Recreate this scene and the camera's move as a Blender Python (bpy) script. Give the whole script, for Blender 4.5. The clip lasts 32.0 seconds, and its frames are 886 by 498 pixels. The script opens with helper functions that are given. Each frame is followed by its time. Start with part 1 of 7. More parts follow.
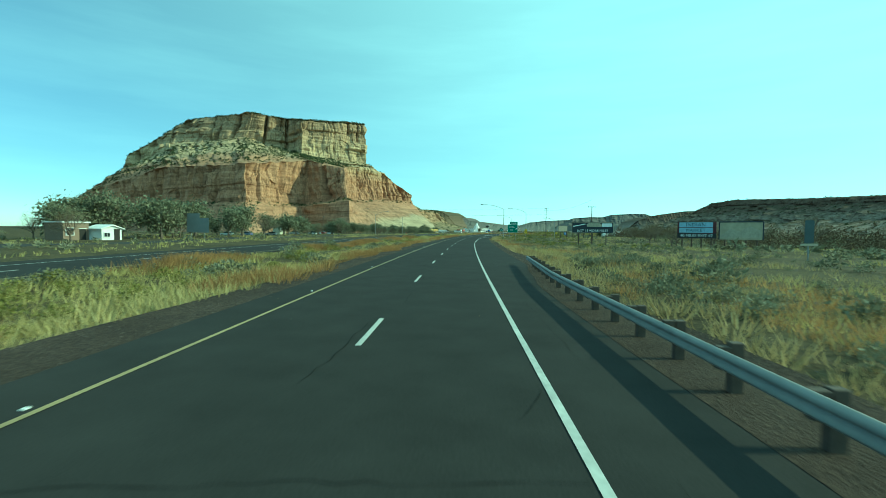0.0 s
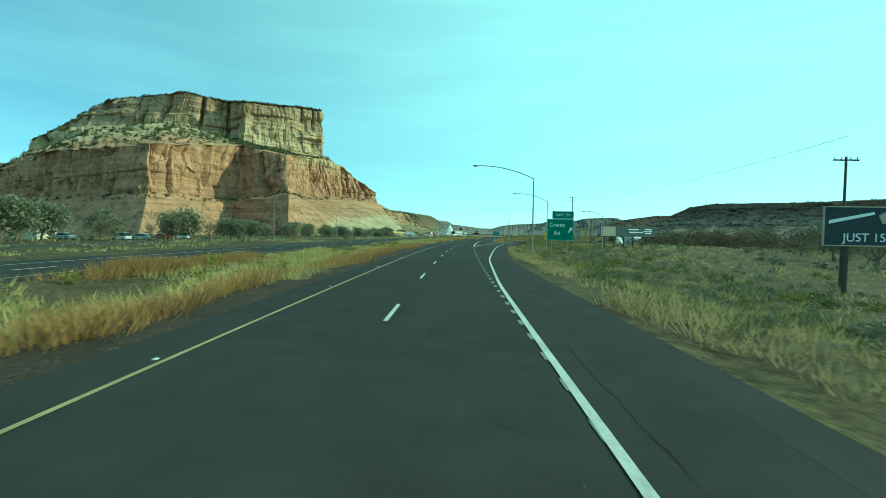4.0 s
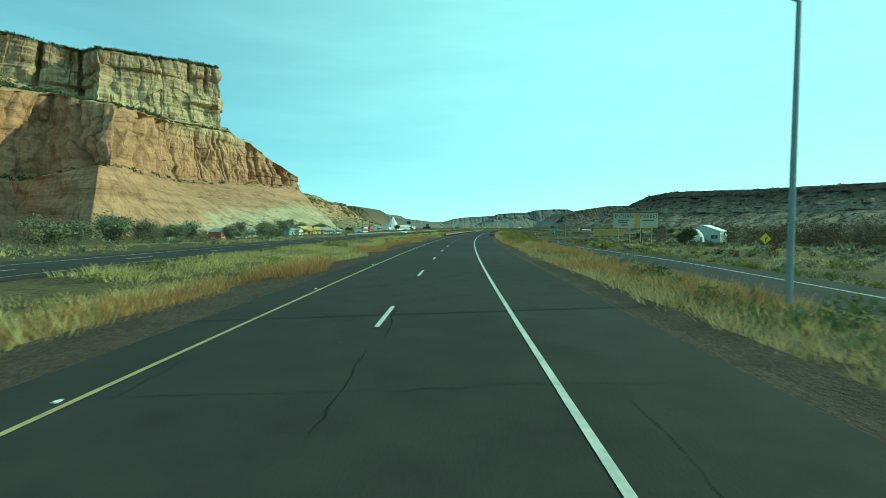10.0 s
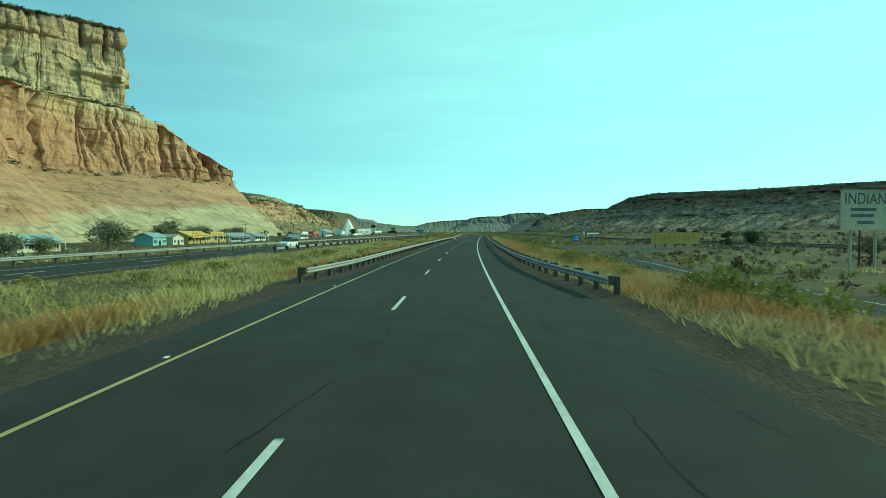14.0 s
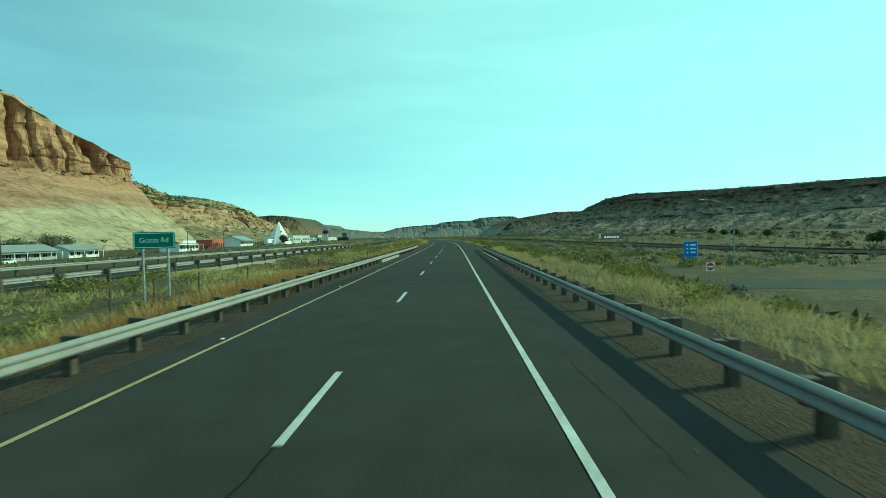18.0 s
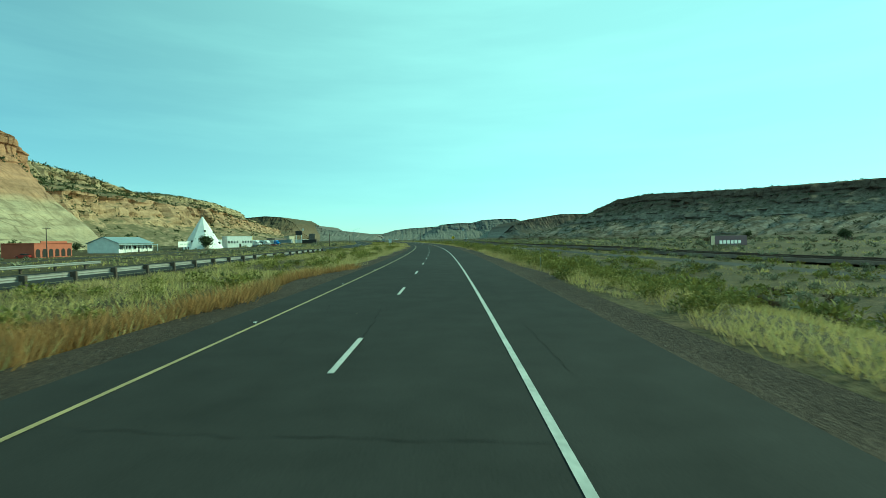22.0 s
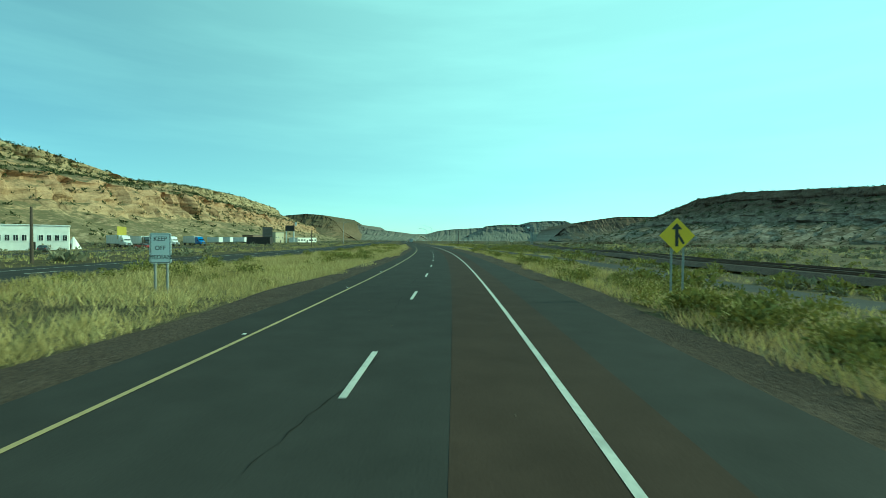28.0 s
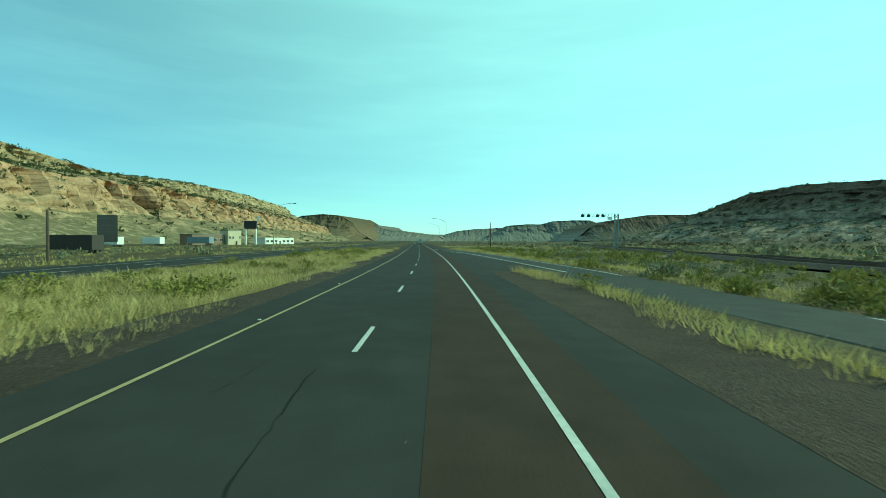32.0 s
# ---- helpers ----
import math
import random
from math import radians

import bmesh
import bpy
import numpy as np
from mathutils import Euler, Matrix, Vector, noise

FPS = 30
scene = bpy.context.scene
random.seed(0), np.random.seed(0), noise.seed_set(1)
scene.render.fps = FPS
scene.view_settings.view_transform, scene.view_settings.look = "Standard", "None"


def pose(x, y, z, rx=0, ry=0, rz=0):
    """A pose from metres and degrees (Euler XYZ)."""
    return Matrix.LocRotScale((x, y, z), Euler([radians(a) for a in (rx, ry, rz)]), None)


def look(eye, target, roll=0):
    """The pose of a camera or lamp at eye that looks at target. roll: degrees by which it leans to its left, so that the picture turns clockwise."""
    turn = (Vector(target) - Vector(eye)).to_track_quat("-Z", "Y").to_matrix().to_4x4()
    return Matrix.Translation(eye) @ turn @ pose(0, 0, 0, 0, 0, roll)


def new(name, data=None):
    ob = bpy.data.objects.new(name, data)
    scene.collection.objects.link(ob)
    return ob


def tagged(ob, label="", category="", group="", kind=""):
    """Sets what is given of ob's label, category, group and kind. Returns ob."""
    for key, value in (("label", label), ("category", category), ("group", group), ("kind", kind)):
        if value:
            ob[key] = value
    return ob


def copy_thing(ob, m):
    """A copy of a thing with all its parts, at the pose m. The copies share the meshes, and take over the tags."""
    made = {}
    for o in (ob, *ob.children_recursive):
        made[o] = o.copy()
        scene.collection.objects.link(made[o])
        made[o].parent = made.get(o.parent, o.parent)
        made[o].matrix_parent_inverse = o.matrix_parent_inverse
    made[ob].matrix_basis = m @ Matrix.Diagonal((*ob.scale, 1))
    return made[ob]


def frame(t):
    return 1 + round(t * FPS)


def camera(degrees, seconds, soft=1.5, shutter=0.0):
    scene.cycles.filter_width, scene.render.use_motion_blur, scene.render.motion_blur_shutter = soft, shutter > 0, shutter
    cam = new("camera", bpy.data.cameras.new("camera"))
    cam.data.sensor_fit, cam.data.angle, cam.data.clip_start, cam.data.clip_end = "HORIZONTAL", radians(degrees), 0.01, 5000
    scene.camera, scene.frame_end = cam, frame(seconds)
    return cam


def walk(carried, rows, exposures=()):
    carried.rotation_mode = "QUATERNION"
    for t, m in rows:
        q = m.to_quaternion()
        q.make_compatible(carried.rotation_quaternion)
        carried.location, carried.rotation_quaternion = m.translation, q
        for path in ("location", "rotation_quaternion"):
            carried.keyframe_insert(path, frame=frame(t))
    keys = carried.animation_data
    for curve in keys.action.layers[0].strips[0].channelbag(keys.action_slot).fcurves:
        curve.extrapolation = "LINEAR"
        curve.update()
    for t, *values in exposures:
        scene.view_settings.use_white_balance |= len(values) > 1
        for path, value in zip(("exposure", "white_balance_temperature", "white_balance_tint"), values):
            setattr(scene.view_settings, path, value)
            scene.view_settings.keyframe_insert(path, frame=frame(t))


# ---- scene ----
# ---------------------------------------------------------------- the road's line
# s: metres along the eastbound road, off: metres to the right of the lane's middle
STEP = 53.6
HEADINGS = [12.26, 10.82, 9.36, 7.58, 5.43, 3.21, 1.05, -0.95, -2.66, -3.90, -4.22, -3.51, -2.24, -0.70, 1.16, 3.32, 5.55, 7.35, 8.55]
_ds = 2.0
_s = np.arange(-700.0, 2600.0, _ds)
_h = np.interp(_s, np.arange(len(HEADINGS)) * STEP, np.radians(HEADINGS))
_k = np.hanning(41)
_h = np.convolve(np.pad(_h, 20, mode="edge"), _k / _k.sum(), "valid")
_x, _y = np.cumsum(-np.sin(_h) * _ds), np.cumsum(np.cos(_h) * _ds)
_x, _y = _x - np.interp(0, _s, _x), _y - np.interp(0, _s, _y)


def road(s, off=0.0):
    """The place of a point of the road's frame, x and y."""
    h = np.interp(s, _s, _h)
    return np.interp(s, _s, _x) + off * np.cos(h), np.interp(s, _s, _y) + off * np.sin(h)


def heading(s):
    return float(np.degrees(np.interp(s, _s, _h)))


def road_frame(x, y):
    """s and off for arrays of places."""
    x, y = np.asarray(x, float), np.asarray(y, float)
    s = np.interp(y, _y, _s)
    for _ in range(6):
        h = np.interp(s, _s, _h)
        s = np.clip(s + (x - np.interp(s, _s, _x)) * -np.sin(h) + (y - np.interp(s, _s, _y)) * np.cos(h), _s[0], _s[-1])
    h = np.interp(s, _s, _h)
    return s, (x - np.interp(s, _s, _x)) * np.cos(h) + (y - np.interp(s, _s, _y)) * np.sin(h)


# ---------------------------------------------------------------- the camera
EYE, SPEED = 2.55, 26.8
# seconds, yaw, pitch, roll, metres to the right of the lane's middle
PATH = [
    (0.0, 14.07, -2.41, 0.55, 0.10), (0.5, 13.65, -2.38, 0.37, 0.10), (1.0, 13.34, -2.33, 0.40, 0.09), (1.5, 12.90, -2.28, 0.63, 0.05),
    (2.0, 12.49, -2.27, 0.77, -0.01), (2.5, 12.04, -2.24, 0.89, -0.06), (3.0, 11.51, -2.09, 1.01, -0.12), (3.5, 11.00, -1.96, 1.10, -0.14),
    (4.0, 10.52, -2.01, 0.96, -0.15), (4.5, 10.02, -2.07, 0.82, -0.14), (5.0, 9.54, -2.12, 0.68, -0.12), (5.5, 9.05, -2.18, 0.54, -0.10),
    (6.0, 8.55, -2.22, 0.49, -0.11), (6.5, 8.19, -2.30, 0.56, -0.16), (7.0, 7.73, -2.48, 0.88, -0.21), (7.5, 7.09, -2.29, 1.31, -0.24),
    (8.0, 6.60, -2.47, 0.77, -0.25), (8.5, 5.98, -2.56, 0.46, -0.24), (9.0, 5.39, -2.62, 0.21, -0.22), (9.5, 4.87, -2.72, 0.12, -0.17),
    (10.0, 4.37, -2.72, -0.08, -0.10), (10.5, 3.93, -2.74, -0.49, -0.02), (11.0, 3.53, -2.69, -0.70, 0.07), (11.5, 3.21, -2.60, -0.63, 0.16),
    (12.0, 2.88, -2.55, -0.51, 0.23), (12.5, 2.47, -2.46, -0.47, 0.25), (13.0, 2.08, -2.39, -0.37, 0.24), (13.5, 1.68, -2.24, -0.37, 0.19),
    (14.0, 1.08, -2.22, -0.42, 0.14), (14.5, 0.48, -2.20, -0.47, 0.10), (15.0, -0.12, -2.17, -0.52, 0.05), (15.5, -0.71, -2.15, -0.57, 0.03),
    (16.0, -1.39, -2.00, -0.71, 0.06), (16.5, -1.96, -1.82, -0.93, 0.13), (17.0, -2.42, -1.72, -1.22, 0.17), (17.5, -2.57, -1.64, -1.28, 0.16),
    (18.0, -2.64, -1.62, -1.24, 0.12), (18.5, -2.83, -1.50, -1.17, 0.06), (19.0, -3.07, -1.47, -1.13, 0.02), (19.5, -3.30, -1.46, -1.28, 0.02),
    (20.0, -3.47, -1.56, -1.15, 0.07), (20.5, -3.57, -1.54, -1.00, 0.15), (21.0, -3.47, -1.51, -1.14, 0.22), (21.5, -3.13, -1.40, -1.09, 0.24),
    (22.0, -2.64, -1.30, -0.92, 0.21), (22.5, -2.09, -1.23, -0.71, 0.13), (23.0, -1.76, -1.31, -0.30, 0.03), (23.5, -1.53, -1.32, -0.16, -0.06),
    (24.0, -1.41, -1.16, -0.02, -0.10), (24.5, -1.20, -1.09, -0.13, -0.08), (25.0, -0.94, -1.03, -0.52, -0.01), (25.5, -0.43, -1.02, -0.92, 0.04),
    (26.0, 0.28, -1.05, -0.62, 0.02), (26.5, 0.99, -1.08, -0.31, -0.04), (27.0, 1.69, -1.11, -0.00, -0.10), (27.5, 2.40, -1.14, 0.30, -0.19),
    (28.0, 2.93, -1.08, 0.37, -0.29), (28.5, 3.36, -1.18, 0.77, -0.37), (29.0, 3.62, -1.19, 0.84, -0.41), (29.5, 3.82, -1.12, 0.81, -0.39),
    (30.0, 4.06, -1.12, 0.70, -0.36), (30.5, 4.37, -1.06, 0.69, -0.31), (31.0, 4.75, -1.09, 0.59, -0.27), (31.5, 5.01, -1.02, 0.63, -0.22),
    (32.0, 5.30, -1.03, 0.17, -0.15),
]
cam = camera(88.5, 32.0, soft=0.75, shutter=0.12)


def view(t, yaw, pitch, roll, off):
    x, y = road(SPEED * t, off)
    a, p = radians(yaw), radians(pitch)
    ahead = Vector((-math.sin(a) * math.cos(p), math.cos(a) * math.cos(p), math.sin(p)))
    eye = Vector((float(x), float(y), EYE))
    return look(eye, eye + ahead, roll)


walk(cam, [(row[0], view(*row)) for row in PATH],
     exposures=[(0.0, 0.06, 5700, -50), (9.0, 0.0, 5850, -50), (16.0, -0.12, 6150, -50), (22.0, -0.14, 6150, -50), (32.0, -0.08, 6100, -50)])

# ---------------------------------------------------------------- sky and sun
SUN_AZ, SUN_EL = 76.0, 28.0  # degrees to the right of +y, and up
world = bpy.data.worlds.new("world")
scene.world = world
world.use_nodes = True
wn, wl = world.node_tree.nodes, world.node_tree.links
wn.clear()
sky = wn.new("ShaderNodeTexSky")
sky.sky_type, sky.sun_disc = "NISHITA", False
sky.sun_elevation, sky.sun_rotation = radians(SUN_EL), radians(SUN_AZ)
sky.altitude, sky.air_density, sky.dust_density, sky.ozone_density = 1900, 1.0, 1.2, 4.0
# thin streaks of high cloud
tc = wn.new("ShaderNodeTexCoord")
mp = wn.new("ShaderNodeMapping")
mp.inputs["Scale"].default_value = (1.2, 1.2, 9.0)
mp.inputs["Rotation"].default_value = (0.10, 0.06, 0.5)
nz = wn.new("ShaderNodeTexNoise")
nz.inputs["Scale"].default_value, nz.inputs["Detail"].default_value, nz.inputs["Roughness"].default_value = 1.6, 7, 0.55
rm = wn.new("ShaderNodeMapRange")
rm.inputs["From Min"].default_value, rm.inputs["From Max"].default_value = 0.42, 0.78
rm.inputs["To Min"].default_value, rm.inputs["To Max"].default_value = 0.12, 0.22
mx = wn.new("ShaderNodeMix")
mx.data_type = "RGBA"
mx.inputs["B"].default_value = (7.0, 10.2, 11.4, 1)
bg = wn.new("ShaderNodeBackground")
bg.inputs["Strength"].default_value = 0.15
wo = wn.new("ShaderNodeOutputWorld")
wl.new(tc.outputs["Generated"], mp.inputs["Vector"])
wl.new(mp.outputs["Vector"], nz.inputs["Vector"])
wl.new(nz.outputs["Fac"], rm.inputs["Value"])
# the haze is thicker towards the sun
glow = wn.new("ShaderNodeVectorMath")
glow.operation = "DOT_PRODUCT"
glow.inputs[1].default_value = (math.sin(radians(SUN_AZ)) * math.cos(radians(SUN_EL)), math.cos(radians(SUN_AZ)) * math.cos(radians(SUN_EL)), math.sin(radians(SUN_EL)))
near_sun = wn.new("ShaderNodeMapRange")
near_sun.interpolation_type = "SMOOTHSTEP"
near_sun.inputs["From Min"].default_value, near_sun.inputs["From Max"].default_value = -0.75, 0.75
near_sun.inputs["To Min"].default_value, near_sun.inputs["To Max"].default_value = -0.06, 0.40
veil = wn.new("ShaderNodeMath")
wl.new(tc.outputs["Generated"], glow.inputs[0])
wl.new(glow.outputs["Value"], near_sun.inputs["Value"])
wl.new(near_sun.outputs["Result"], veil.inputs[0])
wl.new(rm.outputs["Result"], veil.inputs[1])
wl.new(veil.outputs[0], mx.inputs["Factor"])
wl.new(sky.outputs["Color"], mx.inputs["A"])
wl.new(mx.outputs["Result"], bg.inputs["Color"])
wl.new(bg.outputs["Background"], wo.inputs["Surface"])

sun = new("sun", bpy.data.lights.new("sun", "SUN"))
sun.data.energy, sun.data.angle, sun.data.color = 4.5, radians(0.53), (1.0, 0.88, 0.70)
_az, _el = radians(SUN_AZ), radians(SUN_EL)
SUN_DIR = Vector((math.sin(_az) * math.cos(_el), math.cos(_az) * math.cos(_el), math.sin(_el)))
sun.matrix_world = look(SUN_DIR * 400, (0, 0, 0))


# ---------------------------------------------------------------- materials
def node_mat(name):
    m = bpy.data.materials.new(name)
    m.use_nodes = True
    nt = m.node_tree
    return m, nt.nodes, nt.links, nt.nodes["Principled BSDF"]


def plain(name, colour, rough=0.6, metal=0.0, vary=0.12, scale=6.0, bump=0.0):
    """A surface of one paint or stuff, with blotches at two scales."""
    m, n, l, b = node_mat(name)
    co = n.new("ShaderNodeTexCoord")
    a, c = n.new("ShaderNodeTexNoise"), n.new("ShaderNodeTexNoise")
    a.inputs["Scale"].default_value, a.inputs["Detail"].default_value = scale, 6
    c.inputs["Scale"].default_value, c.inputs["Detail"].default_value = scale * 0.13, 4
    add = n.new("ShaderNodeMath")
    add.operation = "ADD"
    mr = n.new("ShaderNodeMapRange")
    mr.inputs["From Min"].default_value, mr.inputs["From Max"].default_value = 0.6, 1.4
    mr.inputs["To Min"].default_value, mr.inputs["To Max"].default_value = 1 - vary, 1 + vary
    mul = n.new("ShaderNodeMix")
    mul.data_type, mul.blend_type = "RGBA", "MULTIPLY"
    mul.inputs["Factor"].default_value = 1
    mul.inputs["A"].default_value = (*colour, 1)
    l.new(co.outputs["Object"], a.inputs["Vector"])
    l.new(co.outputs["Object"], c.inputs["Vector"])
    l.new(a.outputs["Fac"], add.inputs[0])
    l.new(c.outputs["Fac"], add.inputs[1])
    l.new(add.outputs[0], mr.inputs["Value"])
    l.new(mr.outputs["Result"], mul.inputs["B"])
    l.new(mul.outputs["Result"], b.inputs["Base Color"])
    b.inputs["Roughness"].default_value, b.inputs["Metallic"].default_value = rough, metal
    if bump:
        bp = n.new("ShaderNodeBump")
        bp.inputs["Strength"].default_value, bp.inputs["Distance"].default_value = bump, 0.02
        l.new(a.outputs["Fac"], bp.inputs["Height"])
        l.new(bp.outputs["Normal"], b.inputs["Normal"])
    return m


def ramp(n, stops, mode="LINEAR"):
    r = n.new("ShaderNodeValToRGB")
    r.color_ramp.interpolation = mode
    e = r.color_ramp.elements
    while len(e) > 1:
        e.remove(e[-1])
    e[0].position, e[0].color = stops[0][0], (*stops[0][1], 1)
    for p, c in stops[1:]:
        k = e.new(p)
        k.color = (*c, 1)
    return r


def noise_node(n, l, vec, scale, detail=6, rough=0.55):
    t = n.new("ShaderNodeTexNoise")
    t.inputs["Scale"].default_value, t.inputs["Detail"].default_value, t.inputs["Roughness"].default_value = scale, detail, rough
    if vec is not None:
        l.new(vec, t.inputs["Vector"])
    return t


def mix(n, l, fac, a, b, blend="MIX"):
    k = n.new("ShaderNodeMix")
    k.data_type, k.blend_type = "RGBA", blend
    for key, v in (("Factor", fac), ("A", a), ("B", b)):
        if isinstance(v, (int, float)):
            k.inputs[key].default_value = v
        elif isinstance(v, tuple):
            k.inputs[key].default_value = (*v, 1)
        else:
            l.new(v, k.inputs[key])
    return k.outputs["Result"]


def scaled(n, l, vec, sc):
    k = n.new("ShaderNodeMapping")
    k.inputs["Scale"].default_value = sc
    l.new(vec, k.inputs["Vector"])
    return k.outputs["Vector"]


def asphalt(name, colour):
    m, n, l, b = node_mat(name)
    co = n.new("ShaderNodeTexCoord").outputs["Object"]
    fine = noise_node(n, l, co, 26, 6, 0.7)
    mid = noise_node(n, l, co, 0.8, 6)
    big = noise_node(n, l, co, 0.05, 4)
    r1 = ramp(n, [(0.3, tuple(c * 0.78 for c in colour)), (0.7, tuple(c * 1.22 for c in colour))])
    l.new(fine.outputs["Fac"], r1.inputs["Fac"])
    r2 = ramp(n, [(0.3, (0.84, 0.84, 0.84)), (0.7, (1.12, 1.12, 1.12))])
    l.new(mid.outputs["Fac"], r2.inputs["Fac"])
    r3 = ramp(n, [(0.35, (0.88, 0.88, 0.88)), (0.65, (1.1, 1.1, 1.1))])
    l.new(big.outputs["Fac"], r3.inputs["Fac"])
    c = mix(n, l, 1.0, mix(n, l, 1.0, r1.outputs["Color"], r2.outputs["Color"], "MULTIPLY"), r3.outputs["Color"], "MULTIPLY")
    l.new(c, b.inputs["Base Color"])
    b.inputs["Roughness"].default_value = 0.95
    b.inputs["Specular IOR Level"].default_value = 0.08
    bp = n.new("ShaderNodeBump")
    bp.inputs["Strength"].default_value, bp.inputs["Distance"].default_value = 0.4, 0.01
    l.new(fine.outputs["Fac"], bp.inputs["Height"])
    l.new(bp.outputs["Normal"], b.inputs["Normal"])
    return m


def earth(name, stops, scale=0.12):
    """Sandy soil with dry grass and scrub in patches."""
    m, n, l, b = node_mat(name)
    co = n.new("ShaderNodeTexCoord").outputs["Object"]
    big = noise_node(n, l, co, scale, 8, 0.65)
    fine = noise_node(n, l, co, scale * 22, 5, 0.6)
    far = noise_node(n, l, co, scale * 0.06, 4, 0.6)
    s = n.new("ShaderNodeMath")
    s.operation = "MULTIPLY_ADD"
    l.new(big.outputs["Fac"], s.inputs[0])
    s.inputs[1].default_value = 0.75
    k = n.new("ShaderNodeMath")
    k.operation = "MULTIPLY"
    k.inputs[1].default_value = 0.3
    l.new(far.outputs["Fac"], k.inputs[0])
    l.new(k.outputs[0], s.inputs[2])
    r = ramp(n, stops)
    l.new(s.outputs[0], r.inputs["Fac"])
    r2 = ramp(n, [(0.32, (0.5, 0.5, 0.5)), (0.68, (1.4, 1.38, 1.34))])
    l.new(fine.outputs["Fac"], r2.inputs["Fac"])
    l.new(mix(n, l, 1.0, r.outputs["Color"], r2.outputs["Color"], "MULTIPLY"), b.inputs["Base Color"])
    b.inputs["Roughness"].default_value = 0.95
    b.inputs["Specular IOR Level"].default_value = 0.1
    bp = n.new("ShaderNodeBump")
    bp.inputs["Strength"].default_value, bp.inputs["Distance"].default_value = 0.7, 0.15
    l.new(fine.outputs["Fac"], bp.inputs["Height"])
    l.new(bp.outputs["Normal"], b.inputs["Normal"])
    return m


def rock(name, bands, scrub, scale=1.0, strata=0.09, streak=0.5, dip=0.0, flat=(1.24, 1.36), bedding=0.75):
    """Layered sandstone: colours by height, thin strata, dark streaks down the faces, soil and scrub on what is flat."""
    m, n, l, b = node_mat(name)
    geo = n.new("ShaderNodeNewGeometry")
    pos = geo.outputs["Position"]
    sep = n.new("ShaderNodeSeparateXYZ")
    l.new(pos, sep.inputs[0])
    wob = noise_node(n, l, pos, 0.016 * scale, 5)
    h = n.new("ShaderNodeMath")
    h.operation = "MULTIPLY_ADD"
    l.new(wob.outputs["Fac"], h.inputs[0])
    h.inputs[1].default_value = 22.0
    l.new(sep.outputs["Z"], h.inputs[2])
    level = h.outputs[0]
    if dip:
        # the lowest beds sink towards the start of the valley
        tilt, fade, sum_ = n.new("ShaderNodeMapRange"), n.new("ShaderNodeMapRange"), n.new("ShaderNodeMath")
        l.new(sep.outputs["Y"], tilt.inputs["Value"])
        tilt.inputs["From Min"].default_value, tilt.inputs["From Max"].default_value = 460.0, 780.0
        tilt.inputs["To Min"].default_value, tilt.inputs["To Max"].default_value = dip * 190, -dip * 130
        l.new(sep.outputs["Z"], fade.inputs["Value"])
        fade.inputs["From Min"].default_value, fade.inputs["From Max"].default_value = 35.0, 80.0
        fade.inputs["To Min"].default_value, fade.inputs["To Max"].default_value = 1.0, 0.0
        sum_.operation = "MULTIPLY_ADD"
        l.new(tilt.outputs["Result"], sum_.inputs[0])
        l.new(fade.outputs["Result"], sum_.inputs[1])
        l.new(level, sum_.inputs[2])
        level = sum_.outputs[0]
    nrm = n.new("ShaderNodeMath")
    nrm.operation = "DIVIDE"
    l.new(level, nrm.inputs[0])
    nrm.inputs[1].default_value = 220.0
    r = ramp(n, bands)
    l.new(nrm.outputs[0], r.inputs["Fac"])
    thin = noise_node(n, l, scaled(n, l, pos, (0.006, 0.006, strata * 2.2)), 2.0, 8, 0.6)
    r1 = ramp(n, [(0.25, (0.60, 0.58, 0.55)), (0.5, (1.0, 1.0, 1.0)), (0.75, (1.28, 1.25, 1.2))])
    l.new(thin.outputs["Fac"], r1.inputs["Fac"])
    c = mix(n, l, bedding, r.outputs["Color"], r1.outputs["Color"], "MULTIPLY")
    run = noise_node(n, l, scaled(n, l, pos, (0.11, 0.11, 0.012)), 1.0, 7, 0.65)
    r2 = ramp(n, [(0.36, (0.42, 0.38, 0.36)), (0.52, (1.0, 1.0, 1.0)), (0.75, (1.2, 1.17, 1.12))])
    l.new(run.outputs["Fac"], r2.inputs["Fac"])
    c = mix(n, l, streak, c, r2.outputs["Color"], "MULTIPLY")
    # joints: colour darkened along the breaks
    joint = n.new("ShaderNodeTexVoronoi")
    joint.feature = "DISTANCE_TO_EDGE"
    joint.inputs["Scale"].default_value = 1.0
    shake = noise_node(n, l, pos, 0.06 * scale, 4)
    moved = mix(n, l, 0.06, scaled(n, l, pos, (0.10, 0.10, 0.045)), shake.outputs["Color"], "LINEAR_LIGHT")
    l.new(moved, joint.inputs["Vector"])
    r3 = ramp(n, [(0.0, (0.36, 0.33, 0.31)), (0.045, (0.8, 0.79, 0.78)), (0.11, (1.0, 1.0, 1.0))])
    l.new(joint.outputs["Distance"], r3.inputs["Fac"])
    gate = noise_node(n, l, pos, 0.035 * scale, 3)
    rg = ramp(n, [(0.42, (0.0, 0.0, 0.0)), (0.6, (0.8, 0.8, 0.8))])
    l.new(gate.outputs["Fac"], rg.inputs["Fac"])
    c = mix(n, l, rg.outputs["Color"], c, mix(n, l, 1.0, c, r3.outputs["Color"], "MULTIPLY"))
    grain = noise_node(n, l, pos, 0.45 * scale, 6, 0.7)
    r4 = ramp(n, [(0.3, (0.66, 0.64, 0.62)), (0.5, (1.0, 1.0, 1.0)), (0.7, (1.2, 1.2, 1.2))])
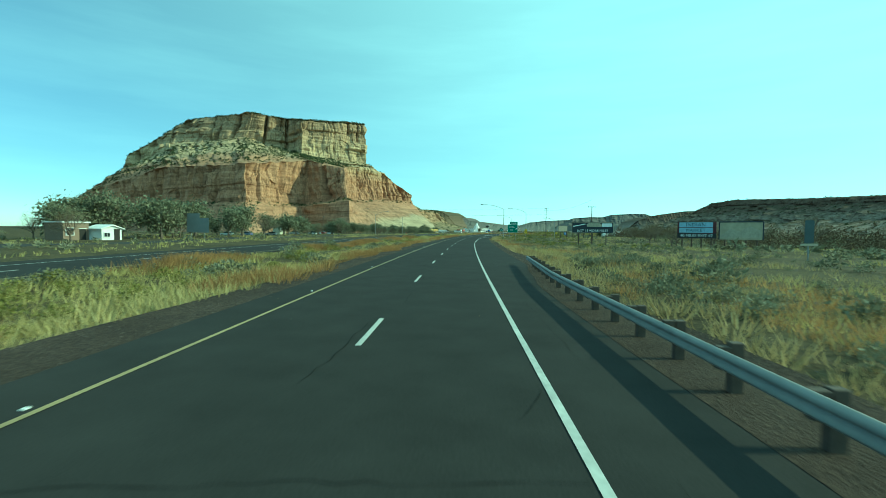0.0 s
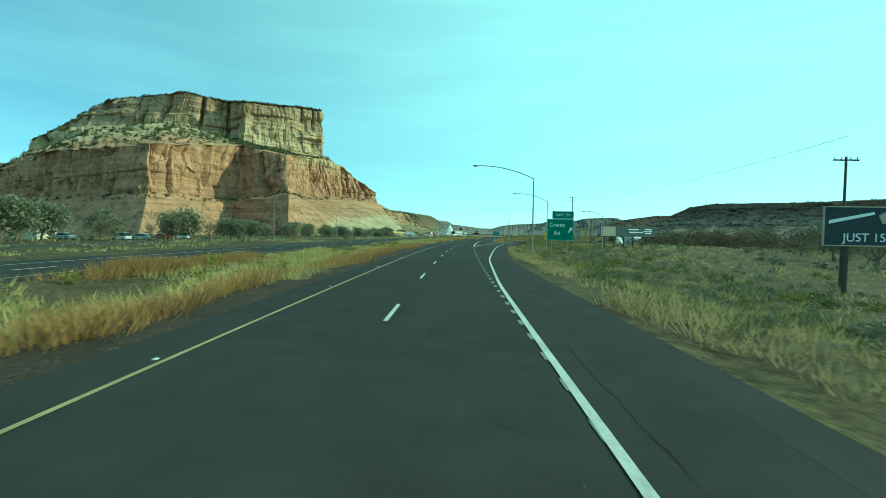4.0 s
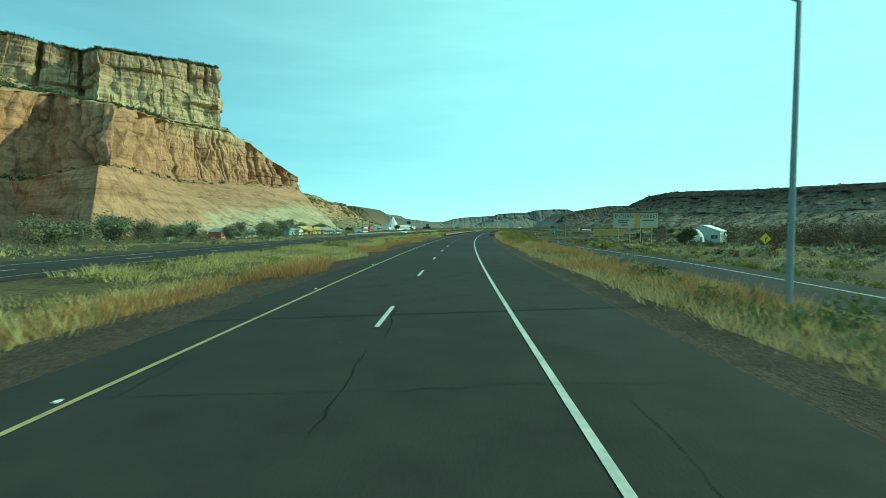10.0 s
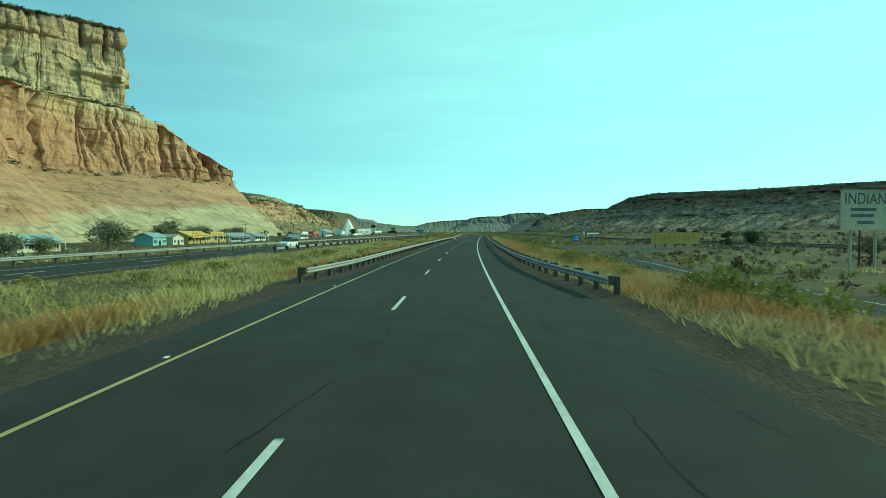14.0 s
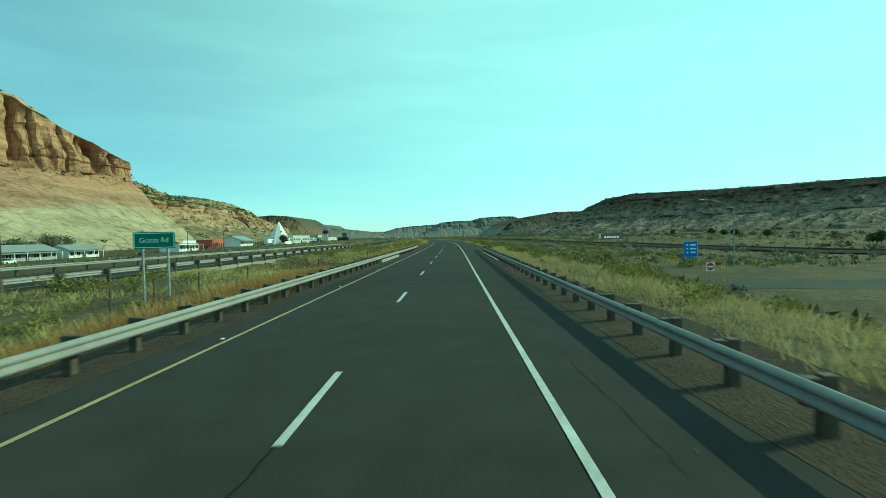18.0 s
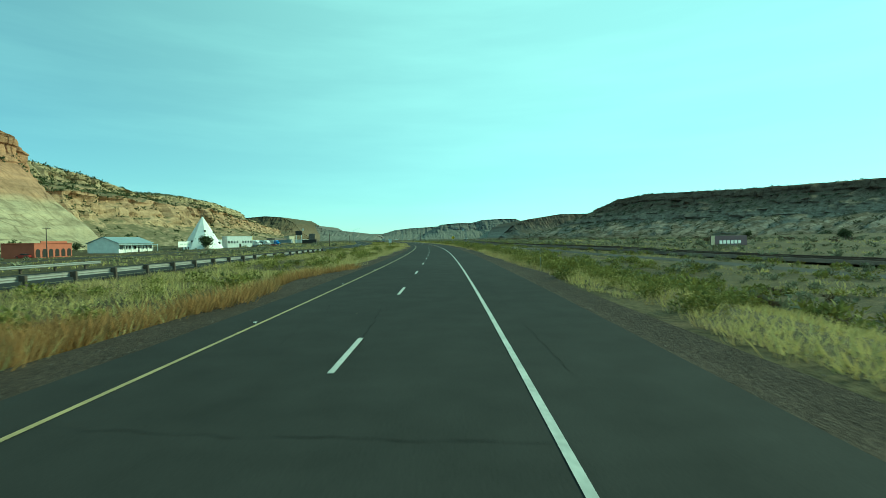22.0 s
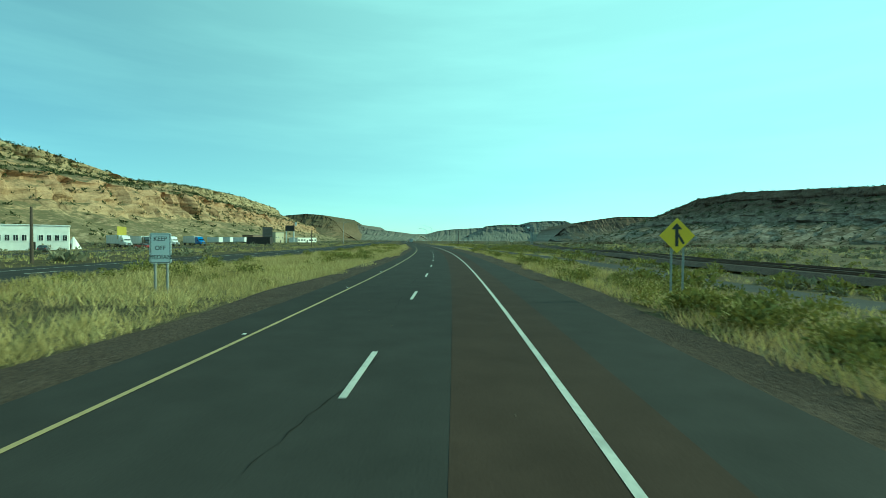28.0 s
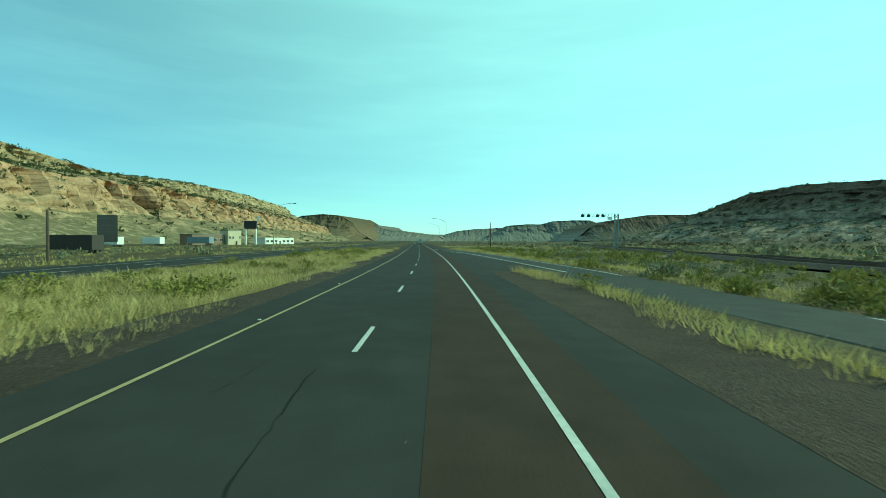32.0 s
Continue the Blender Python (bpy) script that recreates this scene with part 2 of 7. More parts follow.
    l.new(grain.outputs["Fac"], r4.inputs["Fac"])
    c = mix(n, l, 0.8, c, r4.outputs["Color"], "MULTIPLY")
    # what lies flat carries soil and low scrub
    sn = n.new("ShaderNodeSeparateXYZ")
    l.new(geo.outputs["True Normal"], sn.inputs[0])
    spot = noise_node(n, l, pos, 0.13 * scale, 6, 0.7)
    ad = n.new("ShaderNodeMath")
    ad.operation = "MULTIPLY_ADD"
    l.new(spot.outputs["Fac"], ad.inputs[0])
    ad.inputs[1].default_value = 0.8
    l.new(sn.outputs["Z"], ad.inputs[2])
    fl = n.new("ShaderNodeMapRange")
    fl.inputs["From Min"].default_value, fl.inputs["From Max"].default_value = flat
    l.new(ad.outputs[0], fl.inputs["Value"])
    c = mix(n, l, fl.outputs["Result"], c, scrub)
    l.new(c, b.inputs["Base Color"])
    b.inputs["Roughness"].default_value = 0.95
    b.inputs["Specular IOR Level"].default_value = 0.1
    rough = noise_node(n, l, pos, 0.35 * scale, 9, 0.7)
    bp = n.new("ShaderNodeBump")
    bp.inputs["Strength"].default_value, bp.inputs["Distance"].default_value = 0.55, 1.6
    l.new(rough.outputs["Fac"], bp.inputs["Height"])
    bp2 = n.new("ShaderNodeBump")
    bp2.inputs["Strength"].default_value, bp2.inputs["Distance"].default_value = 0.6, 2.5
    l.new(thin.outputs["Fac"], bp2.inputs["Height"])
    l.new(bp.outputs["Normal"], bp2.inputs["Normal"])
    l.new(bp2.outputs["Normal"], b.inputs["Normal"])
    return m


def leafy(name, low, high, rough=0.8, trans=0.0):
    """Foliage: every leaf or blade a shade of its own."""
    m, n, l, b = node_mat(name)
    geo = n.new("ShaderNodeNewGeometry")
    pos = geo.outputs["Position"]
    pat = noise_node(n, l, pos, 0.22, 4)
    r = ramp(n, [(0.0, low), (1.0, high)])
    k = n.new("ShaderNodeMath")
    k.operation = "MULTIPLY_ADD"
    l.new(geo.outputs["Random Per Island"], k.inputs[0])
    k.inputs[1].default_value = 0.5
    sub = n.new("ShaderNodeMapRange")
    sub.inputs["From Min"].default_value, sub.inputs["From Max"].default_value = 0.3, 0.7
    sub.inputs["To Max"].default_value = 0.5
    l.new(pat.outputs["Fac"], sub.inputs["Value"])
    l.new(sub.outputs["Result"], k.inputs[2])
    l.new(k.outputs[0], r.inputs["Fac"])
    l.new(r.outputs["Color"], b.inputs["Base Color"])
    b.inputs["Roughness"].default_value = rough
    b.inputs["Specular IOR Level"].default_value = 0.15
    if trans:
        tr = n.new("ShaderNodeBsdfTranslucent")
        ms = n.new("ShaderNodeMixShader")
        ms.inputs["Fac"].default_value = trans
        out = n["Material Output"]
        l.new(r.outputs["Color"], tr.inputs["Color"])
        l.new(b.outputs[0], ms.inputs[1])
        l.new(tr.outputs[0], ms.inputs[2])
        l.new(ms.outputs[0], out.inputs["Surface"])
    return m


ASPHALT = asphalt("asphalt_old", (0.034, 0.033, 0.0312))
ASPHALT_RED = asphalt("asphalt_red", (0.041, 0.029, 0.023))
ASPHALT_PALE = asphalt("asphalt_pale", (0.050, 0.048, 0.046))
SHOULDER = asphalt("asphalt_shoulder", (0.036, 0.035, 0.033))
GRAVEL = earth("gravel", [(0.3, (0.040, 0.030, 0.024)), (0.7, (0.078, 0.059, 0.047))], 0.6)
EARTH = earth("earth", [(0.25, (0.165, 0.115, 0.072)), (0.38, (0.115, 0.083, 0.048)), (0.47, (0.058, 0.047, 0.025)), (0.56, (0.095, 0.075, 0.04)), (0.72, (0.045, 0.04, 0.021))], 0.16)
BALLAST = earth("ballast", [(0.3, (0.04, 0.032, 0.03)), (0.7, (0.085, 0.068, 0.06))], 0.5)
WHITE_LINE = plain("white_line", (0.41, 0.405, 0.375), 0.7, 0, 0.35, 9.0)
WORN_LINE = plain("worn_white_line", (0.19, 0.188, 0.178), 0.75, 0, 0.5, 9.0)
YELLOW_LINE = plain("yellow_line", (0.30, 0.23, 0.105), 0.7, 0, 0.3, 9.0)
TAR = asphalt("tar", (0.016, 0.0155, 0.015))
GALV = plain("galvanised", (0.225, 0.22, 0.21), 0.85, 0.0, 0.2, 3.0)
GALV_DULL = plain("galvanised_dull", (0.27, 0.28, 0.28), 0.6, 0.3, 0.2, 3.0)
WOOD_POST = plain("wood_post", (0.07, 0.052, 0.04), 0.9, 0, 0.35, 8.0, 0.5)
CONCRETE = plain("concrete", (0.27, 0.25, 0.22), 0.85, 0, 0.18, 3.0, 0.3)
SIGN_GREEN = plain("sign_green", (0.0, 0.16, 0.10), 0.45, 0, 0.06)
SIGN_WHITE = plain("sign_white", (0.78, 0.79, 0.78), 0.45, 0, 0.05)
SIGN_YELLOW = plain("sign_yellow", (0.72, 0.48, 0.02), 0.45, 0, 0.06)
SIGN_BLUE = plain("sign_blue", (0.01, 0.15, 0.50), 0.45, 0, 0.06)
SIGN_BLACK = plain("sign_black", (0.015, 0.015, 0.016), 0.5, 0, 0.1)
SIGN_BACK = plain("sign_back", (0.25, 0.26, 0.27), 0.5, 0.5, 0.12)
MESA = rock("mesa_rock", [(0, (0.36, 0.30, 0.20)), (0.10, (0.37, 0.305, 0.20)), (0.125, (0.33, 0.205, 0.128)), (0.24, (0.335, 0.193, 0.12)), (0.34, (0.375, 0.213, 0.128)), (0.46, (0.39, 0.226, 0.135)), (0.51, (0.385, 0.25, 0.152)), (0.55, (0.43, 0.325, 0.2)), (0.72, (0.45, 0.345, 0.212)), (0.82, (0.385, 0.275, 0.17)), (0.92, (0.34, 0.238, 0.15))], (0.21, 0.165, 0.095), strata=0.06, dip=0.12, flat=(1.37, 1.47), bedding=0.95)
RIDGE = rock("ridge_rock", [(0.0, (0.33, 0.28, 0.19)), (0.15, (0.38, 0.27, 0.165)), (0.28, (0.40, 0.255, 0.155)), (0.40, (0.34, 0.255, 0.155)), (0.6, (0.38, 0.31, 0.19))], (0.15, 0.125, 0.07), 1.4)
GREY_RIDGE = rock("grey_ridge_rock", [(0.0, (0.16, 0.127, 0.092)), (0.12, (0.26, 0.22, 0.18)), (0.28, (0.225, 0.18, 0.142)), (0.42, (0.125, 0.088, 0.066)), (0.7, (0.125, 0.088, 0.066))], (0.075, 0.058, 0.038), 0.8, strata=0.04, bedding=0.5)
STRAW = leafy("straw_grass", (0.27, 0.215, 0.09), (0.58, 0.49, 0.23), 0.8, 0.3)
RUST = leafy("rust_weeds", (0.17, 0.09, 0.038), (0.47, 0.29, 0.12), 0.8, 0.4)
MEADOW = leafy("meadow_grass", (0.22, 0.18, 0.065), (0.60, 0.51, 0.22), 0.8, 0.4)
BROWN_GRASS = leafy("brown_grass", (0.19, 0.145, 0.07), (0.54, 0.43, 0.215), 0.8, 0.35)
THICKET = leafy("thicket_twigs", (0.06, 0.042, 0.028), (0.15, 0.115, 0.07), 0.9, 0.1)
SAGE = leafy("sage_leaves", (0.085, 0.084, 0.052), (0.28, 0.27, 0.175), 0.8, 0.15)
RABBIT = leafy("rabbitbrush_leaves", (0.06, 0.07, 0.024), (0.31, 0.275, 0.075), 0.8, 0.2)
GREEN = leafy("green_shrub_leaves", (0.05, 0.066, 0.026), (0.19, 0.205, 0.085), 0.8, 0.2)
JUNIPER = leafy("juniper_leaves", (0.035, 0.045, 0.02), (0.09, 0.10, 0.045), 0.85, 0.1)
COTTONWOOD = leafy("cottonwood_leaves", (0.085, 0.092, 0.056), (0.24, 0.235, 0.15), 0.75, 0.2)
BARE = leafy("bare_twigs", (0.10, 0.08, 0.05), (0.20, 0.16, 0.10), 0.9, 0.1)
BARK = plain("bark", (0.13, 0.10, 0.075), 0.95, 0, 0.35, 5.0, 0.6)


# ---------------------------------------------------------------- building helpers
def mesh_object(name, verts, faces, material, parent=None, smooth=False):
    me = bpy.data.meshes.new(name)
    me.from_pydata([tuple(map(float, v)) for v in verts], [], faces)
    if smooth:
        me.polygons.foreach_set("use_smooth", [True] * len(me.polygons))
    me.materials.append(material)
    me.update()
    ob = new(name, me)
    ob.parent = parent
    return ob


def part(name, bm, material, parent, label=""):
    """Links a bmesh as one mesh object under a thing."""
    me = bpy.data.meshes.new(name)
    bm.to_mesh(me)
    bm.free()
    me.materials.append(material)
    ob = new(name, me)
    ob.parent = parent
    return tagged(ob, label)


def pieces(name, bm, material, parent):
    """Links each box of a bmesh as a part of its own."""
    co = [v.co.copy() for v in bm.verts]
    bm.free()
    for i in range(0, len(co), 8):
        k = bmesh.new()
        lo, hi = [min(c[a] for c in co[i:i + 8]) for a in range(3)], [max(c[a] for c in co[i:i + 8]) for a in range(3)]
        bmesh.ops.create_cube(k, size=1.0, matrix=Matrix.Translation([(a + b) / 2 for a, b in zip(lo, hi)]) @ Matrix.Diagonal([b - a for a, b in zip(lo, hi)] + [1.0]))
        part(name, k, material, parent)


def thing(name, m, label, category, group="", kind=""):
    e = new(name)
    e.matrix_world = m
    return tagged(e, label, category, group, kind)


def box(bm, c, d, bevel=0.0, rz=0.0, rx=0.0, ry=0.0):
    """A box about c, of size d, in bm."""
    r = bmesh.ops.create_cube(bm, size=1.0, matrix=pose(*c, rx, ry, rz) @ Matrix.Diagonal((*d, 1)))
    if bevel:
        bmesh.ops.bevel(bm, geom=list({e for v in r["verts"] for e in v.link_edges}), offset=bevel, segments=1, affect="EDGES")
    return bm


def rod(bm, a, b, r1, r2=None, sides=8):
    """A tapered rod from a to b."""
    a, b = Vector(a), Vector(b)
    d = b - a
    m = Matrix.Translation((a + b) / 2) @ d.to_track_quat("Z", "Y").to_matrix().to_4x4()
    bmesh.ops.create_cone(bm, cap_ends=True, segments=sides, radius1=r1, radius2=r1 if r2 is None else r2, depth=d.length, matrix=m)
    return bm


def prism(bm, outline, y0, y1):
    """A closed outline in x and z, drawn out from y0 to y1."""
    front = [bm.verts.new((x, y0, z)) for x, z in outline]
    back = [bm.verts.new((x, y1, z)) for x, z in outline]
    bm.faces.new(front)
    bm.faces.new(back[::-1])
    k = len(outline)
    for i in range(k):
        bm.faces.new((front[i], back[i], back[(i + 1) % k], front[(i + 1) % k]))
    bmesh.ops.recalc_face_normals(bm, faces=bm.faces[:])
    return bm


B = bmesh.new


def smoothstep(a, b, x):
    t = np.clip((np.asarray(x, float) - a) / (b - a), 0, 1)
    return t * t * (3 - 2 * t)


_rng = np.random.default_rng(7)
_lat = _rng.random((64, 64))


def wave_noise(x, y, scale):
    """Smooth noise from 0 to 1 over arrays."""
    u, v = np.asarray(x) / scale, np.asarray(y) / scale
    i, j = np.floor(u).astype(int), np.floor(v).astype(int)
    f, g = u - i, v - j
    f, g = f * f * (3 - 2 * f), g * g * (3 - 2 * g)
    p = lambda a, b: _lat[a % 64, b % 64]
    return (p(i, j) * (1 - f) + p(i + 1, j) * f) * (1 - g) + (p(i, j + 1) * (1 - f) + p(i + 1, j + 1) * f) * g


CUT = 536.0  # where a side street passes under both roads


def left_edge(s):
    """The near edge of the westbound road."""
    return -np.interp(s, [0, 160, 300, 450, 700, 900], [20.5, 21.0, 22.5, 24.5, 26.0, 25.0])


def ground_z(s, off):
    """The lie of the land beside the road, whose own level is 0."""
    s, off = np.asarray(s, float), np.asarray(off, float)
    side = np.clip((off - 7.4) / (np.interp(s, [190, 250], [17.0, 26.0]) - 7.4), 0, 1)
    right = np.interp(s, [40, 100, 155, 190, 240, 300, 380, 470, 600, 720, 830], [0, 0.9, 2.4, 2.2, 1.0, 1.1, 2.2, 3.6, 3.2, 1.2, 0.3]) * side * side * (3 - 2 * side)
    far = np.interp(s, [-100, 200, 420, 640, 900, 1100], [0.0, 0.2, 2.6, 2.4, 0.4, 0.0]) * smoothstep(-44, -80, off)
    dip = 0.45 * smoothstep(8.2, 11, -off) * (1 - smoothstep(16, -left_edge(s) - 0.5, -off))
    cut = 4.6 * np.exp(-(((s - CUT) / 9.0) ** 4)) * smoothstep(-9.0, -13.0, off) * smoothstep(-20, -16.5, -np.abs(off + 16.5) - 12)
    z = -right - far - dip - cut
    z = z + 0.35 * (wave_noise(s, off, 14.0) - 0.5) * smoothstep(9, 20, np.abs(off))
    z = z + 2.2 * (wave_noise(s + 900, off + 900, 160.0) - 0.4) * smoothstep(120, 260, np.abs(off))
    paved = (off > -8.6) & (off < 6.1) | (off < left_edge(s) + 1) & (off > left_edge(s) - 12.5)
    return np.where(paved, -0.14 - cut, z - 0.02)


def ground_at(x, y):
    s, off = road_frame(np.array([x]), np.array([y]))
    return float(ground_z(s, off)[0])


# ---------------------------------------------------------------- the ground
def build_ground():
    def lines(lo, hi, step, reach):
        out = list(np.arange(lo, hi + 0.1, step))
        d = step
        a, b = [lo], [hi]
        while b[-1] < reach:
            d *= 1.22
            a.append(a[-1] - d)
            b.append(b[-1] + d)
        return np.array(a[:0:-1] + out + b[1:])

    xs, ys = lines(-150, 70, 2.2, 6500), lines(-40, 1130, 3.4, 6500)
    gx, gy = np.meshgrid(xs, ys, indexing="ij")
    s, off = road_frame(gx.ravel(), gy.ravel())
    z = ground_z(s, off)
    far = (np.abs(gx.ravel()) > 1400) | (gy.ravel() > 2500)
    z = np.where(far, -1.0, z)
    verts = np.c_[gx.ravel(), gy.ravel(), z]
    ny = len(ys)
    faces = [(i * ny + j, (i + 1) * ny + j, (i + 1) * ny + j + 1, i * ny + j + 1) for i in range(len(xs) - 1) for j in range(ny - 1)]
    ob = mesh_object("ground", verts, faces, EARTH, smooth=True)
    tagged(ob, "sandy valley floor with dry grass and scrub", "ground", kind="structure")


build_ground()


def strip(name, s0, s1, a, b, z, material, label, category, step=6.0, thick=0.0, kind="structure", parent=None):
    """A band along the road between two offsets, which may be functions of s; z may be one as well."""
    n = max(2, int((s1 - s0) / step) + 1)
    s = np.linspace(s0, s1, n)
    fa, fb = (a(s) if callable(a) else np.full(n, a)), (b(s) if callable(b) else np.full(n, b))
    (xa, ya), (xb, yb) = road(s, fa), road(s, fb)
    za = z(s, fa) if callable(z) else np.full(n, z)
    zb = z(s, fb) if callable(z) else np.full(n, z)
    verts = [v for i in range(n) for v in ((xa[i], ya[i], za[i]), (xb[i], yb[i], zb[i]))]
    faces = [(2 * i, 2 * i + 1, 2 * i + 3, 2 * i + 2) for i in range(n - 1)]
    if thick:
        m = len(verts)
        verts += [(x, y, zz - thick) for x, y, zz in verts]
        faces += [(2 * i, 2 * i + 2, 2 * i + 2 + m, 2 * i + m) for i in range(n - 1)]
        faces += [(2 * i + 1, 2 * i + 1 + m, 2 * i + 3 + m, 2 * i + 3) for i in range(n - 1)]
        faces += [(0, m, m + 1, 1), (2 * n - 2, 2 * n - 1, 2 * n - 1 + m, 2 * n - 2 + m)]
    ob = mesh_object(name, verts, faces, material, parent)
    if parent is None:
        tagged(ob, label, category, kind=kind)
    return ob


# ---------------------------------------------------------------- the roads
WHITE, DASH, YELLOW = 1.57, -2.09, -5.68
strip("road_eastbound", -650, 2500, -7.2, 5.0, 0.0, ASPHALT, "dark worn asphalt of the eastbound highway", "road", thick=0.12)
strip("road_westbound", -650, 2500, lambda s: left_edge(s) - 11.4, left_edge, 0.0, ASPHALT, "dark asphalt of the westbound highway", "road", thick=0.12)
strip("pavement_resurfaced", 728, 1500, -0.35, 2.75, 0.004, ASPHALT_RED, "reddish brown resurfaced driving lane", "road")
strip("shoulder_gravel_left", -200, 1300, lambda s: -9.0 - 0.9 * wave_noise(s, s * 0, 9.0), -7.2, -0.03, GRAVEL, "dark gravel verge beside the asphalt", "gravel", step=3)
gravel_z = lambda s, o: np.where(o > 5.1, np.maximum(ground_z(s, o) + 0.10, -0.03), -0.03)
for a_, b_ in ((-200, 96), (262, 796), (1000, 1300)):
    strip("shoulder_gravel_right", a_, b_, 5.0, 5.5, gravel_z, GRAVEL, "dark gravel verge beside the asphalt", "gravel", step=3)
    strip("shoulder_gravel_right", a_, b_, 5.5, lambda s: np.interp(s, [480, 580], [5.8, 6.3]) + 0.8 * wave_noise(s, s * 0, 9.0), gravel_z, GRAVEL, "rough outer edge of the gravel verge", "gravel", step=3)



def loft(name, levels, bands, across, material, label, category, seed=1, smooth=False, share=None):
    """Rock between outlines that lie above one another. levels: outlines of (x, y, z), all with as many points; bands: for
    each step from one outline to the next, (rows, roughness across in metres, flutes, strata, broken blocks)."""
    n = len(levels[0])
    w = np.ones(n - 1) if share is None else np.asarray(share, float)
    t = np.interp(np.linspace(0, w.sum(), across), np.r_[0, np.cumsum(w)], np.arange(n))
    i = np.clip(t.astype(int), 0, n - 2)
    f = (t - i)[:, None]
    f = f * 0.55 + f * f * (3 - 2 * f) * 0.45
    curves = [np.asarray(lv, float)[i] * (1 - f) + np.asarray(lv, float)[i + 1] * f for lv in levels]
    soft = np.ones(25) / 25

    def facing(c):
        """The length along a level, and the way out of the rock there."""
        arc = np.r_[0, np.cumsum(np.hypot(*np.diff(c[:, :2], axis=0).T))] + 1000 * seed
        tang = np.gradient(c[:, :2], axis=0)
        tang /= np.linalg.norm(tang, axis=1, keepdims=True) + 1e-9
        out = np.c_[tang[:, 1], -tang[:, 0]]
        return arc, np.c_[np.convolve(np.pad(out[:, 0], 12, "edge"), soft, "valid"), np.convolve(np.pad(out[:, 1], 12, "edge"), soft, "valid")]

    rows = []
    for a, b, (k, rough, flute, strat, block) in zip(curves, curves[1:], bands):
        f0, f1 = facing(a), facing(b)
        for j in range(k):
            g = j / k
            rows.append((a * (1 - g) + b * g, rough, flute, strat, block, min(1.0, 4 * g * (1 - g) + 0.35), (f0[0] + f1[0]) / 2, f0[1] * (1 - g) + f1[1] * g))
    rows.append((curves[-1], bands[-1][1], 0, 0, 0, 0.5, *facing(curves[-1])))
    verts = []
    for p, rough, flute, strat, block, ease, arc, out in rows:
        z = p[:, 2]
        d = rough * (wave_noise(arc, z * 1.6 + 50, 34.0) - 0.5) * 2 + rough * 0.6 * (wave_noise(arc + 300, z * 1.5, 11.0) - 0.5) * 2
        d += flute * (np.sqrt(np.abs(wave_noise(arc + 77, z * 0.22, 19.0) - 0.5) * 2) - 0.65) + 0.45 * flute * (np.sqrt(np.abs(wave_noise(arc + 577, z * 0.3, 6.5) - 0.5) * 2) - 0.65)
        d += strat * (2 * smoothstep(0.38, 0.62, wave_noise(arc * 0.05, z + 11 * seed, 7.5)) - 1) + 0.4 * strat * (wave_noise(arc * 0.08, z + 90, 2.6) - 0.5) * 2
        # deep narrow cracks and sheared blocks
        for wide, shift, depth in ((30.0, 13, 3.4), (19.0, 713, 1.8), (12.0, 213, 0.9)):
            c = np.abs(wave_noise(arc + shift, z * 0.12 + shift, wide) - 0.5)
            d -= depth * block * np.exp(-(c / 0.06) ** 2) * smoothstep(0.28, 0.5, wave_noise(arc + 5 * shift, z * 0.8, 42.0))
        if block:
            # tall joint-bounded slabs, and small ones broken off them
            col = np.floor(arc / 11.0 + 1.3 * wave_noise(arc, z * 0.25, 23.0)).astype(int) % 64
            lay = np.floor(z / 34.0 + 1.6 * wave_noise(arc, z * 0 + 5, 60.0)).astype(int) % 64
            d += block * (_lat[col, lay] - 0.5) + 0.3 * block * (_lat[np.floor(arc / 4.6 + 1.2 * wave_noise(arc + 9, z * 0.3, 8.0)).astype(int) % 64, np.floor(z / 14.0 + 3.0 * wave_noise(arc, z * 0 + 3, 9.0)).astype(int) % 64] - 0.5)
        q = p.copy()
        q[:, :2] += out * (d * ease)[:, None]
        if block:
            q[:, 0] += 1.6 * (wave_noise(arc + 11, z * 0.7, 15.0) - 0.5) + 0.9 * (wave_noise(arc + 41, z * 1.2, 5.0) - 0.5)
            q[:, 1] += 1.6 * (wave_noise(arc + 71, z * 0.7 + 30, 15.0) - 0.5) + 0.9 * (wave_noise(arc + 91, z * 1.2 + 30, 5.0) - 0.5)
        q[:, 2] += rough * 0.35 * (wave_noise(arc + 40, z + 20, 9.0) - 0.5)
        verts.append(q)
    m = len(rows)
    v = np.concatenate(verts)
    faces = [(r * across + c, r * across + c + 1, (r + 1) * across + c + 1, (r + 1) * across + c) for r in range(m - 1) for c in range(across - 1)]
    ob = mesh_object(name, v, faces, material, smooth=smooth)
    tagged(ob, label, category, kind="structure")
    return v.reshape(m, across, 3)


# ---------------------------------------------------------------- the great mesa
FOOT = [(-840, 585, -3), (-705, 518, -3), (-690, 510, -3), (-520, 452, -3), (-300, 392, -3), (-300, 505, -3), (-228, 474, -3), (-226, 640, -4), (-204, 760, -4), (-228, 890, -3), (-340, 1060, -3), (-560, 1160, -3)]
TALUS = [(-846, 598, 12), (-707, 541, 26), (-692, 535, 28), (-530, 495, 28), (-330, 430, 27), (-318, 520, 30), (-237, 492, 36), (-326, 690, 46), (-304, 790, 52), (-290, 896, 56), (-385, 1045, 45), (-570, 1140, 40)]
LIP = [(-850, 604, 25), (-715, 569, 60), (-700, 565, 64), (-520, 512, 84), (-342, 446, 75), (-338, 570, 97), (-266, 539, 80), (-346, 710, 108), (-334, 796, 116), (-292, 898, 74), (-395, 1040, 58), (-575, 1135, 55)]
BENCH = [(a + (c - a) * 0.55, b + (d - b) * 0.55, z + 5) for (a, b, z), (c, d, _) in zip(TALUS, LIP)]
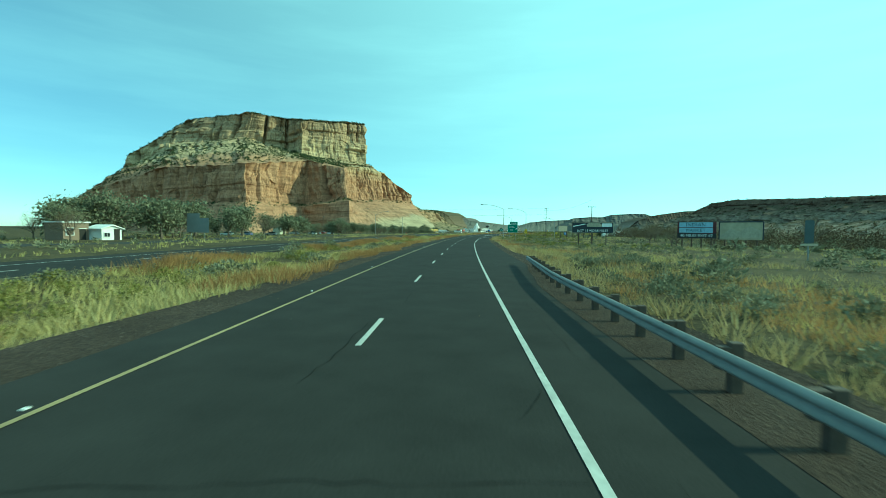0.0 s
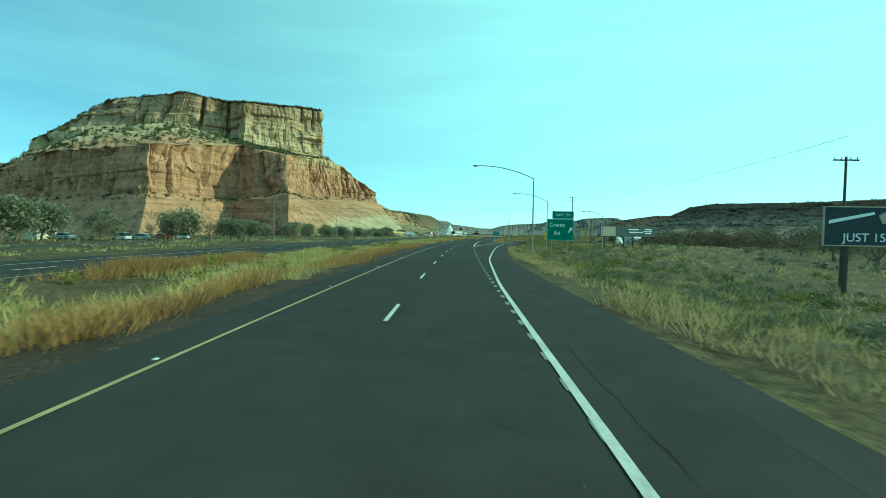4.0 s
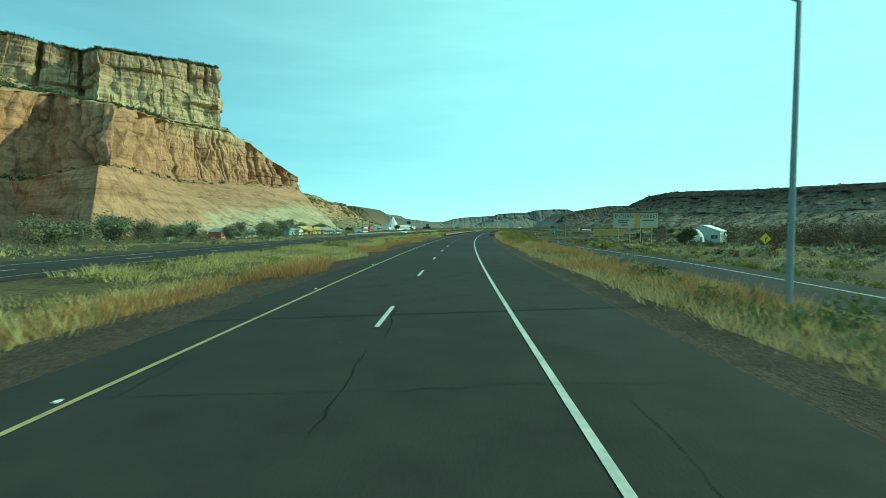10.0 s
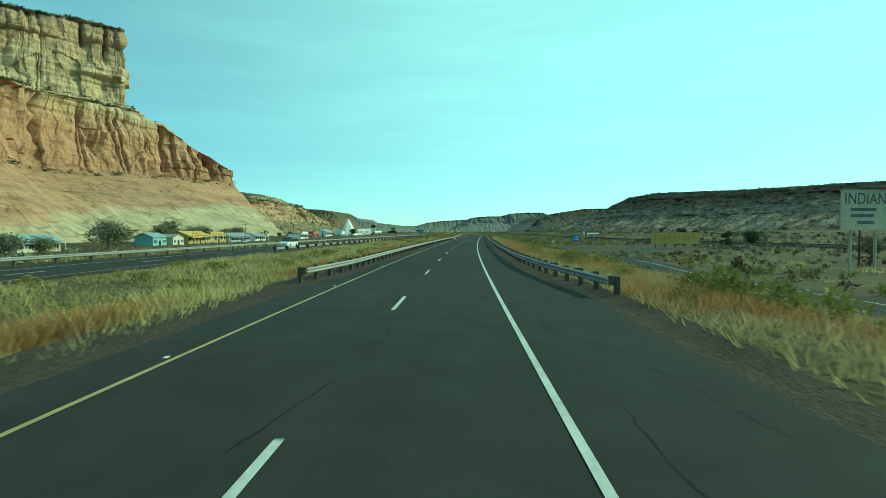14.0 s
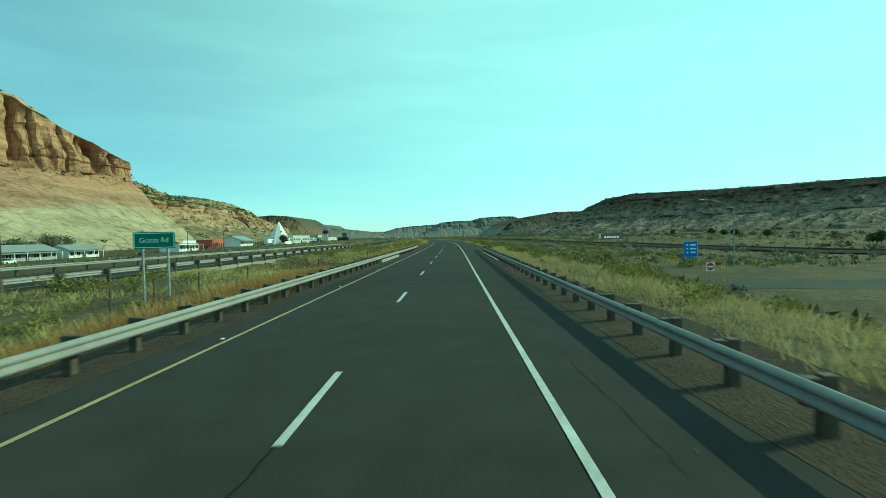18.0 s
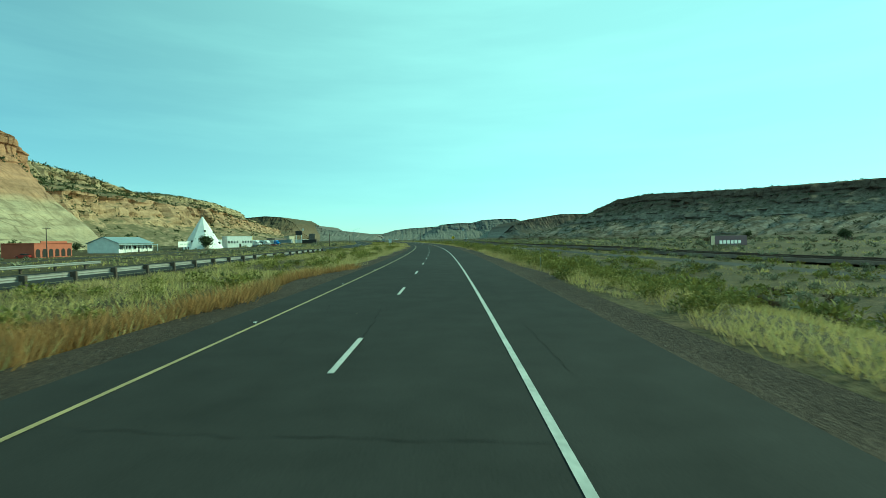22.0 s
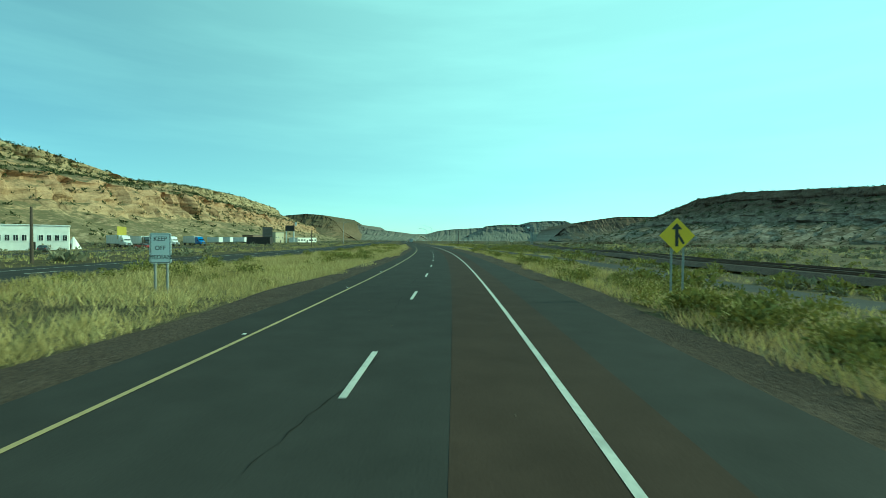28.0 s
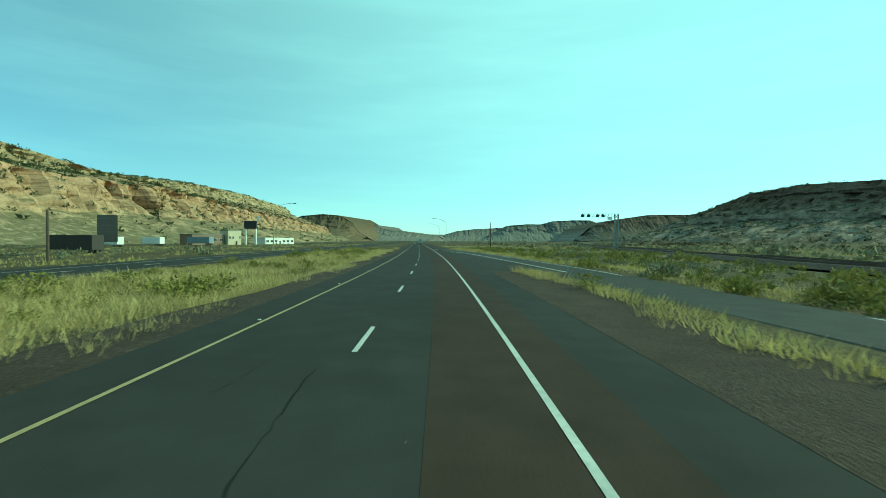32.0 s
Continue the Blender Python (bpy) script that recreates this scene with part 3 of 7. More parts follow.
LEDGE = [(-866, 628, 36), (-796, 690, 108), (-788, 690, 112), (-680, 690, 152), (-556, 724, 169), (-492, 766, 149), (-440, 722, 132), (-394, 766, 127), (-356, 815, 127), (-405, 896, 120), (-560, 1000, 92), (-700, 1090, 90)]
CROWN = [(-880, 640, 38), (-801, 694, 113), (-792, 696, 137), (-690, 735, 208), (-545, 730, 214), (-498, 775, 210), (-447, 735, 197), (-408, 783, 203), (-368, 833, 208), (-462, 880, 188), (-600, 1000, 180), (-720, 1100, 170)]
TOP = [(-935, 745, 40), (-852, 765, 115), (-850, 770, 138), (-760, 900, 213), (-620, 880, 219), (-570, 900, 214), (-520, 880, 203), (-470, 880, 206), (-440, 875, 209), (-520, 910, 194), (-640, 1030, 186), (-730, 1110, 176)]
CAP = [(-900 + 0.02 * (x + 900), 930 + 0.02 * (y - 930), 196) for x, y, z in TOP]
mesa_grid = loft("sandstone_mesa", [FOOT, TALUS, BENCH, LIP, LEDGE, CROWN, TOP, CAP],
                 [(20, 2.6, 1.6, 0.7, 0.0), (6, 2.0, 1.0, 0.6, 0.8), (54, 2.0, 3.6, 0.8, 5.0), (24, 7.0, 2.0, 4.0, 3.0), (54, 2.4, 5.0, 2.4, 4.6), (8, 7.0, 0.0, 0.0, 2.0), (3, 3.0, 0.0, 0.0, 0.0)],
                 1020, MESA, "red and buff layered sandstone mesa with sheer cliffs", "mesa", 1, share=(0.6, 0.06, 1, 1.2, 1.0, 0.9, 1.0, 1.0, 0.9, 0.35, 0.3))

# ---------------------------------------------------------------- the ridge past the mesa
def aside(pts, d):
    """The line through pts, moved d metres to its right."""
    p = np.asarray(pts, float)
    t = np.gradient(p, axis=0)
    t /= np.linalg.norm(t, axis=1, keepdims=True)
    return p + d * np.c_[t[:, 1], -t[:, 0]]


def rows(line, heights, d, z=None, k=1.0):
    return [(x, y, h * k if z is None else z) for (x, y), h in zip(aside(line, d), heights)]


RL = [(-860, 1040), (-600, 1020), (-490, 1080), (-500, 1200), (-543, 1392), (-606, 1668), (-668, 1940), (-781, 2433), (-900, 2700), (-1100, 2900)]
RZ = [112, 108, 102, 97, 90, 112, 122, 125, 118, 110]
ridge_grid = loft("sandstone_ridge", [rows(RL, RZ, 290, -4), rows(RL, RZ, 200, 22), rows(RL, RZ, 175, 50), rows(RL, RZ, 50, None, 0.74), rows(RL, RZ, 34, None, 0.96), rows(RL, RZ, -30, None, 1.04), rows(RL, RZ, -300, None, 1.1)],
                  [(10, 9, 4, 1, 0), (14, 7, 8, 2, 5), (20, 12, 5, 4, 4), (10, 4, 6, 2, 5), (6, 6, 0, 0, 0), (3, 3, 0, 0, 0)], 700, RIDGE,
                  "long buff sandstone ridge spotted with dark scrub", "ridge", 2)

# ---------------------------------------------------------------- the dark mesas over the valley
RM = [(1250, -700), (1180, 0), (1120, 500), (1030, 900), (900, 1330), (760, 1640), (640, 1870), (594, 1974), (580, 2090), (640, 2330), (800, 2600)]
MZ = [112, 110, 108, 106, 104, 112, 124, 117, 96, 90, 90]
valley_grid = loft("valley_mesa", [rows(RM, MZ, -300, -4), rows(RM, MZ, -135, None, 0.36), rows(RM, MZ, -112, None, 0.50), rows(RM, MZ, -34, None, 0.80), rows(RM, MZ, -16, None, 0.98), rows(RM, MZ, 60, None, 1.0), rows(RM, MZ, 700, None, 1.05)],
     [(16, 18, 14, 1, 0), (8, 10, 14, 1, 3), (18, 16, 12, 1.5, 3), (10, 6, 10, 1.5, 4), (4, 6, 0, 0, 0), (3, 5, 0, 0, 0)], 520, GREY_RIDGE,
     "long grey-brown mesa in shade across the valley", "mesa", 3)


def far_mesa(name, pts, depth, seed, material=None):
    """A distant flat-topped mesa whose rim runs through pts."""
    pts = [(pts[0][0] - 90, pts[0][1] + 60, -3)] + list(pts) + [(pts[-1][0] + 90, pts[-1][1] + 60, -3)]
    lv = lambda d, k: [(x, y - d, max(-3, z * k)) for x, y, z in pts]
    loft(name, [lv(depth, 0), lv(depth * 0.35, 0.45), lv(depth * 0.1, 0.8), lv(0, 1.0), lv(-depth * 2, 1.03)],
         [(6, 18, 14, 2, 0), (6, 14, 16, 3, 6), (5, 6, 12, 2, 6), (2, 4, 0, 0, 0)], 160, material or GREY_RIDGE, "distant flat-topped mesa across the valley", "mesa", seed)
HILL = rock("hill_rock", [(0.0, (0.135, 0.105, 0.068)), (0.25, (0.165, 0.122, 0.08)), (0.5, (0.115, 0.09, 0.058)), (0.7, (0.10, 0.08, 0.05))], (0.085, 0.075, 0.042), 0.8)
# aerial haze put into the rock colour of the farthest mesas: paler and greyer
HAZY = rock("haze_tinted_rock", [(0.0, (0.15, 0.14, 0.125)), (0.2, (0.185, 0.17, 0.155)), (0.5, (0.125, 0.117, 0.112)), (0.7, (0.14, 0.127, 0.117))], (0.15, 0.145, 0.12), 0.6)
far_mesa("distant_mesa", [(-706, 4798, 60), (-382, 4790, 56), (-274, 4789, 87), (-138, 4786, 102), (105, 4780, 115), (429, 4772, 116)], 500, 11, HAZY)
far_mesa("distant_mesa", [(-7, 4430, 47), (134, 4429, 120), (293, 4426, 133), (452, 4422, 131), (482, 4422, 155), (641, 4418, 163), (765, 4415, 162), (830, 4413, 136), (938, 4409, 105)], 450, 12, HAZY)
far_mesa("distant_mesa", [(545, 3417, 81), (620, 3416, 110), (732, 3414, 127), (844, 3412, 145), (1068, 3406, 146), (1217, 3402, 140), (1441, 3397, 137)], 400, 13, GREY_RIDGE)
far_mesa("distant_mesa", [(-1323, 3765, 134), (-1240, 3764, 165), (-1097, 3761, 176), (-974, 3758, 166), (-900, 3754, 124), (-850, 3752, 60)], 400, 14, HILL)
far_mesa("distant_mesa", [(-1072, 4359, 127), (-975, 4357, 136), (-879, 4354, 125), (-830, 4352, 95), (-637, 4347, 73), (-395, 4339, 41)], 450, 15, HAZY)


# ---------------------------------------------------------------- road markings
def taper(s):
    """The outer edge line where the exit lane opens."""
    return np.interp(s, [0, 95, 130, 152, 163, 183, 200, 221], [1.57, 1.57, 2.1, 2.9, 3.7, 5.15, 6.4, 8.7])


def ramp_mid(s):
    """The middle of the exit ramp."""
    return np.interp(s, [190, 198, 206, 216, 235, 257, 300, 350, 400, 440, 470], [3.6, 4.1, 5.25, 7.05, 10.0, 12.6, 16.5, 20.5, 24.5, 27.5, 31.0])


LINE_Z = 0.012
for a, b, n in ((-500, 96, "line_edge_right"), (196, 1500, "line_edge_right")):
    strip(n, a, b, WHITE - 0.066, WHITE + 0.066, LINE_Z, WHITE_LINE, "worn white edge line painted on the asphalt", "road marking")
strip("line_edge_gore", 197, 262, lambda s: 1.47 + 0 * s, lambda s: 1.47 + 0.18 * (1 - smoothstep(244, 248, s)) + 0.12, LINE_Z + 0.003, WHITE_LINE, "broad white gore line on the asphalt", "road marking", step=4)
strip("line_edge_left", -500, 1500, YELLOW - 0.058, YELLOW + 0.058, LINE_Z, YELLOW_LINE, "faded yellow edge line painted on the asphalt", "road marking")
strip("line_edge_westbound_near", -500, 1500, lambda s: left_edge(s) - 1.2, lambda s: left_edge(s) - 1.05, LINE_Z, YELLOW_LINE, "faded yellow edge line of the westbound road", "road marking")
strip("line_edge_westbound_far", -500, 1500, lambda s: left_edge(s) - 8.5, lambda s: left_edge(s) - 8.35, LINE_Z, WHITE_LINE, "white edge line of the westbound road", "road marking")


def dash_mesh(length, width, material):
    bm = B()
    box(bm, (0, length / 2, 0), (width, length, 0.006))
    me = bpy.data.meshes.new("lane_dash")
    bm.to_mesh(me)
    bm.free()
    me.materials.append(material)
    return me


lane = new("lane_line_dashed")
tagged(lane, "dashed white lane line of worn paint", "road marking", kind="structure")
_dash, _short = dash_mesh(3.05, 0.13, WHITE_LINE), dash_mesh(0.6, 0.16, WORN_LINE)
DASH_START = 9.75
for i in range(-20, 110):
    s = DASH_START + 12.26 * i
    x, y = road(s, DASH)
    d = new("lane_dash", _dash)
    d.matrix_world = pose(float(x), float(y), LINE_Z, 0, 0, heading(s + 1.5))
    d.parent = lane
far_lane = new("lane_line_westbound")
tagged(far_lane, "dashed white lane line of the westbound road", "road marking", kind="structure")
for i in range(-10, 90):
    s = DASH_START + 12.26 * i
    x, y = road(s, float(left_edge(s)) - 4.75)
    d = new("lane_dash", _dash)
    d.matrix_world = pose(float(x), float(y), LINE_Z, 0, 0, heading(s + 1.5))
    d.parent = far_lane
exit_line = new("exit_line_dotted")
tagged(exit_line, "short white dashes along the exit lane", "road marking", kind="structure")
for i in range(55):
    s = 98.4 + 1.8 * i
    x, y = road(s, WHITE + 0.25)
    d = new("exit_dash", _short)
    d.matrix_world = pose(float(x), float(y), LINE_Z, 0, 0, heading(s))
    d.parent = exit_line

# ---------------------------------------------------------------- exit ramp
ramp_z = lambda s, off: np.minimum(0.0, ground_z(s, off) + 0.12) * smoothstep(215, 260, s) + 0.006
strip("road_exit_lane", 95, 196, 4.9, lambda s: taper(s) + 2.2, 0.002, SHOULDER, "dark asphalt of the exit lane", "road", step=3)
strip("road_exit_gore", 196, 262, 4.9, lambda s: ramp_mid(s) + 4.2, lambda s, o: ramp_z(s, o) - 0.004, SHOULDER, "dark asphalt of the exit gore", "road", step=3)
strip("road_exit_ramp", 262, 474, lambda s: ramp_mid(s) - 3.4, lambda s: ramp_mid(s) + 4.2, lambda s, o: ramp_z(s, ramp_mid(s)) + 0.004, SHOULDER, "grey asphalt exit ramp that runs down to the side street", "road", step=4)
strip("line_exit_right", 96, 222, lambda s: taper(s) - 0.08, lambda s: taper(s) + 0.08, LINE_Z + 0.006, WHITE_LINE, "white edge line of the exit lane", "road marking", step=3)
strip("line_ramp_right", 222, 470, lambda s: ramp_mid(s) + np.interp(s, [222, 262], [0.7, 1.9]), lambda s: ramp_mid(s) + np.interp(s, [222, 262], [0.85, 2.05]), lambda s, o: ramp_z(s, ramp_mid(s)) + LINE_Z + 0.006, WHITE_LINE, "white edge line of the exit ramp", "road marking", step=4)
strip("line_ramp_left", 197, 470, lambda s: ramp_mid(s) - 2.3 - 0.15 * (1 - smoothstep(240, 262, s)), lambda s: ramp_mid(s) - 2.15, lambda s, o: ramp_z(s, ramp_mid(s)) + LINE_Z + 0.009, WHITE_LINE, "broad white gore line at the exit ramp", "road marking", step=3)


# ---------------------------------------------------------------- cracks, patches and stones on the asphalt
_c = random.Random(77)
crack_v, crack_f = [], []


def crack(s0, o0, s1, o1, width, wander):
    """A sealed crack from one place on the road to another."""
    k = max(3, int(math.hypot(s1 - s0, o1 - o0) / 0.28))
    drift = 0.0
    base = len(crack_v)
    for i in range(k + 1):
        u = i / k
        drift += _c.gauss(0, wander)
        drift *= 0.88
        w = width * 0.6 * _c.uniform(0.2, 1.3) * min(1, 6 * u + 0.1, 6 * (1 - u) + 0.1)
        along, over = s0 + (s1 - s0) * u, o0 + (o1 - o0) * u + _c.uniform(-0.025, 0.025)
        if abs(s1 - s0) > abs(o1 - o0):
            ends = ((along, over + drift - w), (along, over + drift + w))
        else:
            ends = ((along + drift - w, over), (along + drift + w, over))
        for a_, b_ in ends:
            x, y = road(a_, b_)
            crack_v.append((float(x), float(y), 0.009))
        if i:
            q = base + 2 * i
            crack_f.append((q - 2, q - 1, q + 1, q))


s_ = -2.0
while s_ < 1000:
    n_ = _c.uniform(1.5, 7)
    crack(s_, DASH + _c.uniform(-0.6, 0.45), s_ + n_, DASH + _c.uniform(-0.6, 0.45), 0.022, 0.03)
    s_ += n_ + _c.uniform(0, 7)
s_ = -2.0
while s_ < 722:
    n_ = _c.uniform(3, 14)
    crack(s_, 2.42 + _c.uniform(-0.1, 0.1), s_ + n_, 2.42 + _c.uniform(-0.1, 0.1), 0.010, 0.02)
    s_ += n_ + _c.uniform(0.5, 7)
s_ = 4.0
while s_ < 1000:
    a_, b_ = sorted((_c.uniform(-7.0, 1.0), _c.uniform(-3.0, 4.8)))
    crack(s_, a_, s_ + _c.uniform(-0.8, 0.8), b_, 0.013, 0.05)
    s_ += _c.uniform(6, 26)
for _ in range(150):
    a_, b_ = _c.uniform(0, 1000), _c.uniform(-5.5, 4.5)
    crack(a_, b_, a_ + _c.uniform(0.8, 5), b_ + _c.uniform(-0.5, 0.5), 0.011, 0.03)
tagged(mesh_object("asphalt_cracks", crack_v, crack_f, TAR), "dark sealed cracks in the asphalt", "cracks", kind="stuff")

# small markers beside the yellow line
markers = new("pavement_markers")
tagged(markers, "small white reflective markers beside the yellow line", "road marking", kind="structure")
bm = B()
box(bm, (0, 0, 0.01), (0.09, 0.08, 0.025), 0.007)
_mark = bpy.data.meshes.new("marker")
bm.to_mesh(_mark)
bm.free()
_mark.materials.append(plain("marker_white", (0.75, 0.75, 0.72), 0.5))
for i in range(0, 80):
    s_ = 6.0 + 12.2 * i
    x, y = road(s_, YELLOW - 0.22)
    d = new("marker", _mark)
    d.matrix_world = pose(float(x), float(y), 0.004, 0, 0, heading(s_))
    d.parent = markers


def stones(name, n, s0, s1, o0, o1, low, high, material, label, z=None, seed=4):
    """Loose stones of four corners each."""
    r = np.random.default_rng(seed)
    s, o = r.uniform(s0, s1, n), o0 + (o1 - o0) * r.random(n) ** 1.4
    ramp_ = (s > 90) & (s < 256) & (o < taper(np.minimum(s, 190)) + 2) | (s > 180) & (np.abs(o - ramp_mid(s) - 0.4) < 5.5) & (s < 476)
    keep = ~ramp_ | (o < 4.6)
    s, o, n = s[keep], o[keep], int(keep.sum())
    x, y = road(s, o)
    z = np.full(n, z) if z is not None else ground_z(s, o) + 0.01
    k = r.uniform(low, high, n) ** 1.0
    base = np.array([(1, 0.2, 0), (-0.4, 0.9, 0), (-0.7, -0.7, 0), (0.1, 0, 0.8)])
    v = np.stack([x, y, z], -1)[:, None, :] + base[None] * k[:, None, None] * r.uniform(0.6, 1.3, (n, 4, 3))
    f = [(4 * i + a, 4 * i + b, 4 * i + c) for i in range(n) for a, b, c in ((0, 1, 3), (1, 2, 3), (2, 0, 3))]
    tagged(mesh_object(name, v.reshape(-1, 3), f, material), label, "stones", kind="stuff")


STONE = plain("loose_stone", (0.13, 0.105, 0.09), 0.9, 0, 0.4, 3.0)
stones("verge_stones", 9000, 0, 960, -7.3, -9.8, 0.01, 0.045, STONE, "loose pale gravel beside the asphalt", -0.02, 4)
stones("verge_stones", 7000, 0, 860, 5.0, 8.0, 0.01, 0.04, STONE, "loose gravel along the driving lane", -0.02, 5)
stones("field_stones", 5000, 0, 300, 9.0, 40.0, 0.03, 0.12, STONE, "scattered pale stones on the sandy ground", None, 6)
stones("road_debris", 320, 0, 960, -7.0, 4.6, 0.015, 0.035, STONE, "specks of debris on the asphalt", 0.004, 8)

# a scrap of tyre on the shoulder
x, y = road(445.0, 3.1)
e = thing("tyre_scrap", pose(float(x), float(y), 0.0, 0, 0, 35), "curled black scrap of tyre tread on the shoulder", "tyre scrap")
bm = B()
last_ = None
for i in range(9):
    a_ = -0.9 + 0.22 * i
    p_ = [bm.verts.new((0.55 * math.sin(a_) + 0.03 * (i % 2), dy, 0.30 - 0.28 * math.cos(a_) - 0.015)) for dy in (-0.12, 0.12)]
    q_ = [bm.verts.new((0.55 * math.sin(a_) * 0.94, dy, 0.335 - 0.28 * math.cos(a_))) for dy in (-0.12, 0.12)]
    ring = p_ + q_[::-1]
    if last_:
        for k in range(4):
            bm.faces.new((last_[k], last_[(k + 1) % 4], ring[(k + 1) % 4], ring[k]))
    last_ = ring
part("tread", bm, SIGN_BLACK, e)


# ---------------------------------------------------------------- side street, frontage road, railway
def way(name, pts, width, z, material, label, category="road", step=6.0, lift=0.05):
    """A road through the places pts, laid on the ground."""
    p = np.asarray(pts, float)
    d = np.r_[0, np.cumsum(np.hypot(*np.diff(p, axis=0).T))]
    n = int(d[-1] / step) + 2
    t = np.linspace(0, d[-1], n)
    c = np.c_[np.interp(t, d, p[:, 0]), np.interp(t, d, p[:, 1])]
    for _ in range(3):
        c[1:-1] = (c[:-2] + 2 * c[1:-1] + c[2:]) / 4
    a, b = aside(c, -width / 2), aside(c, width / 2)
    zz = [ground_at(*q) + lift if z is None else z for q in c]
    verts, faces = [], []
    for i in range(n):
        verts += [(*a[i], zz[i]), (*b[i], zz[i]), (*aside(c, width / 2 + 1.2)[i], zz[i] - 0.5), (*aside(c, -width / 2 - 1.2)[i], zz[i] - 0.5)] if i in (0, n - 1) else [(*a[i], zz[i]), (*b[i], zz[i]), (*(b[i] + (b[i] - c[i]) * 2.4 / width), zz[i] - 0.5), (*(a[i] + (a[i] - c[i]) * 2.4 / width), zz[i] - 0.5)]
    for i in range(n - 1):
        k, m = 4 * i, 4 * i + 4
        faces += [(k, k + 1, m + 1, m), (k + 1, k + 2, m + 2, m + 1), (k + 3, k, m, m + 3)]
    ob = mesh_object(name, verts, faces, material)
    tagged(ob, label, category, kind="structure")


def at(s, off):
    x, y = road(s, off)
    return (float(x), float(y))


way("road_frontage_west", [at(s, o) for s, o in ((-300, -56), (0, -58), (200, -62), (400, -74), (560, -92), (700, -112), (860, -84), (1000, -72), (1300, -70))], 8.0, None, ASPHALT_PALE, "pale worn asphalt frontage road by the shops")
way("road_side_street", [at(470, 31), at(490, 36), at(515, 46), at(530, 62), at(536, 90), at(540, 160), at(545, 300)], 10.0, None, ASPHALT_PALE, "pale grey asphalt side street")
way("road_side_street_link", [at(CUT, 9.5), at(CUT - 1, 24), at(CUT - 4, 40), at(530, 58)], 9.0, None, ASPHALT_PALE, "pale grey asphalt side street under the highway")
way("road_entry_ramp", [at(545, 74), at(575, 66), at(610, 56), at(660, 46), at(720, 31), at(772, 20.6), at(820, 15.9), at(870, 12.6), at(900, 11.4), at(930, 9.9), at(960, 7.6), at(1000, 4.2)], 4.6, None, ASPHALT_PALE, "pale grey asphalt entry ramp that joins the highway")
entry_right = lambda s: np.interp(s, [720, 772, 820, 870, 900, 930, 960, 1000], [32.9, 22.5, 17.8, 14.5, 13.3, 11.8, 9.5, 6.1])
strip("line_entry_right", 720, 1000, entry_right, lambda s: entry_right(s) + 0.15, lambda s, o: np.maximum(ground_z(s, o) + 0.075, np.where(s > 894, 0.02, -9.0)), WHITE_LINE, "white edge line of the entry ramp", "road marking", step=5)
entry_gore = lambda s: np.interp(s, [894, 914, 949, 990], [10.3, 9.15, 7.2, 2.0])
strip("line_entry_gore", 894, 990, entry_gore, lambda s: entry_gore(s) + 0.22, lambda s, o: np.maximum(ground_z(s, o) + 0.09, 0.03), WHITE_LINE, "white gore line at the entry ramp", "road marking", step=4)
strip("shoulder_entry_dirt", 780, 896, lambda s: np.interp(s, [780, 830], [4.95, 4.4]), lambda s: np.interp(s, [780, 860, 902], [6.4, 8.0, 9.5]), lambda s, o: 0.005 + 0 * s, GRAVEL, "dark dirt and gravel beside the entry ramp", "gravel", step=4)
strip("road_entry_gore", 896, 1000, 4.9, lambda s: np.maximum(entry_gore(s) + 0.3, 5.0), lambda s, o: 0.003 + 0 * s, SHOULDER, "dark asphalt beside the entry ramp", "road", step=4)
RAILWAY = [(190, 100), (140, 300), (86, 500), (36, 660), (9, 780), (5, 840), (7, 900), (15, 1010), (32, 1150), (60, 1320), (150, 1800)]
way("railway_bed", RAILWAY, 7.5, None, BALLAST, "dark brown ballast bed of a railway", "railway", lift=0.75)


RUSTY = plain("rusty_steel", (0.07, 0.045, 0.032), 0.7, 0.2, 0.3, 2.0)


def rail_line(name, d, h):
    p = aside(RAILWAY, d)
    dd = np.r_[0, np.cumsum(np.hypot(*np.diff(p, axis=0).T))]
    t = np.linspace(0, dd[-1], 220)
    c = np.c_[np.interp(t, dd, p[:, 0]), np.interp(t, dd, p[:, 1])]
    for _ in range(3):
        c[1:-1] = (c[:-2] + 2 * c[1:-1] + c[2:]) / 4
    verts, faces = [], []
    for i in range(len(c)):
        z = ground_at(*c[i]) + 0.75
        verts += [(c[i][0] - 0.04, c[i][1], z), (c[i][0] - 0.04, c[i][1], z + h), (c[i][0] + 0.04, c[i][1], z + h), (c[i][0] + 0.04, c[i][1], z)]
    for i in range(len(c) - 1):
        k = 4 * i
        faces += [(k, k + 1, k + 5, k + 4), (k + 1, k + 2, k + 6, k + 5), (k + 2, k + 3, k + 7, k + 6)]
    tagged(mesh_object(name, verts, faces, RUSTY), "rusty steel rail of the railway track", "rail", kind="structure")


for _d in (-2.7, -1.25, 1.25, 2.7):
    rail_line("railway_rail", _d, 0.16)


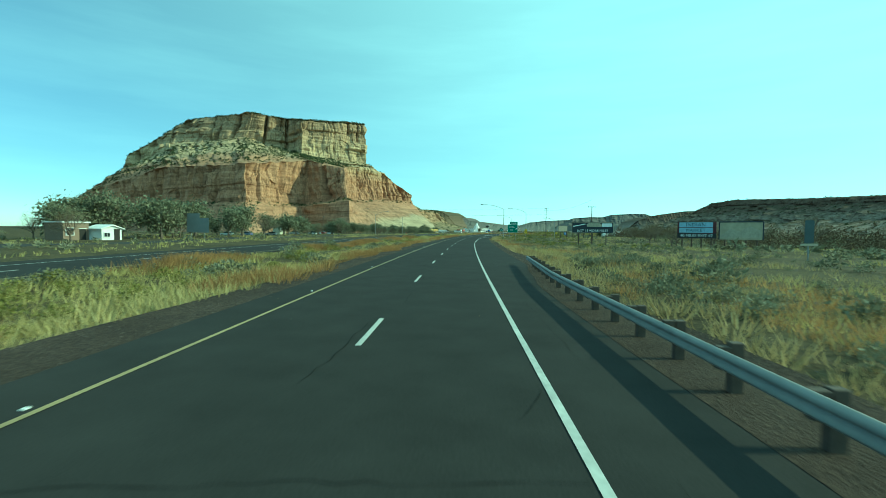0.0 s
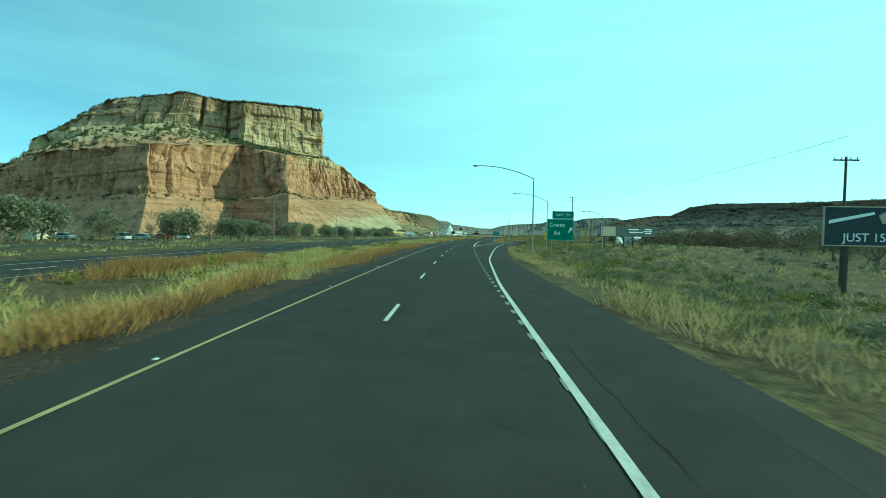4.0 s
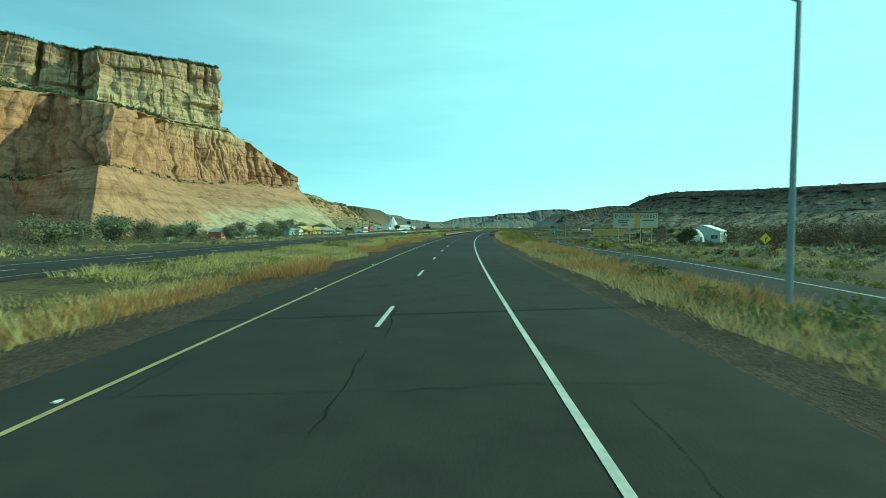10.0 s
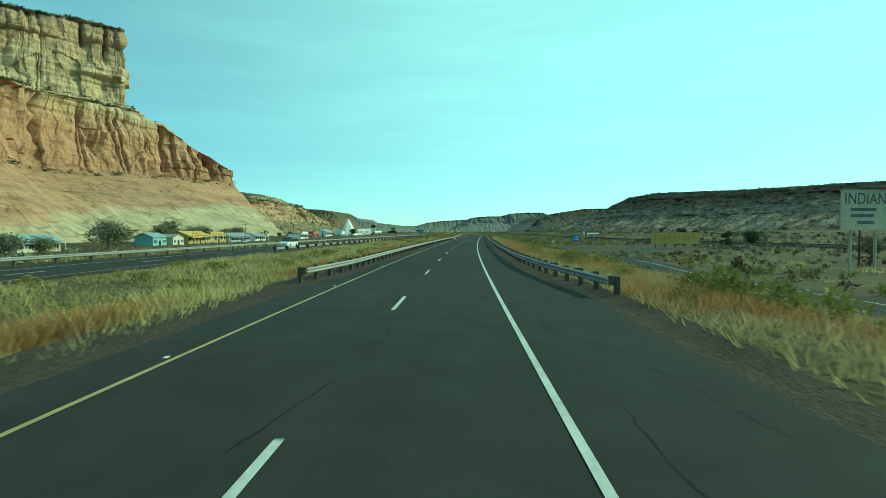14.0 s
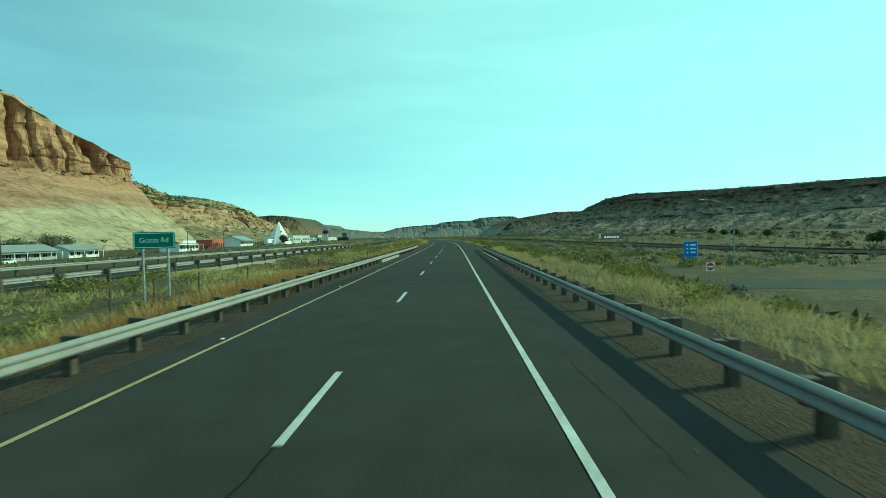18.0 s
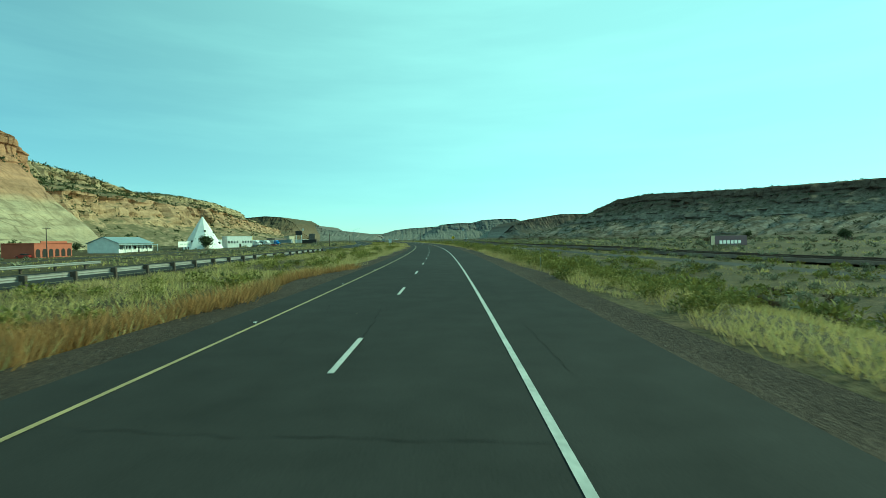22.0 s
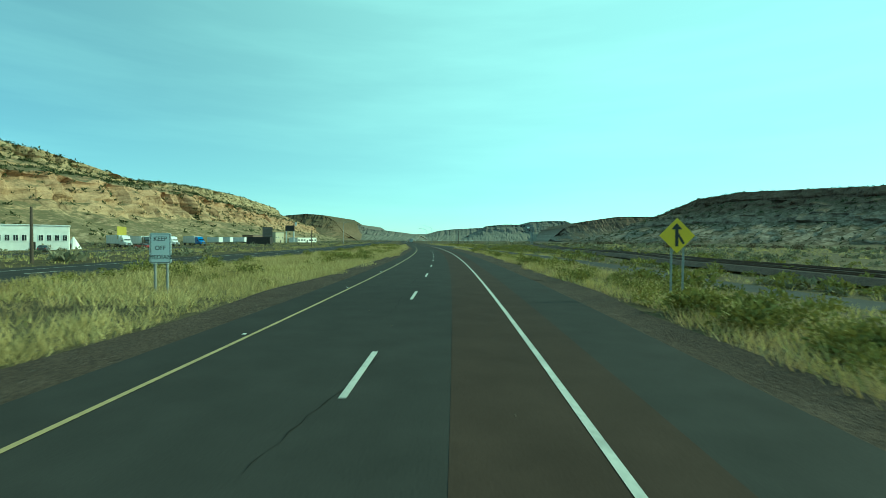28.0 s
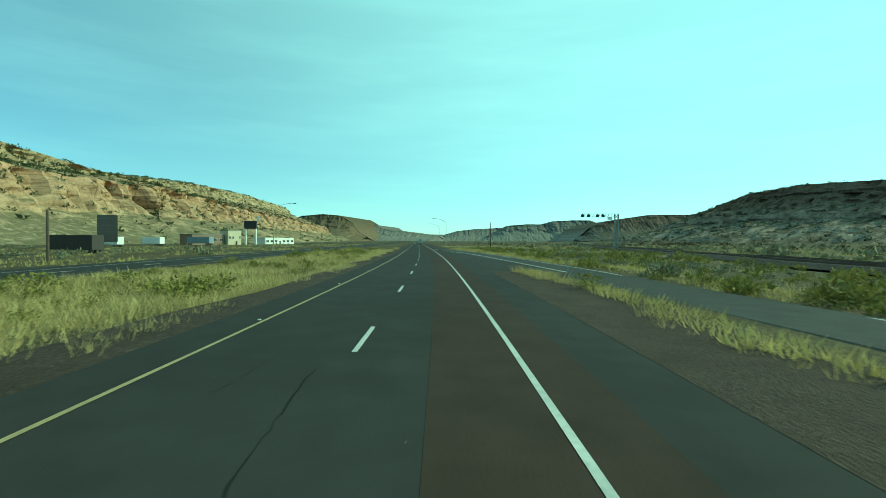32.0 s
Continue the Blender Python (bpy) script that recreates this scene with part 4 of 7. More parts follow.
# ---------------------------------------------------------------- guardrails
def w_beam(s0, s1, off, z0=0.42, flip=1, flare=None, end=0.0):
    """The mesh of a steel W-beam along the road."""
    prof = [(0.0, 0.0), (0.055, 0.035), (0.085, 0.075), (0.03, 0.135), (0.0, 0.155), (0.03, 0.175), (0.085, 0.235), (0.055, 0.275), (0.0, 0.31)]
    n = max(2, int((s1 - s0) / 3.0) + 1)
    s = np.linspace(s0, s1, n)
    o = off(s) if callable(off) else np.full(n, off)
    verts, faces, k = [], [], len(prof)
    for i in range(n):
        for d, z in prof:
            x, y = road(s[i], o[i] + flip * d)
            verts.append((x, y, z0 + z))
        for d, z in prof:
            x, y = road(s[i], o[i] + flip * (d - 0.012))
            verts.append((x, y, z0 + z))
    for i in range(n - 1):
        a, b = i * 2 * k, (i + 1) * 2 * k
        for j in range(k - 1):
            faces += [(a + j, a + j + 1, b + j + 1, b + j), (a + k + j, b + k + j, b + k + j + 1, a + k + j + 1)]
        faces += [(a + k - 1, a + 2 * k - 1, b + 2 * k - 1, b + k - 1)]
    return verts, faces


def guardrail(s0, s1, off, flip, label, gap=1.9, post=WOOD_POST):
    """A steel guardrail on wooden posts; flip: the side its face looks to."""
    f = off if callable(off) else (lambda s: off + 0 * np.asarray(s, float))
    x, y = road(s0, float(f(s0)))
    g = thing("guardrail", pose(float(x), float(y), 0), label, "guardrail")
    inv = g.matrix_world.inverted()
    v, fc = w_beam(s0, s1, f, flip=flip)
    ob = mesh_object("rail_beam", v, fc, GALV, smooth=True)
    ob.parent, ob.matrix_parent_inverse = g, inv
    bm = B()
    box(bm, (0, 0, 0.03), (0.20, 0.17, 1.5), 0.012)
    me = bpy.data.meshes.new("post")
    bm.to_mesh(me)
    bm.free()
    me.materials.append(post)
    bm = B()
    box(bm, (0, 0, 0), (0.20, 0.16, 0.36), 0.01)
    me2 = bpy.data.meshes.new("block")
    bm.to_mesh(me2)
    bm.free()
    me2.materials.append(post)
    rnd = random.Random(int(s0 * 10))
    for i in range(int((s1 - s0) / gap) + 1):
        s = s0 + gap * i + rnd.uniform(-0.05, 0.05)
        for mesh, d, z, n in ((me, -0.32, 0.0, "post"), (me2, -0.11, 0.58, "block")):
            px, py = road(s, float(f(s)) + flip * d)
            p = new(n, mesh)
            p.matrix_world = pose(float(px), float(py), z + rnd.uniform(-0.03, 0.03), rnd.uniform(-1, 1), rnd.uniform(-1.5, 1.5), heading(s) + rnd.uniform(-3, 3))
            p.parent, p.matrix_parent_inverse = g, inv
    return g


guardrail(-25, 33.5, lambda s: np.interp(s, [-25, 20, 33.5], [4.2, 4.2, 4.9]), -1, "steel guardrail on wooden posts beside the paved shoulder")
guardrail(393, 562, lambda s: np.interp(s, [393, 402, 412, 550, 562], [5.8, 4.8, 4.35, 4.35, 5.4]), -1, "long steel guardrail on wooden posts at the edge of the shoulder")
guardrail(398, 577, lambda s: np.interp(s, [398, 405, 565, 577], [-7.8, -7.15, -7.15, -7.4]), 1, "long steel guardrail on wooden posts beside the median")
guardrail(430, 690, lambda s: left_edge(s) + 0.5, -1, "steel guardrail on posts beside the westbound road", 3.8)
guardrail(395, 640, lambda s: left_edge(s) - 12.2, 1, "steel guardrail on the far side of the westbound road", 3.8)

# ---------------------------------------------------------------- bridges over the side street
strip("shoulder_dirt", 396, 566, lambda s: 3.75 + 0.35 * wave_noise(s, 0 * s, 5.0), 5.2, 0.006, GRAVEL, "dark gravel and dirt under the guardrail", "gravel", step=2)
strip("shoulder_dirt", 400, 578, -7.3, lambda s: -6.75 + 0.25 * wave_noise(s + 40, 0 * s, 5.0), 0.006, GRAVEL, "dark gravel and dirt under the guardrail", "gravel", step=2)
strip("shoulder_dirt", -30, 36, lambda s: 3.7 + 0.3 * wave_noise(s, 0 * s, 5.0) + 1.2 * smoothstep(22, 36, s), 5.2, 0.006, GRAVEL, "dark gravel and dirt under the guardrail", "gravel", step=2)
for _s0, _s1, _a, _b, _z in ((CUT - 8, CUT + 6, -7.36, -7.12, 0.26), (CUT - 9, CUT + 13, 4.36, 4.54, 0.09)):
    strip("bridge_kerb", _s0, _s1, _a, _b, _z, CONCRETE, "pale weathered concrete kerb of the bridge", "kerb", step=3, thick=0.4)
strip("bridge_deck_westbound", CUT - 16, CUT + 16, lambda s: left_edge(s) - 12.6, lambda s: left_edge(s) + 0.9, -0.13, CONCRETE, "concrete deck of the westbound bridge", "bridge", step=4, thick=0.95)
for place in (CUT - 15.5, CUT + 15.5):
    bm = B()
    box(bm, (0, 0, 0), (14.5, 1.0, 5.2))
    x, y = road(place, float(left_edge(place)) - 5.8)
    ob = part("bridge_abutment", bm, CONCRETE, None)
    ob.matrix_world = pose(float(x), float(y), -3.0, 0, 0, heading(place))
    tagged(ob, "concrete abutment of the westbound bridge", "bridge", kind="structure")
bm = B()
prism(bm, [(-9.0, -5.2), (-9.0, -4.2), (0.5, -0.3), (0.5, -1.3)], -0.25, 0.25)
ob = part("bridge_wing_wall", bm, CONCRETE, None)
x, y = road(CUT + 14.2, float(left_edge(CUT)) + 3.0)
ob.matrix_world = pose(float(x), float(y), 0.0, 0, 0, heading(CUT) + 115)
tagged(ob, "sloping concrete wing wall of the bridge", "bridge", kind="structure")


# ---------------------------------------------------------------- plants
def tuft(rnd, blades, h, spread, lean=0.35, width=0.018):
    """Blades of one tuft of grass, a triangle each."""
    v = []
    for _ in range(blades):
        a, r = rnd.uniform(0, 6.283), spread * math.sqrt(rnd.random())
        x, y = r * math.cos(a), r * math.sin(a)
        b, w = rnd.uniform(0, 6.283), width * rnd.uniform(0.7, 1.5)
        hh, l = h * rnd.uniform(0.55, 1.1), lean * h * rnd.uniform(0.1, 1.0)
        v += [(x - w * math.cos(b), y - w * math.sin(b), -0.03), (x + w * math.cos(b), y + w * math.sin(b), -0.03), (x * 1.3 + l * math.cos(a), y * 1.3 + l * math.sin(a), hh)]
    return np.array(v)


def bush(rnd, leaves, size, squash=0.75, leaf=0.085):
    """A low shrub: small leaves over an uneven dome, with twigs from its foot."""
    v = []
    lumps = [(rnd.uniform(-0.4, 0.4), rnd.uniform(-0.4, 0.4), rnd.uniform(0.2, 0.5), rnd.uniform(0.32, 0.58)) for _ in range(8)]
    for _ in range(leaves):
        cx, cy, cz, r = rnd.choice(lumps)
        d = Vector((rnd.gauss(0, 1), rnd.gauss(0, 1), rnd.gauss(0.3, 0.9))).normalized()
        p = d * r * (rnd.uniform(0.78, 1.04) if rnd.random() < 0.8 else rnd.uniform(0.4, 0.8))
        p = Vector((cx + p.x, cy + p.y, max(0.02, (cz + p.z) * squash))) * size
        a, b = Vector((rnd.gauss(0, 1), rnd.gauss(0, 1), rnd.gauss(0, 1))).normalized(), (d * 0.9 + Vector((rnd.gauss(0, 0.7), rnd.gauss(0, 0.7), rnd.gauss(0.4, 0.7)))).normalized()
        k = leaf * size * rnd.uniform(0.6, 1.4)
        v += [tuple(p - a * k * 0.6), tuple(p + a * k * 0.6), tuple(p + b * k * 1.5)]
    for _ in range(6):
        a = rnd.uniform(0, 6.283)
        v += [(0.03 * size, 0, -0.05), (-0.03 * size, 0, -0.05), (0.5 * size * math.cos(a), 0.5 * size * math.sin(a), 0.5 * size)]
    return np.array(v)


def scatter(name, templates, places, sizes, material, label, category, seed=3):
    """Many plants that nobody could count, as one mesh. places: x, y, z of each."""
    r = np.random.default_rng(seed)
    out = []
    pick = r.integers(0, len(templates), len(places))
    turn = r.random(len(places)) * 2 * np.pi
    for t, tpl in enumerate(templates):
        sel = np.where(pick == t)[0]
        if not len(sel):
            continue
        c, s = np.cos(turn[sel])[:, None], np.sin(turn[sel])[:, None]
        k = np.asarray(sizes)[sel][:, None]
        x = (tpl[None, :, 0] * c - tpl[None, :, 1] * s) * k + places[sel, 0][:, None]
        y = (tpl[None, :, 0] * s + tpl[None, :, 1] * c) * k + places[sel, 1][:, None]
        z = tpl[None, :, 2] * k + places[sel, 2][:, None]
        out.append(np.stack([x, y, z], -1).reshape(-1, 3))
    v = np.concatenate(out).astype(np.float32)
    me = bpy.data.meshes.new(name)
    n = len(v) // 3
    me.vertices.add(len(v))
    me.vertices.foreach_set("co", v.ravel())
    me.loops.add(3 * n)
    me.loops.foreach_set("vertex_index", np.arange(3 * n, dtype=np.int32))
    me.polygons.add(n)
    me.polygons.foreach_set("loop_start", np.arange(0, 3 * n, 3, dtype=np.int32))
    me.polygons.foreach_set("loop_total", np.full(n, 3, dtype=np.int32))
    me.materials.append(material)
    me.update(calc_edges=True)
    return tagged(new(name, me), label, category, kind="stuff")


def on_ground(s, off, keep=None):
    x, y = road(s, off)
    z = ground_z(s, off)
    return np.c_[x, y, z]


_r = np.random.default_rng(21)
_p = random.Random(5)


def field(n, s0, s1, o0, o1, patch=None, power=1.0):
    """Random places between two offsets, thinned to patches by noise."""
    s = _r.uniform(s0, s1, n)
    u = _r.random(n) ** power
    a, b = (o0(s) if callable(o0) else o0), (o1(s) if callable(o1) else o1)
    off = a + (b - a) * u
    if patch:
        scale, level, shift = patch
        k = wave_noise(s + shift, off * 2.0 + shift, scale) + 0.25 * (_r.random(n) - 0.5) > level
        s, off = s[k], off[k]
    return s, off


def clear_right(s, off):
    """True where no ramp or street lies."""
    on_ramp = (s > 95) & (s < 190) & (off < taper(s) + 2.6) | (s >= 190) & (s < 476) & (np.abs(off - ramp_mid(s) - 0.4) < 4.2)
    gore = (s > 185) & (s < 254) & (off < ramp_mid(s) + 4)
    entry = np.interp(s, [575, 610, 660, 720, 772, 820, 870, 900, 930, 960, 1000], [66, 56, 46, 31, 20.6, 15.9, 12.5, 11.4, 9.9, 7.6, 4.2])
    on_entry = (s > 560) & (np.abs(off - entry) < 3.3) | (s > 897) & (off < entry)
    street = (s > 500) & (s < 552) & (off > 27) & (off < 70)
    return ~(on_ramp | gore | on_entry | street)


TUFT_TALL = [tuft(_p, 9, 0.62, 0.32, 0.6, 0.019) for _ in range(4)]
TUFT_LOW = [tuft(_p, 8, 0.38, 0.36, 0.8, 0.021) for _ in range(4)]
TUFT_FAR = [tuft(_p, 4, 0.5, 0.34, 0.5, 0.07) for _ in range(4)]
BUSHES = [bush(_p, 200, 1.0, 0.78, 0.094) for _ in range(5)]
BUSHES_MID = [bush(_p, 75, 1.0, 0.74, 0.17) for _ in range(5)]
THICKETS = [bush(_p, 170, 1.0, 1.5, 0.075) for _ in range(4)]
BUSHES_FAR = [bush(_p, 30, 1.0, 0.7, 0.29) for _ in range(4)]
BUSHES_TINY = [bush(_p, 15, 1.0, 0.8, 0.38) for _ in range(4)]


def rolling(s, off, shift=0):
    """How tall the growth stands from place to place."""
    return 0.45 + 0.95 * wave_noise(s + shift, off * 2 + shift, 5.5)


def sown(name, templates, n, s0, s1, o0, o1, patch, power, sizes, material, label, category, seed, right=False):
    s, o = field(n, s0, s1, o0, o1, patch, power)
    if right:
        k = clear_right(s, o)
        s, o = s[k], o[k]
    scatter(name, templates, on_ground(s, o), _r.uniform(*sizes, len(s)) * rolling(s, o, seed * 31), material, label, category, seed)


# the tall rust-coloured weeds that edge the median
edge = lambda shift, deep: lambda s: -7.9 - (deep + 0.9) * wave_noise(s + shift, 0 * s, 7.0)
sown("roadside_weeds", TUFT_TALL, 26000, -5, 640, edge(0, 1.6), -12.2, (6.0, 0.40, 0), 1.3, (0.8, 1.5), RUST, "tall rust-coloured dry weeds beside the asphalt", "weeds", 1)
sown("roadside_weeds", TUFT_TALL, 9000, -5, 160, -18.0, lambda s: left_edge(s) + 0.4, (8.0, 0.45, 70), 1.0, (0.8, 1.4), RUST, "rust-coloured weeds along the far side of the median", "weeds", 31)
sown("straw_grass", TUFT_TALL, 18000, -5, 1000, edge(50, 1.5), -13.5, (9.0, 0.44, 200), 1.0, (0.6, 1.25), STRAW, "pale dry bunch grass on the verge", "grass", 2)
sown("straw_grass", TUFT_TALL, 24000, 690, 1000, edge(20, 2.2), -22.5, (9.0, 0.46, 90), 1.1, (0.6, 1.2), STRAW, "thick pale grass over the median", "grass", 3)
sown("median_grass", TUFT_LOW, 42000, -5, 980, -10.6, lambda s: left_edge(s) + 0.6, (8.0, 0.36, 400), 1.0, (0.6, 1.4), MEADOW, "yellow-green grass over the median", "grass", 4)
sown("far_verge_grass", TUFT_FAR, 24000, -10, 1150, -37.0, -120.0, (16.0, 0.45, 700), 1.4, (0.5, 1.1), MEADOW, "thin grass past the westbound road", "grass", 5)
sown("median_weeds", TUFT_TALL, 9000, 560, 1000, -12.0, -22.5, (9.0, 0.46, 640), 1.0, (0.5, 1.0), BROWN_GRASS, "brown weeds between the median shrubs", "weeds", 33)
# the southern verge
sown("verge_grass", TUFT_TALL, 23000, -10, 1000, lambda s: np.interp(s, [0, 500, 600], [5.4, 5.6, 6.2]) + 1.5 * wave_noise(s, 0 * s, 6.0), 13.5, (7.0, 0.44, 60), 1.3, (0.4, 0.9), BROWN_GRASS, "brown dry grass on the verge beside the driving lane", "grass", 6, True)
sown("roadside_weeds", TUFT_TALL, 9000, 250, 490, 6.4, 14.0, (7.0, 0.5, 260), 1.2, (0.6, 1.1), RUST, "rust-coloured dry weeds beside the driving lane", "weeds", 7, True)
sown("valley_grass", TUFT_LOW, 24000, -10, 1100, 9.0, 60.0, (9.0, 0.44, 520), 1.7, (0.6, 1.4), MEADOW, "thin yellow-green grass between the shrubs", "grass", 8, True)
sown("valley_grass", TUFT_FAR, 20000, 100, 1150, 40.0, 190.0, (22.0, 0.42, 920), 1.2, (0.6, 1.3), MEADOW, "thin grass on the valley floor", "grass", 9, True)
sown("verge_grass", TUFT_LOW, 19000, 540, 1000, lambda s: 6.7 + 1.4 * wave_noise(s, 0 * s, 6.0), 20.0, (9.0, 0.30, 77), 1.3, (0.6, 1.3), MEADOW, "yellow-green grass beside the driving lane", "grass", 25, True)
sown("verge_grass", TUFT_LOW, 18000, 0, 560, 6.4, 25.0, (9.0, 0.30, 177), 1.3, (0.6, 1.3), BROWN_GRASS, "straw-brown grass past the gravel", "grass", 34, True)
sown("sagebrush", BUSHES, 170, -4, 110, 7.6, 20.0, (6.0, 0.42, 71), 1.1, (0.45, 1.0), SAGE, "blue-green sagebrush in the verge grass", "shrubs", 51, True)
sown("roadside_weeds", TUFT_TALL, 3500, -5, 110, 6.6, 15.0, (5.0, 0.5, 171), 1.4, (0.5, 1.0), RUST, "rust-coloured weeds in the verge grass", "weeds", 52, True)
# shrubs
_big = np.array([(23.6, 12.6, 1.9), (22.0, 9.6, 0.95), (33.0, 11.6, 1.15), (42.0, 10.8, 0.8), (36.0, 22.0, 1.2), (30.0, 26.0, 1.0), (192.0, 22.0, 1.5), (186.0, 19.0, 1.3), (198.0, 25.0, 1.6), (203.0, 23.0, 1.5), (335.0, 12.0, 0.7), (338.0, 12.6, 0.6)])
scatter("sagebrush", BUSHES, on_ground(_big[:, 0], _big[:, 1]), _big[:, 2], SAGE, "large rounded sagebrush near the guardrail", "shrubs", 30)
sown("sagebrush", BUSHES, 520, 8, 330, 8.8, 36.0, (10.0, 0.44, 33), 1.2, (0.4, 1.05), SAGE, "rounded grey-green sagebrush", "shrubs", 10, True)
sown("sagebrush", BUSHES_MID, 1800, -10, 1000, 15.0, 60.0, (12.0, 0.48, 133), 1.2, (0.5, 1.1), SAGE, "grey-green sagebrush over the valley floor", "shrubs", 20, True)
sown("rabbitbrush", BUSHES, 760, 330, 1000, 7.8, 18.0, (8.0, 0.44, 233), 1.2, (0.6, 1.35), RABBIT, "yellow-flowered rabbitbrush by the road", "shrubs", 11, True)
sown("rabbitbrush", BUSHES_MID, 1700, 100, 1000, 14.0, 48.0, (9.0, 0.48, 733), 1.2, (0.6, 1.3), RABBIT, "yellow-flowered rabbitbrush on the valley floor", "shrubs", 21, True)
sown("rabbitbrush", BUSHES, 760, 0, 600, -12.0, lambda s: left_edge(s) + 1.5, (9.0, 0.54, 333), 1.0, (0.5, 1.1), RABBIT, "yellow-green rabbitbrush on the median", "shrubs", 12)
sown("rabbitbrush", BUSHES, 850, 560, 990, -11.5, lambda s: left_edge(s) + 1.5, (9.0, 0.44, 353), 1.0, (0.6, 1.4), RABBIT, "thick yellow-green rabbitbrush on the median", "shrubs", 15)
sown("rabbitbrush", BUSHES, 420, 556, 860, 7.4, 12.0, (7.0, 0.40, 933), 1.0, (0.6, 1.35), RABBIT, "green rabbitbrush at the edge of the gravel", "shrubs", 29, True)
sown("green_shrubs", BUSHES, 330, 120, 330, 9.0, 28.0, (8.0, 0.40, 533), 1.1, (0.45, 1.05), GREEN, "low green shrubs on the slope beside the exit", "shrubs", 42, True)
sown("green_grass", TUFT_LOW, 9000, 110, 330, 8.0, 30.0, (7.0, 0.40, 577), 1.3, (0.7, 1.4), GREEN, "fresh green grass on the slope beside the exit", "grass", 43, True)
sown("sagebrush", BUSHES, 160, 0, 120, -10.5, -20.0, (9.0, 0.52, 99), 1.0, (0.7, 1.3), SAGE, "blue-grey sagebrush on the median", "shrubs", 22)
sown("valley_scrub", BUSHES_FAR, 1800, 330, 640, 16.0, 130.0, (14.0, 0.42, 461), 1.0, (0.4, 1.2), THICKET, "low brown scrub around the side street", "shrubs", 41, True)
sown("valley_scrub", BUSHES_FAR, 5500, -20, 1300, 45.0, 300.0, (22.0, 0.50, 61), 1.2, (0.7, 2.0), SAGE, "low grey-green scrub over the valley floor", "shrubs", 13, True)
sown("rabbitbrush", BUSHES_MID, 1500, 552, 1000, 15.0, 60.0, (9.0, 0.42, 833), 1.3, (0.6, 1.4), RABBIT, "olive rabbitbrush over the valley floor", "shrubs", 26, True)
sown("sagebrush", BUSHES_MID, 900, 552, 1000, 18.0, 90.0, (12.0, 0.40, 233), 1.1, (0.5, 1.2), SAGE, "low sagebrush over the valley floor", "shrubs", 27, True)
sown("valley_scrub", BUSHES_FAR, 2600, -20, 1300, -38.0, -190.0, (18.0, 0.48, 17), 1.2, (0.5, 1.5), SAGE, "low scrub past the westbound road", "shrubs", 14)
sown("thicket", THICKETS, 360, 325, 480, 94.0, 130.0, (18.0, 0.34, 19), 1.0, (3.0, 5.6), THICKET, "tall brown leafless thicket beside the ramp", "thicket", 28, True)
sown("thicket", THICKETS, 700, 40, 420, 80.0, 130.0, (24.0, 0.36, 9), 1.0, (2.2, 4.6), THICKET, "brown leafless thicket along the dry wash", "thicket", 18, True)
sown("thicket", BUSHES_MID, 260, 560, 1250, 120.0, 240.0, (24.0, 0.45, 29), 1.0, (1.4, 3.0), THICKET, "brown thicket on the valley floor", "thicket", 19)
sown("green_thicket", THICKETS, 170, 40, 460, 78.0, 125.0, (24.0, 0.45, 409), 1.0, (2.4, 4.6), SAGE, "olive-green trees in the thicket", "thicket", 23, True)


def on_rock(grid, r0, r1, n, c0=0.0, c1=1.0):
    """Random places on some rows of a rock's mesh."""
    rows_n, cols = grid.shape[:2]
    i, j = _r.integers(int(r0), int(r1), n), _r.integers(int(c0 * (cols - 1)), int(c1 * (cols - 1)), n)
    f, g = _r.random((n, 1)), _r.random((n, 1))
    return (grid[i, j] * (1 - f) + grid[i + 1, j] * f) * (1 - g) + (grid[i, j + 1] * (1 - f) + grid[i + 1, j + 1] * f) * g


q = np.concatenate([on_rock(mesa_grid, 81, 103, 3000, 0, 0.66), on_rock(mesa_grid, 81, 103, 160, 0.66, 1), on_rock(mesa_grid, 156, 165, 2800, 0, 0.85), on_rock(mesa_grid, 20, 26, 260), on_rock(mesa_grid, 0, 3, 160)])
scatter("mesa_juniper", BUSHES_TINY, q - [0, 0, 0.3], _r.uniform(1.0, 3.1, len(q)), JUNIPER, "dark juniper and scrub on the mesa's ledges", "shrubs", 16)
q = np.concatenate([on_rock(ridge_grid, 22, 62, 7000), on_rock(ridge_grid, 0, 22, 1500)])
scatter("ridge_juniper", BUSHES_TINY, q - [0, 0, 0.3], _r.uniform(1.3, 3.8, len(q)), JUNIPER, "dark juniper and scrub over the ridge", "shrubs", 17)
q = np.concatenate([on_rock(valley_grid, 0, 16, 1300, 0.2, 0.95), on_rock(valley_grid, 24, 42, 800, 0.2, 0.95), on_rock(valley_grid, 50, 54, 300, 0.2, 0.95)])
scatter("valley_mesa_scrub", BUSHES_TINY, q - [0, 0, 0.3], _r.uniform(1.5, 4.5, len(q)), JUNIPER, "dark scrub over the slopes across the valley", "shrubs", 24)


